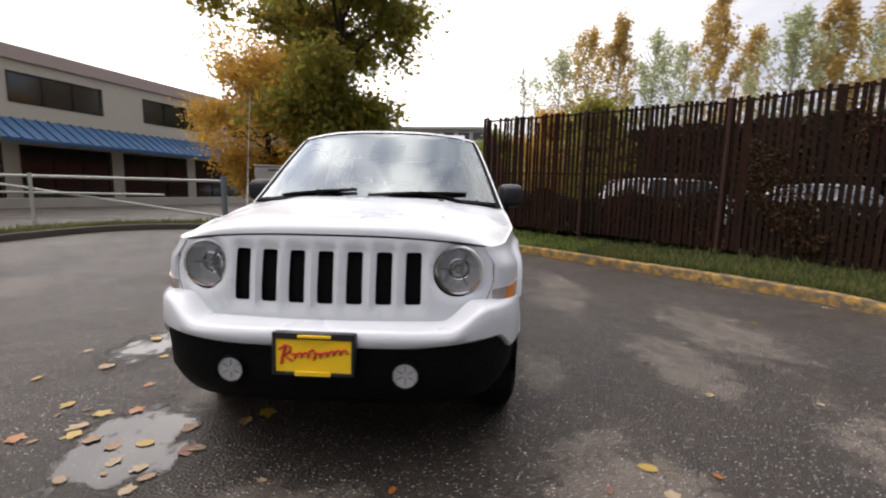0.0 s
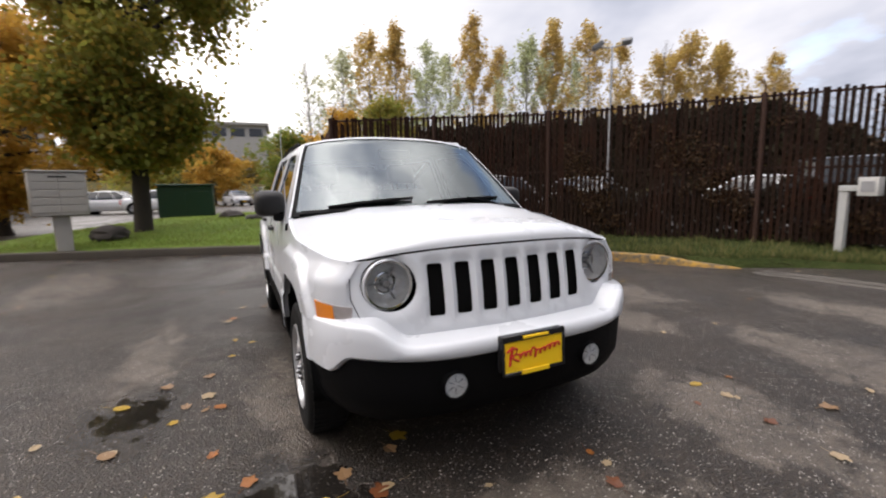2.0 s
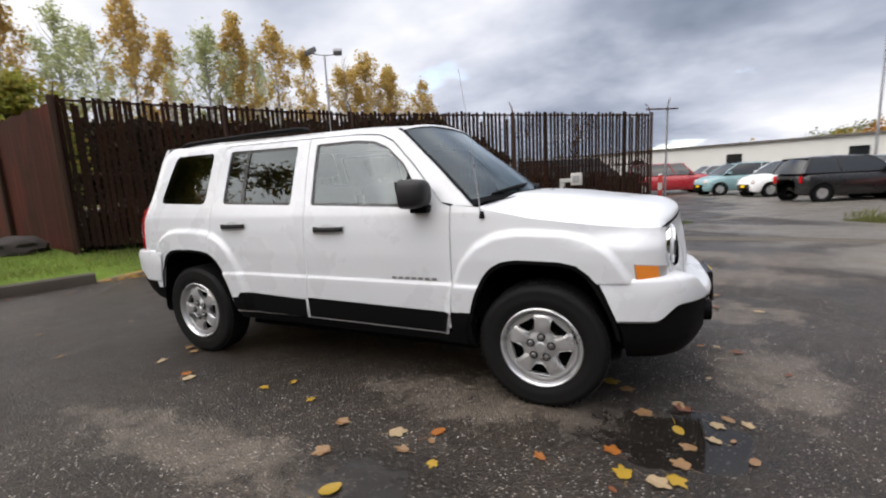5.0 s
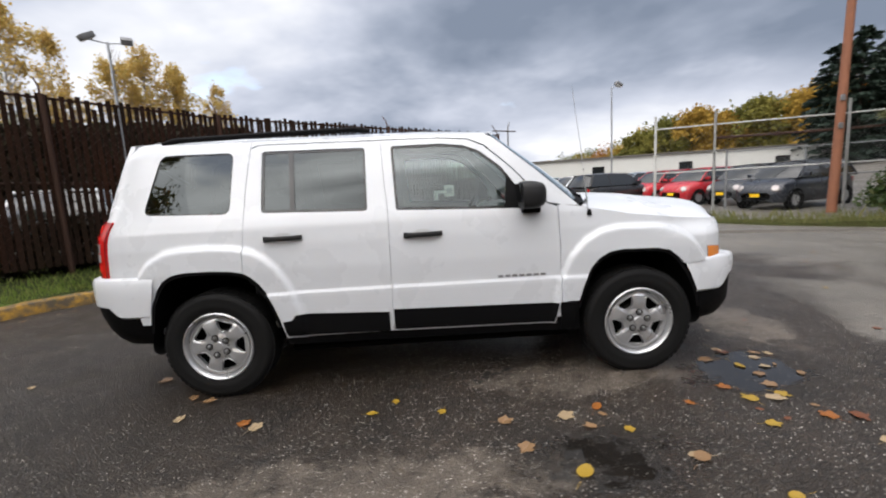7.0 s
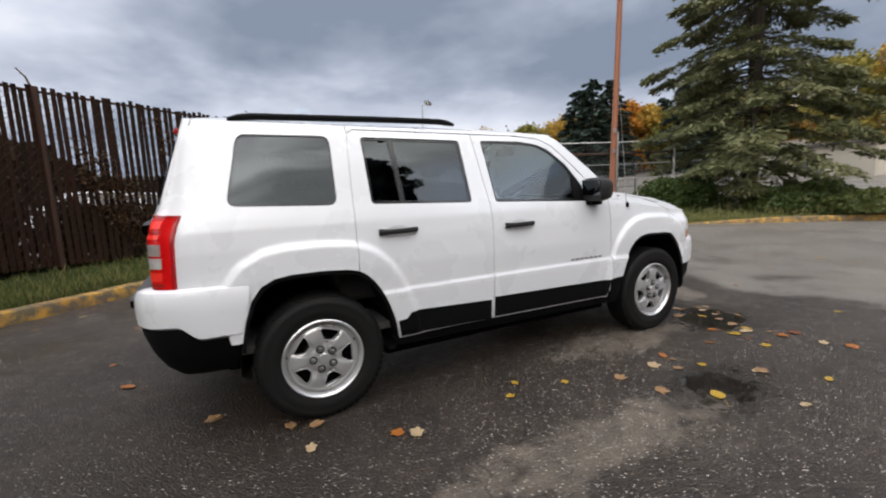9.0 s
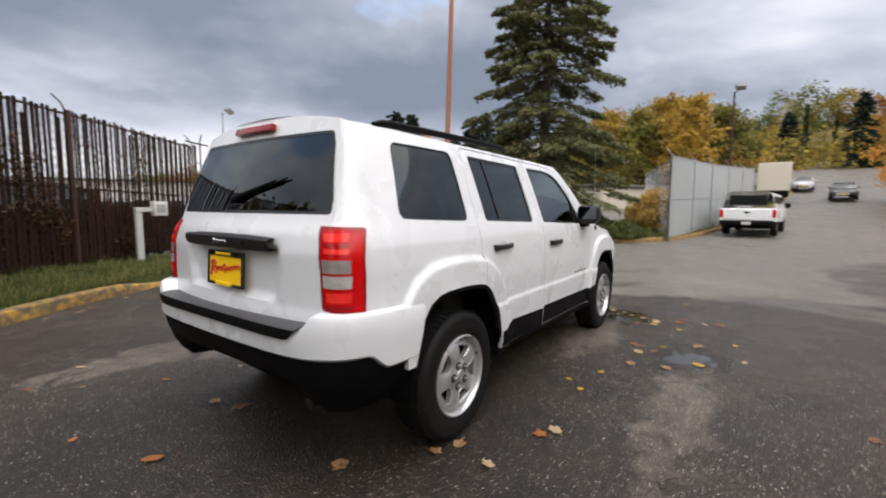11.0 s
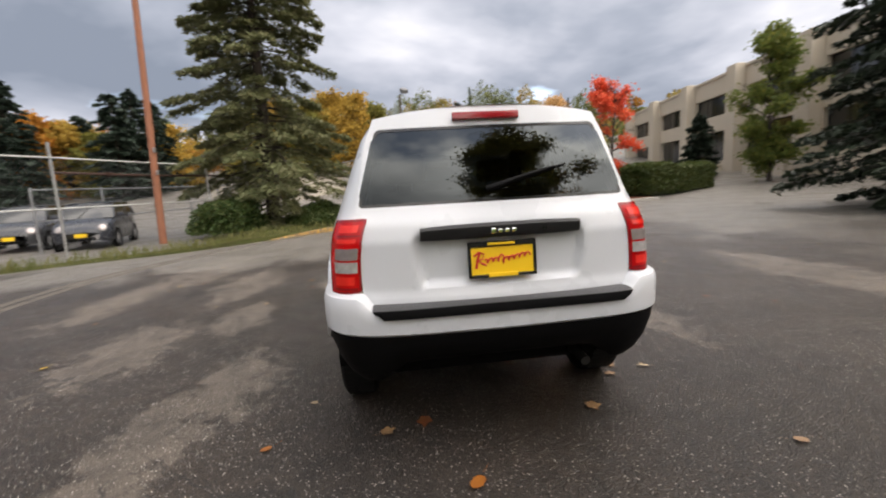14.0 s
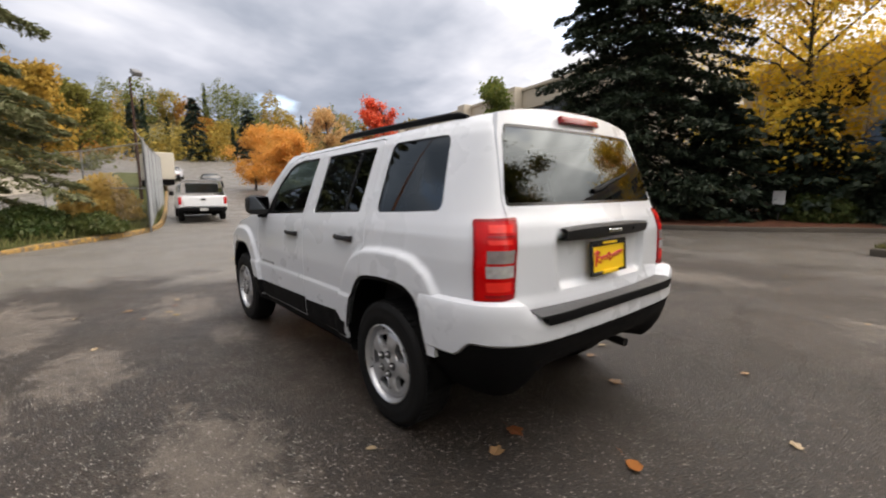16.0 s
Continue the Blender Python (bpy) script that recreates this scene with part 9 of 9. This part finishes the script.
def fallen_leaf_mesh(seed, material):
    rng = random.Random(seed)
    bm = bmesh.new()
    lobes = seed % 3
    n = 22
    ring = []
    for k in range(n):
        a = k * math.tau / n
        r = 0.5 * (0.72 + 0.28 * math.cos(a)) if lobes == 0 else 0.42 * (1 + 0.30 * math.cos(5 * a) * (0.6 + 0.4 * math.cos(a)))
        r *= 0.92 + 0.16 * rng.random()
        ring.append((r * math.cos(a) + 0.08, r * math.sin(a) * (0.75 if lobes == 0 else 1.0)))
    c1, c2, ph = rng.uniform(0.1, 0.45), rng.uniform(-0.2, 0.3), rng.random() * 6

    def up(x, y):
        return 0.05 + c1 * y * y + c2 * x * x + 0.03 * math.sin(4 * x + ph) + 0.03 * math.sin(5 * y + ph)

    mid = [bm.verts.new((x, 0, up(x, 0) - 0.02)) for x in (-0.3, 0.0, 0.3)]
    vs = [bm.verts.new((x, y, up(x, y))) for x, y in ring]
    for k in range(n):
        a, b = vs[k], vs[(k + 1) % n]
        xm = (a.co.x + b.co.x) / 2
        c = mid[0] if xm < -0.15 else (mid[1] if xm < 0.15 else mid[2])
        bm.faces.new((c, a, b))
        xa = a.co.x
        ca = mid[0] if (vs[k - 1].co.x + a.co.x) / 2 < -0.15 else (mid[1] if (vs[k - 1].co.x + a.co.x) / 2 < 0.15 else mid[2])
        if ca is not c:
            bm.faces.new((ca, a, c))
    bmesh.ops.recalc_face_normals(bm, faces=bm.faces[:])
    s = tube(bm, [(-0.36, 0, 0.03), (-0.6, 0.03, 0.04), (-0.85, 0.0, 0.08)], [0.014, 0.012, 0.01], 4)
    me = bpy.data.meshes.new("fallen_leaf")
    bm.to_mesh(me)
    bm.free()
    me.materials.append(material)
    return me


LEAFMESH = [[fallen_leaf_mesh(i * 3 + j, m) for j in range(3)] for i, m in enumerate(LEAFMATS)]
LEAFLABEL = ["yellow fallen leaf on the wet asphalt", "tan curled fallen leaf on the asphalt", "rust-brown wet fallen leaf on the asphalt", "orange fallen leaf on the wet asphalt", "pale dry fallen leaf on the asphalt"]
rl = random.Random(21)


def drop_leaf(x, y, kind, size):
    ob = new("fallen_leaf", rl.choice(LEAFMESH[kind]))
    ob.matrix_basis = Matrix.Translation((x, y, lot_z(x, y) + 0.004)) @ Matrix.Rotation(rl.random() * math.tau, 4, "Z") @ Matrix.Diagonal((size, size * rl.uniform(0.7, 1.0), size * 0.6, 1))
    tagged(ob, LEAFLABEL[kind], "leaf", "fallen leaves")


for x, y, k, s in ((-2.36, 0.20, 3, 0.13), (-1.83, 0.40, 2, 0.12), (-1.90, 0.61, 1, 0.09), (-1.87, -0.54, 1, 0.10), (-1.92, 1.20, 3, 0.08), (-1.49, 1.04, 4, 0.07), (-2.38, -1.30, 1, 0.09), (-1.52, -0.83, 1, 0.08), (-1.40, -0.90, 1, 0.09),
                   (0.05, -1.20, 0, 0.06), (0.37, -1.34, 1, 0.09), (1.16, -1.75, 1, 0.12), (-0.97, -1.25, 4, 0.09), (0.80, -1.44, 1, 0.08), (1.18, -1.72, 4, 0.09), (1.98, -0.59, 4, 0.12), (0.97, -1.48, 0, 0.06), (2.72, 1.28, 4, 0.09),
                   (2.14, 1.43, 4, 0.07), (2.50, 2.20, 4, 0.09), (1.69, -1.13, 3, 0.09), (2.40, 0.25, 2, 0.09), (1.40, -1.28, 3, 0.07), (0.63, -1.80, 0, 0.13), (-0.35, -1.18, 0, 0.07), (-0.22, -1.05, 0, 0.06), (-1.05, -1.20, 3, 0.08)):
    drop_leaf(x, y, k, s)
for cx, cy, spread, count in ((2.0, -0.95, 0.24, 15), (2.1, -1.45, 0.35, 9), (1.0, -1.6, 0.35, 5), (2.5, 0.9, 0.45, 7)):
    for i in range(count):
        drop_leaf(rl.gauss(cx, spread), rl.gauss(cy, spread), rl.choice((0, 1, 1, 2, 3, 4, 4)), rl.uniform(0.05, 0.11))
for i in range(100):
    x, y = rl.uniform(-6, 7), rl.uniform(-8, 5)
    if abs(x) < 2.1 and abs(y) < 0.85:
        continue
    drop_leaf(x, y, rl.choice((0, 1, 1, 2, 3, 4, 4)), rl.uniform(0.04, 0.085))
# litter in the gutter and on the banks
for i in range(70):
    p = west[rl.randrange(int(len(west) * 0.18), int(len(west) * 0.95))]
    drop_leaf(p.x + rl.uniform(0.06, 0.35), p.y - rl.uniform(0.05, 0.30), rl.choice((1, 1, 2, 3, 4)), rl.uniform(0.04, 0.09))
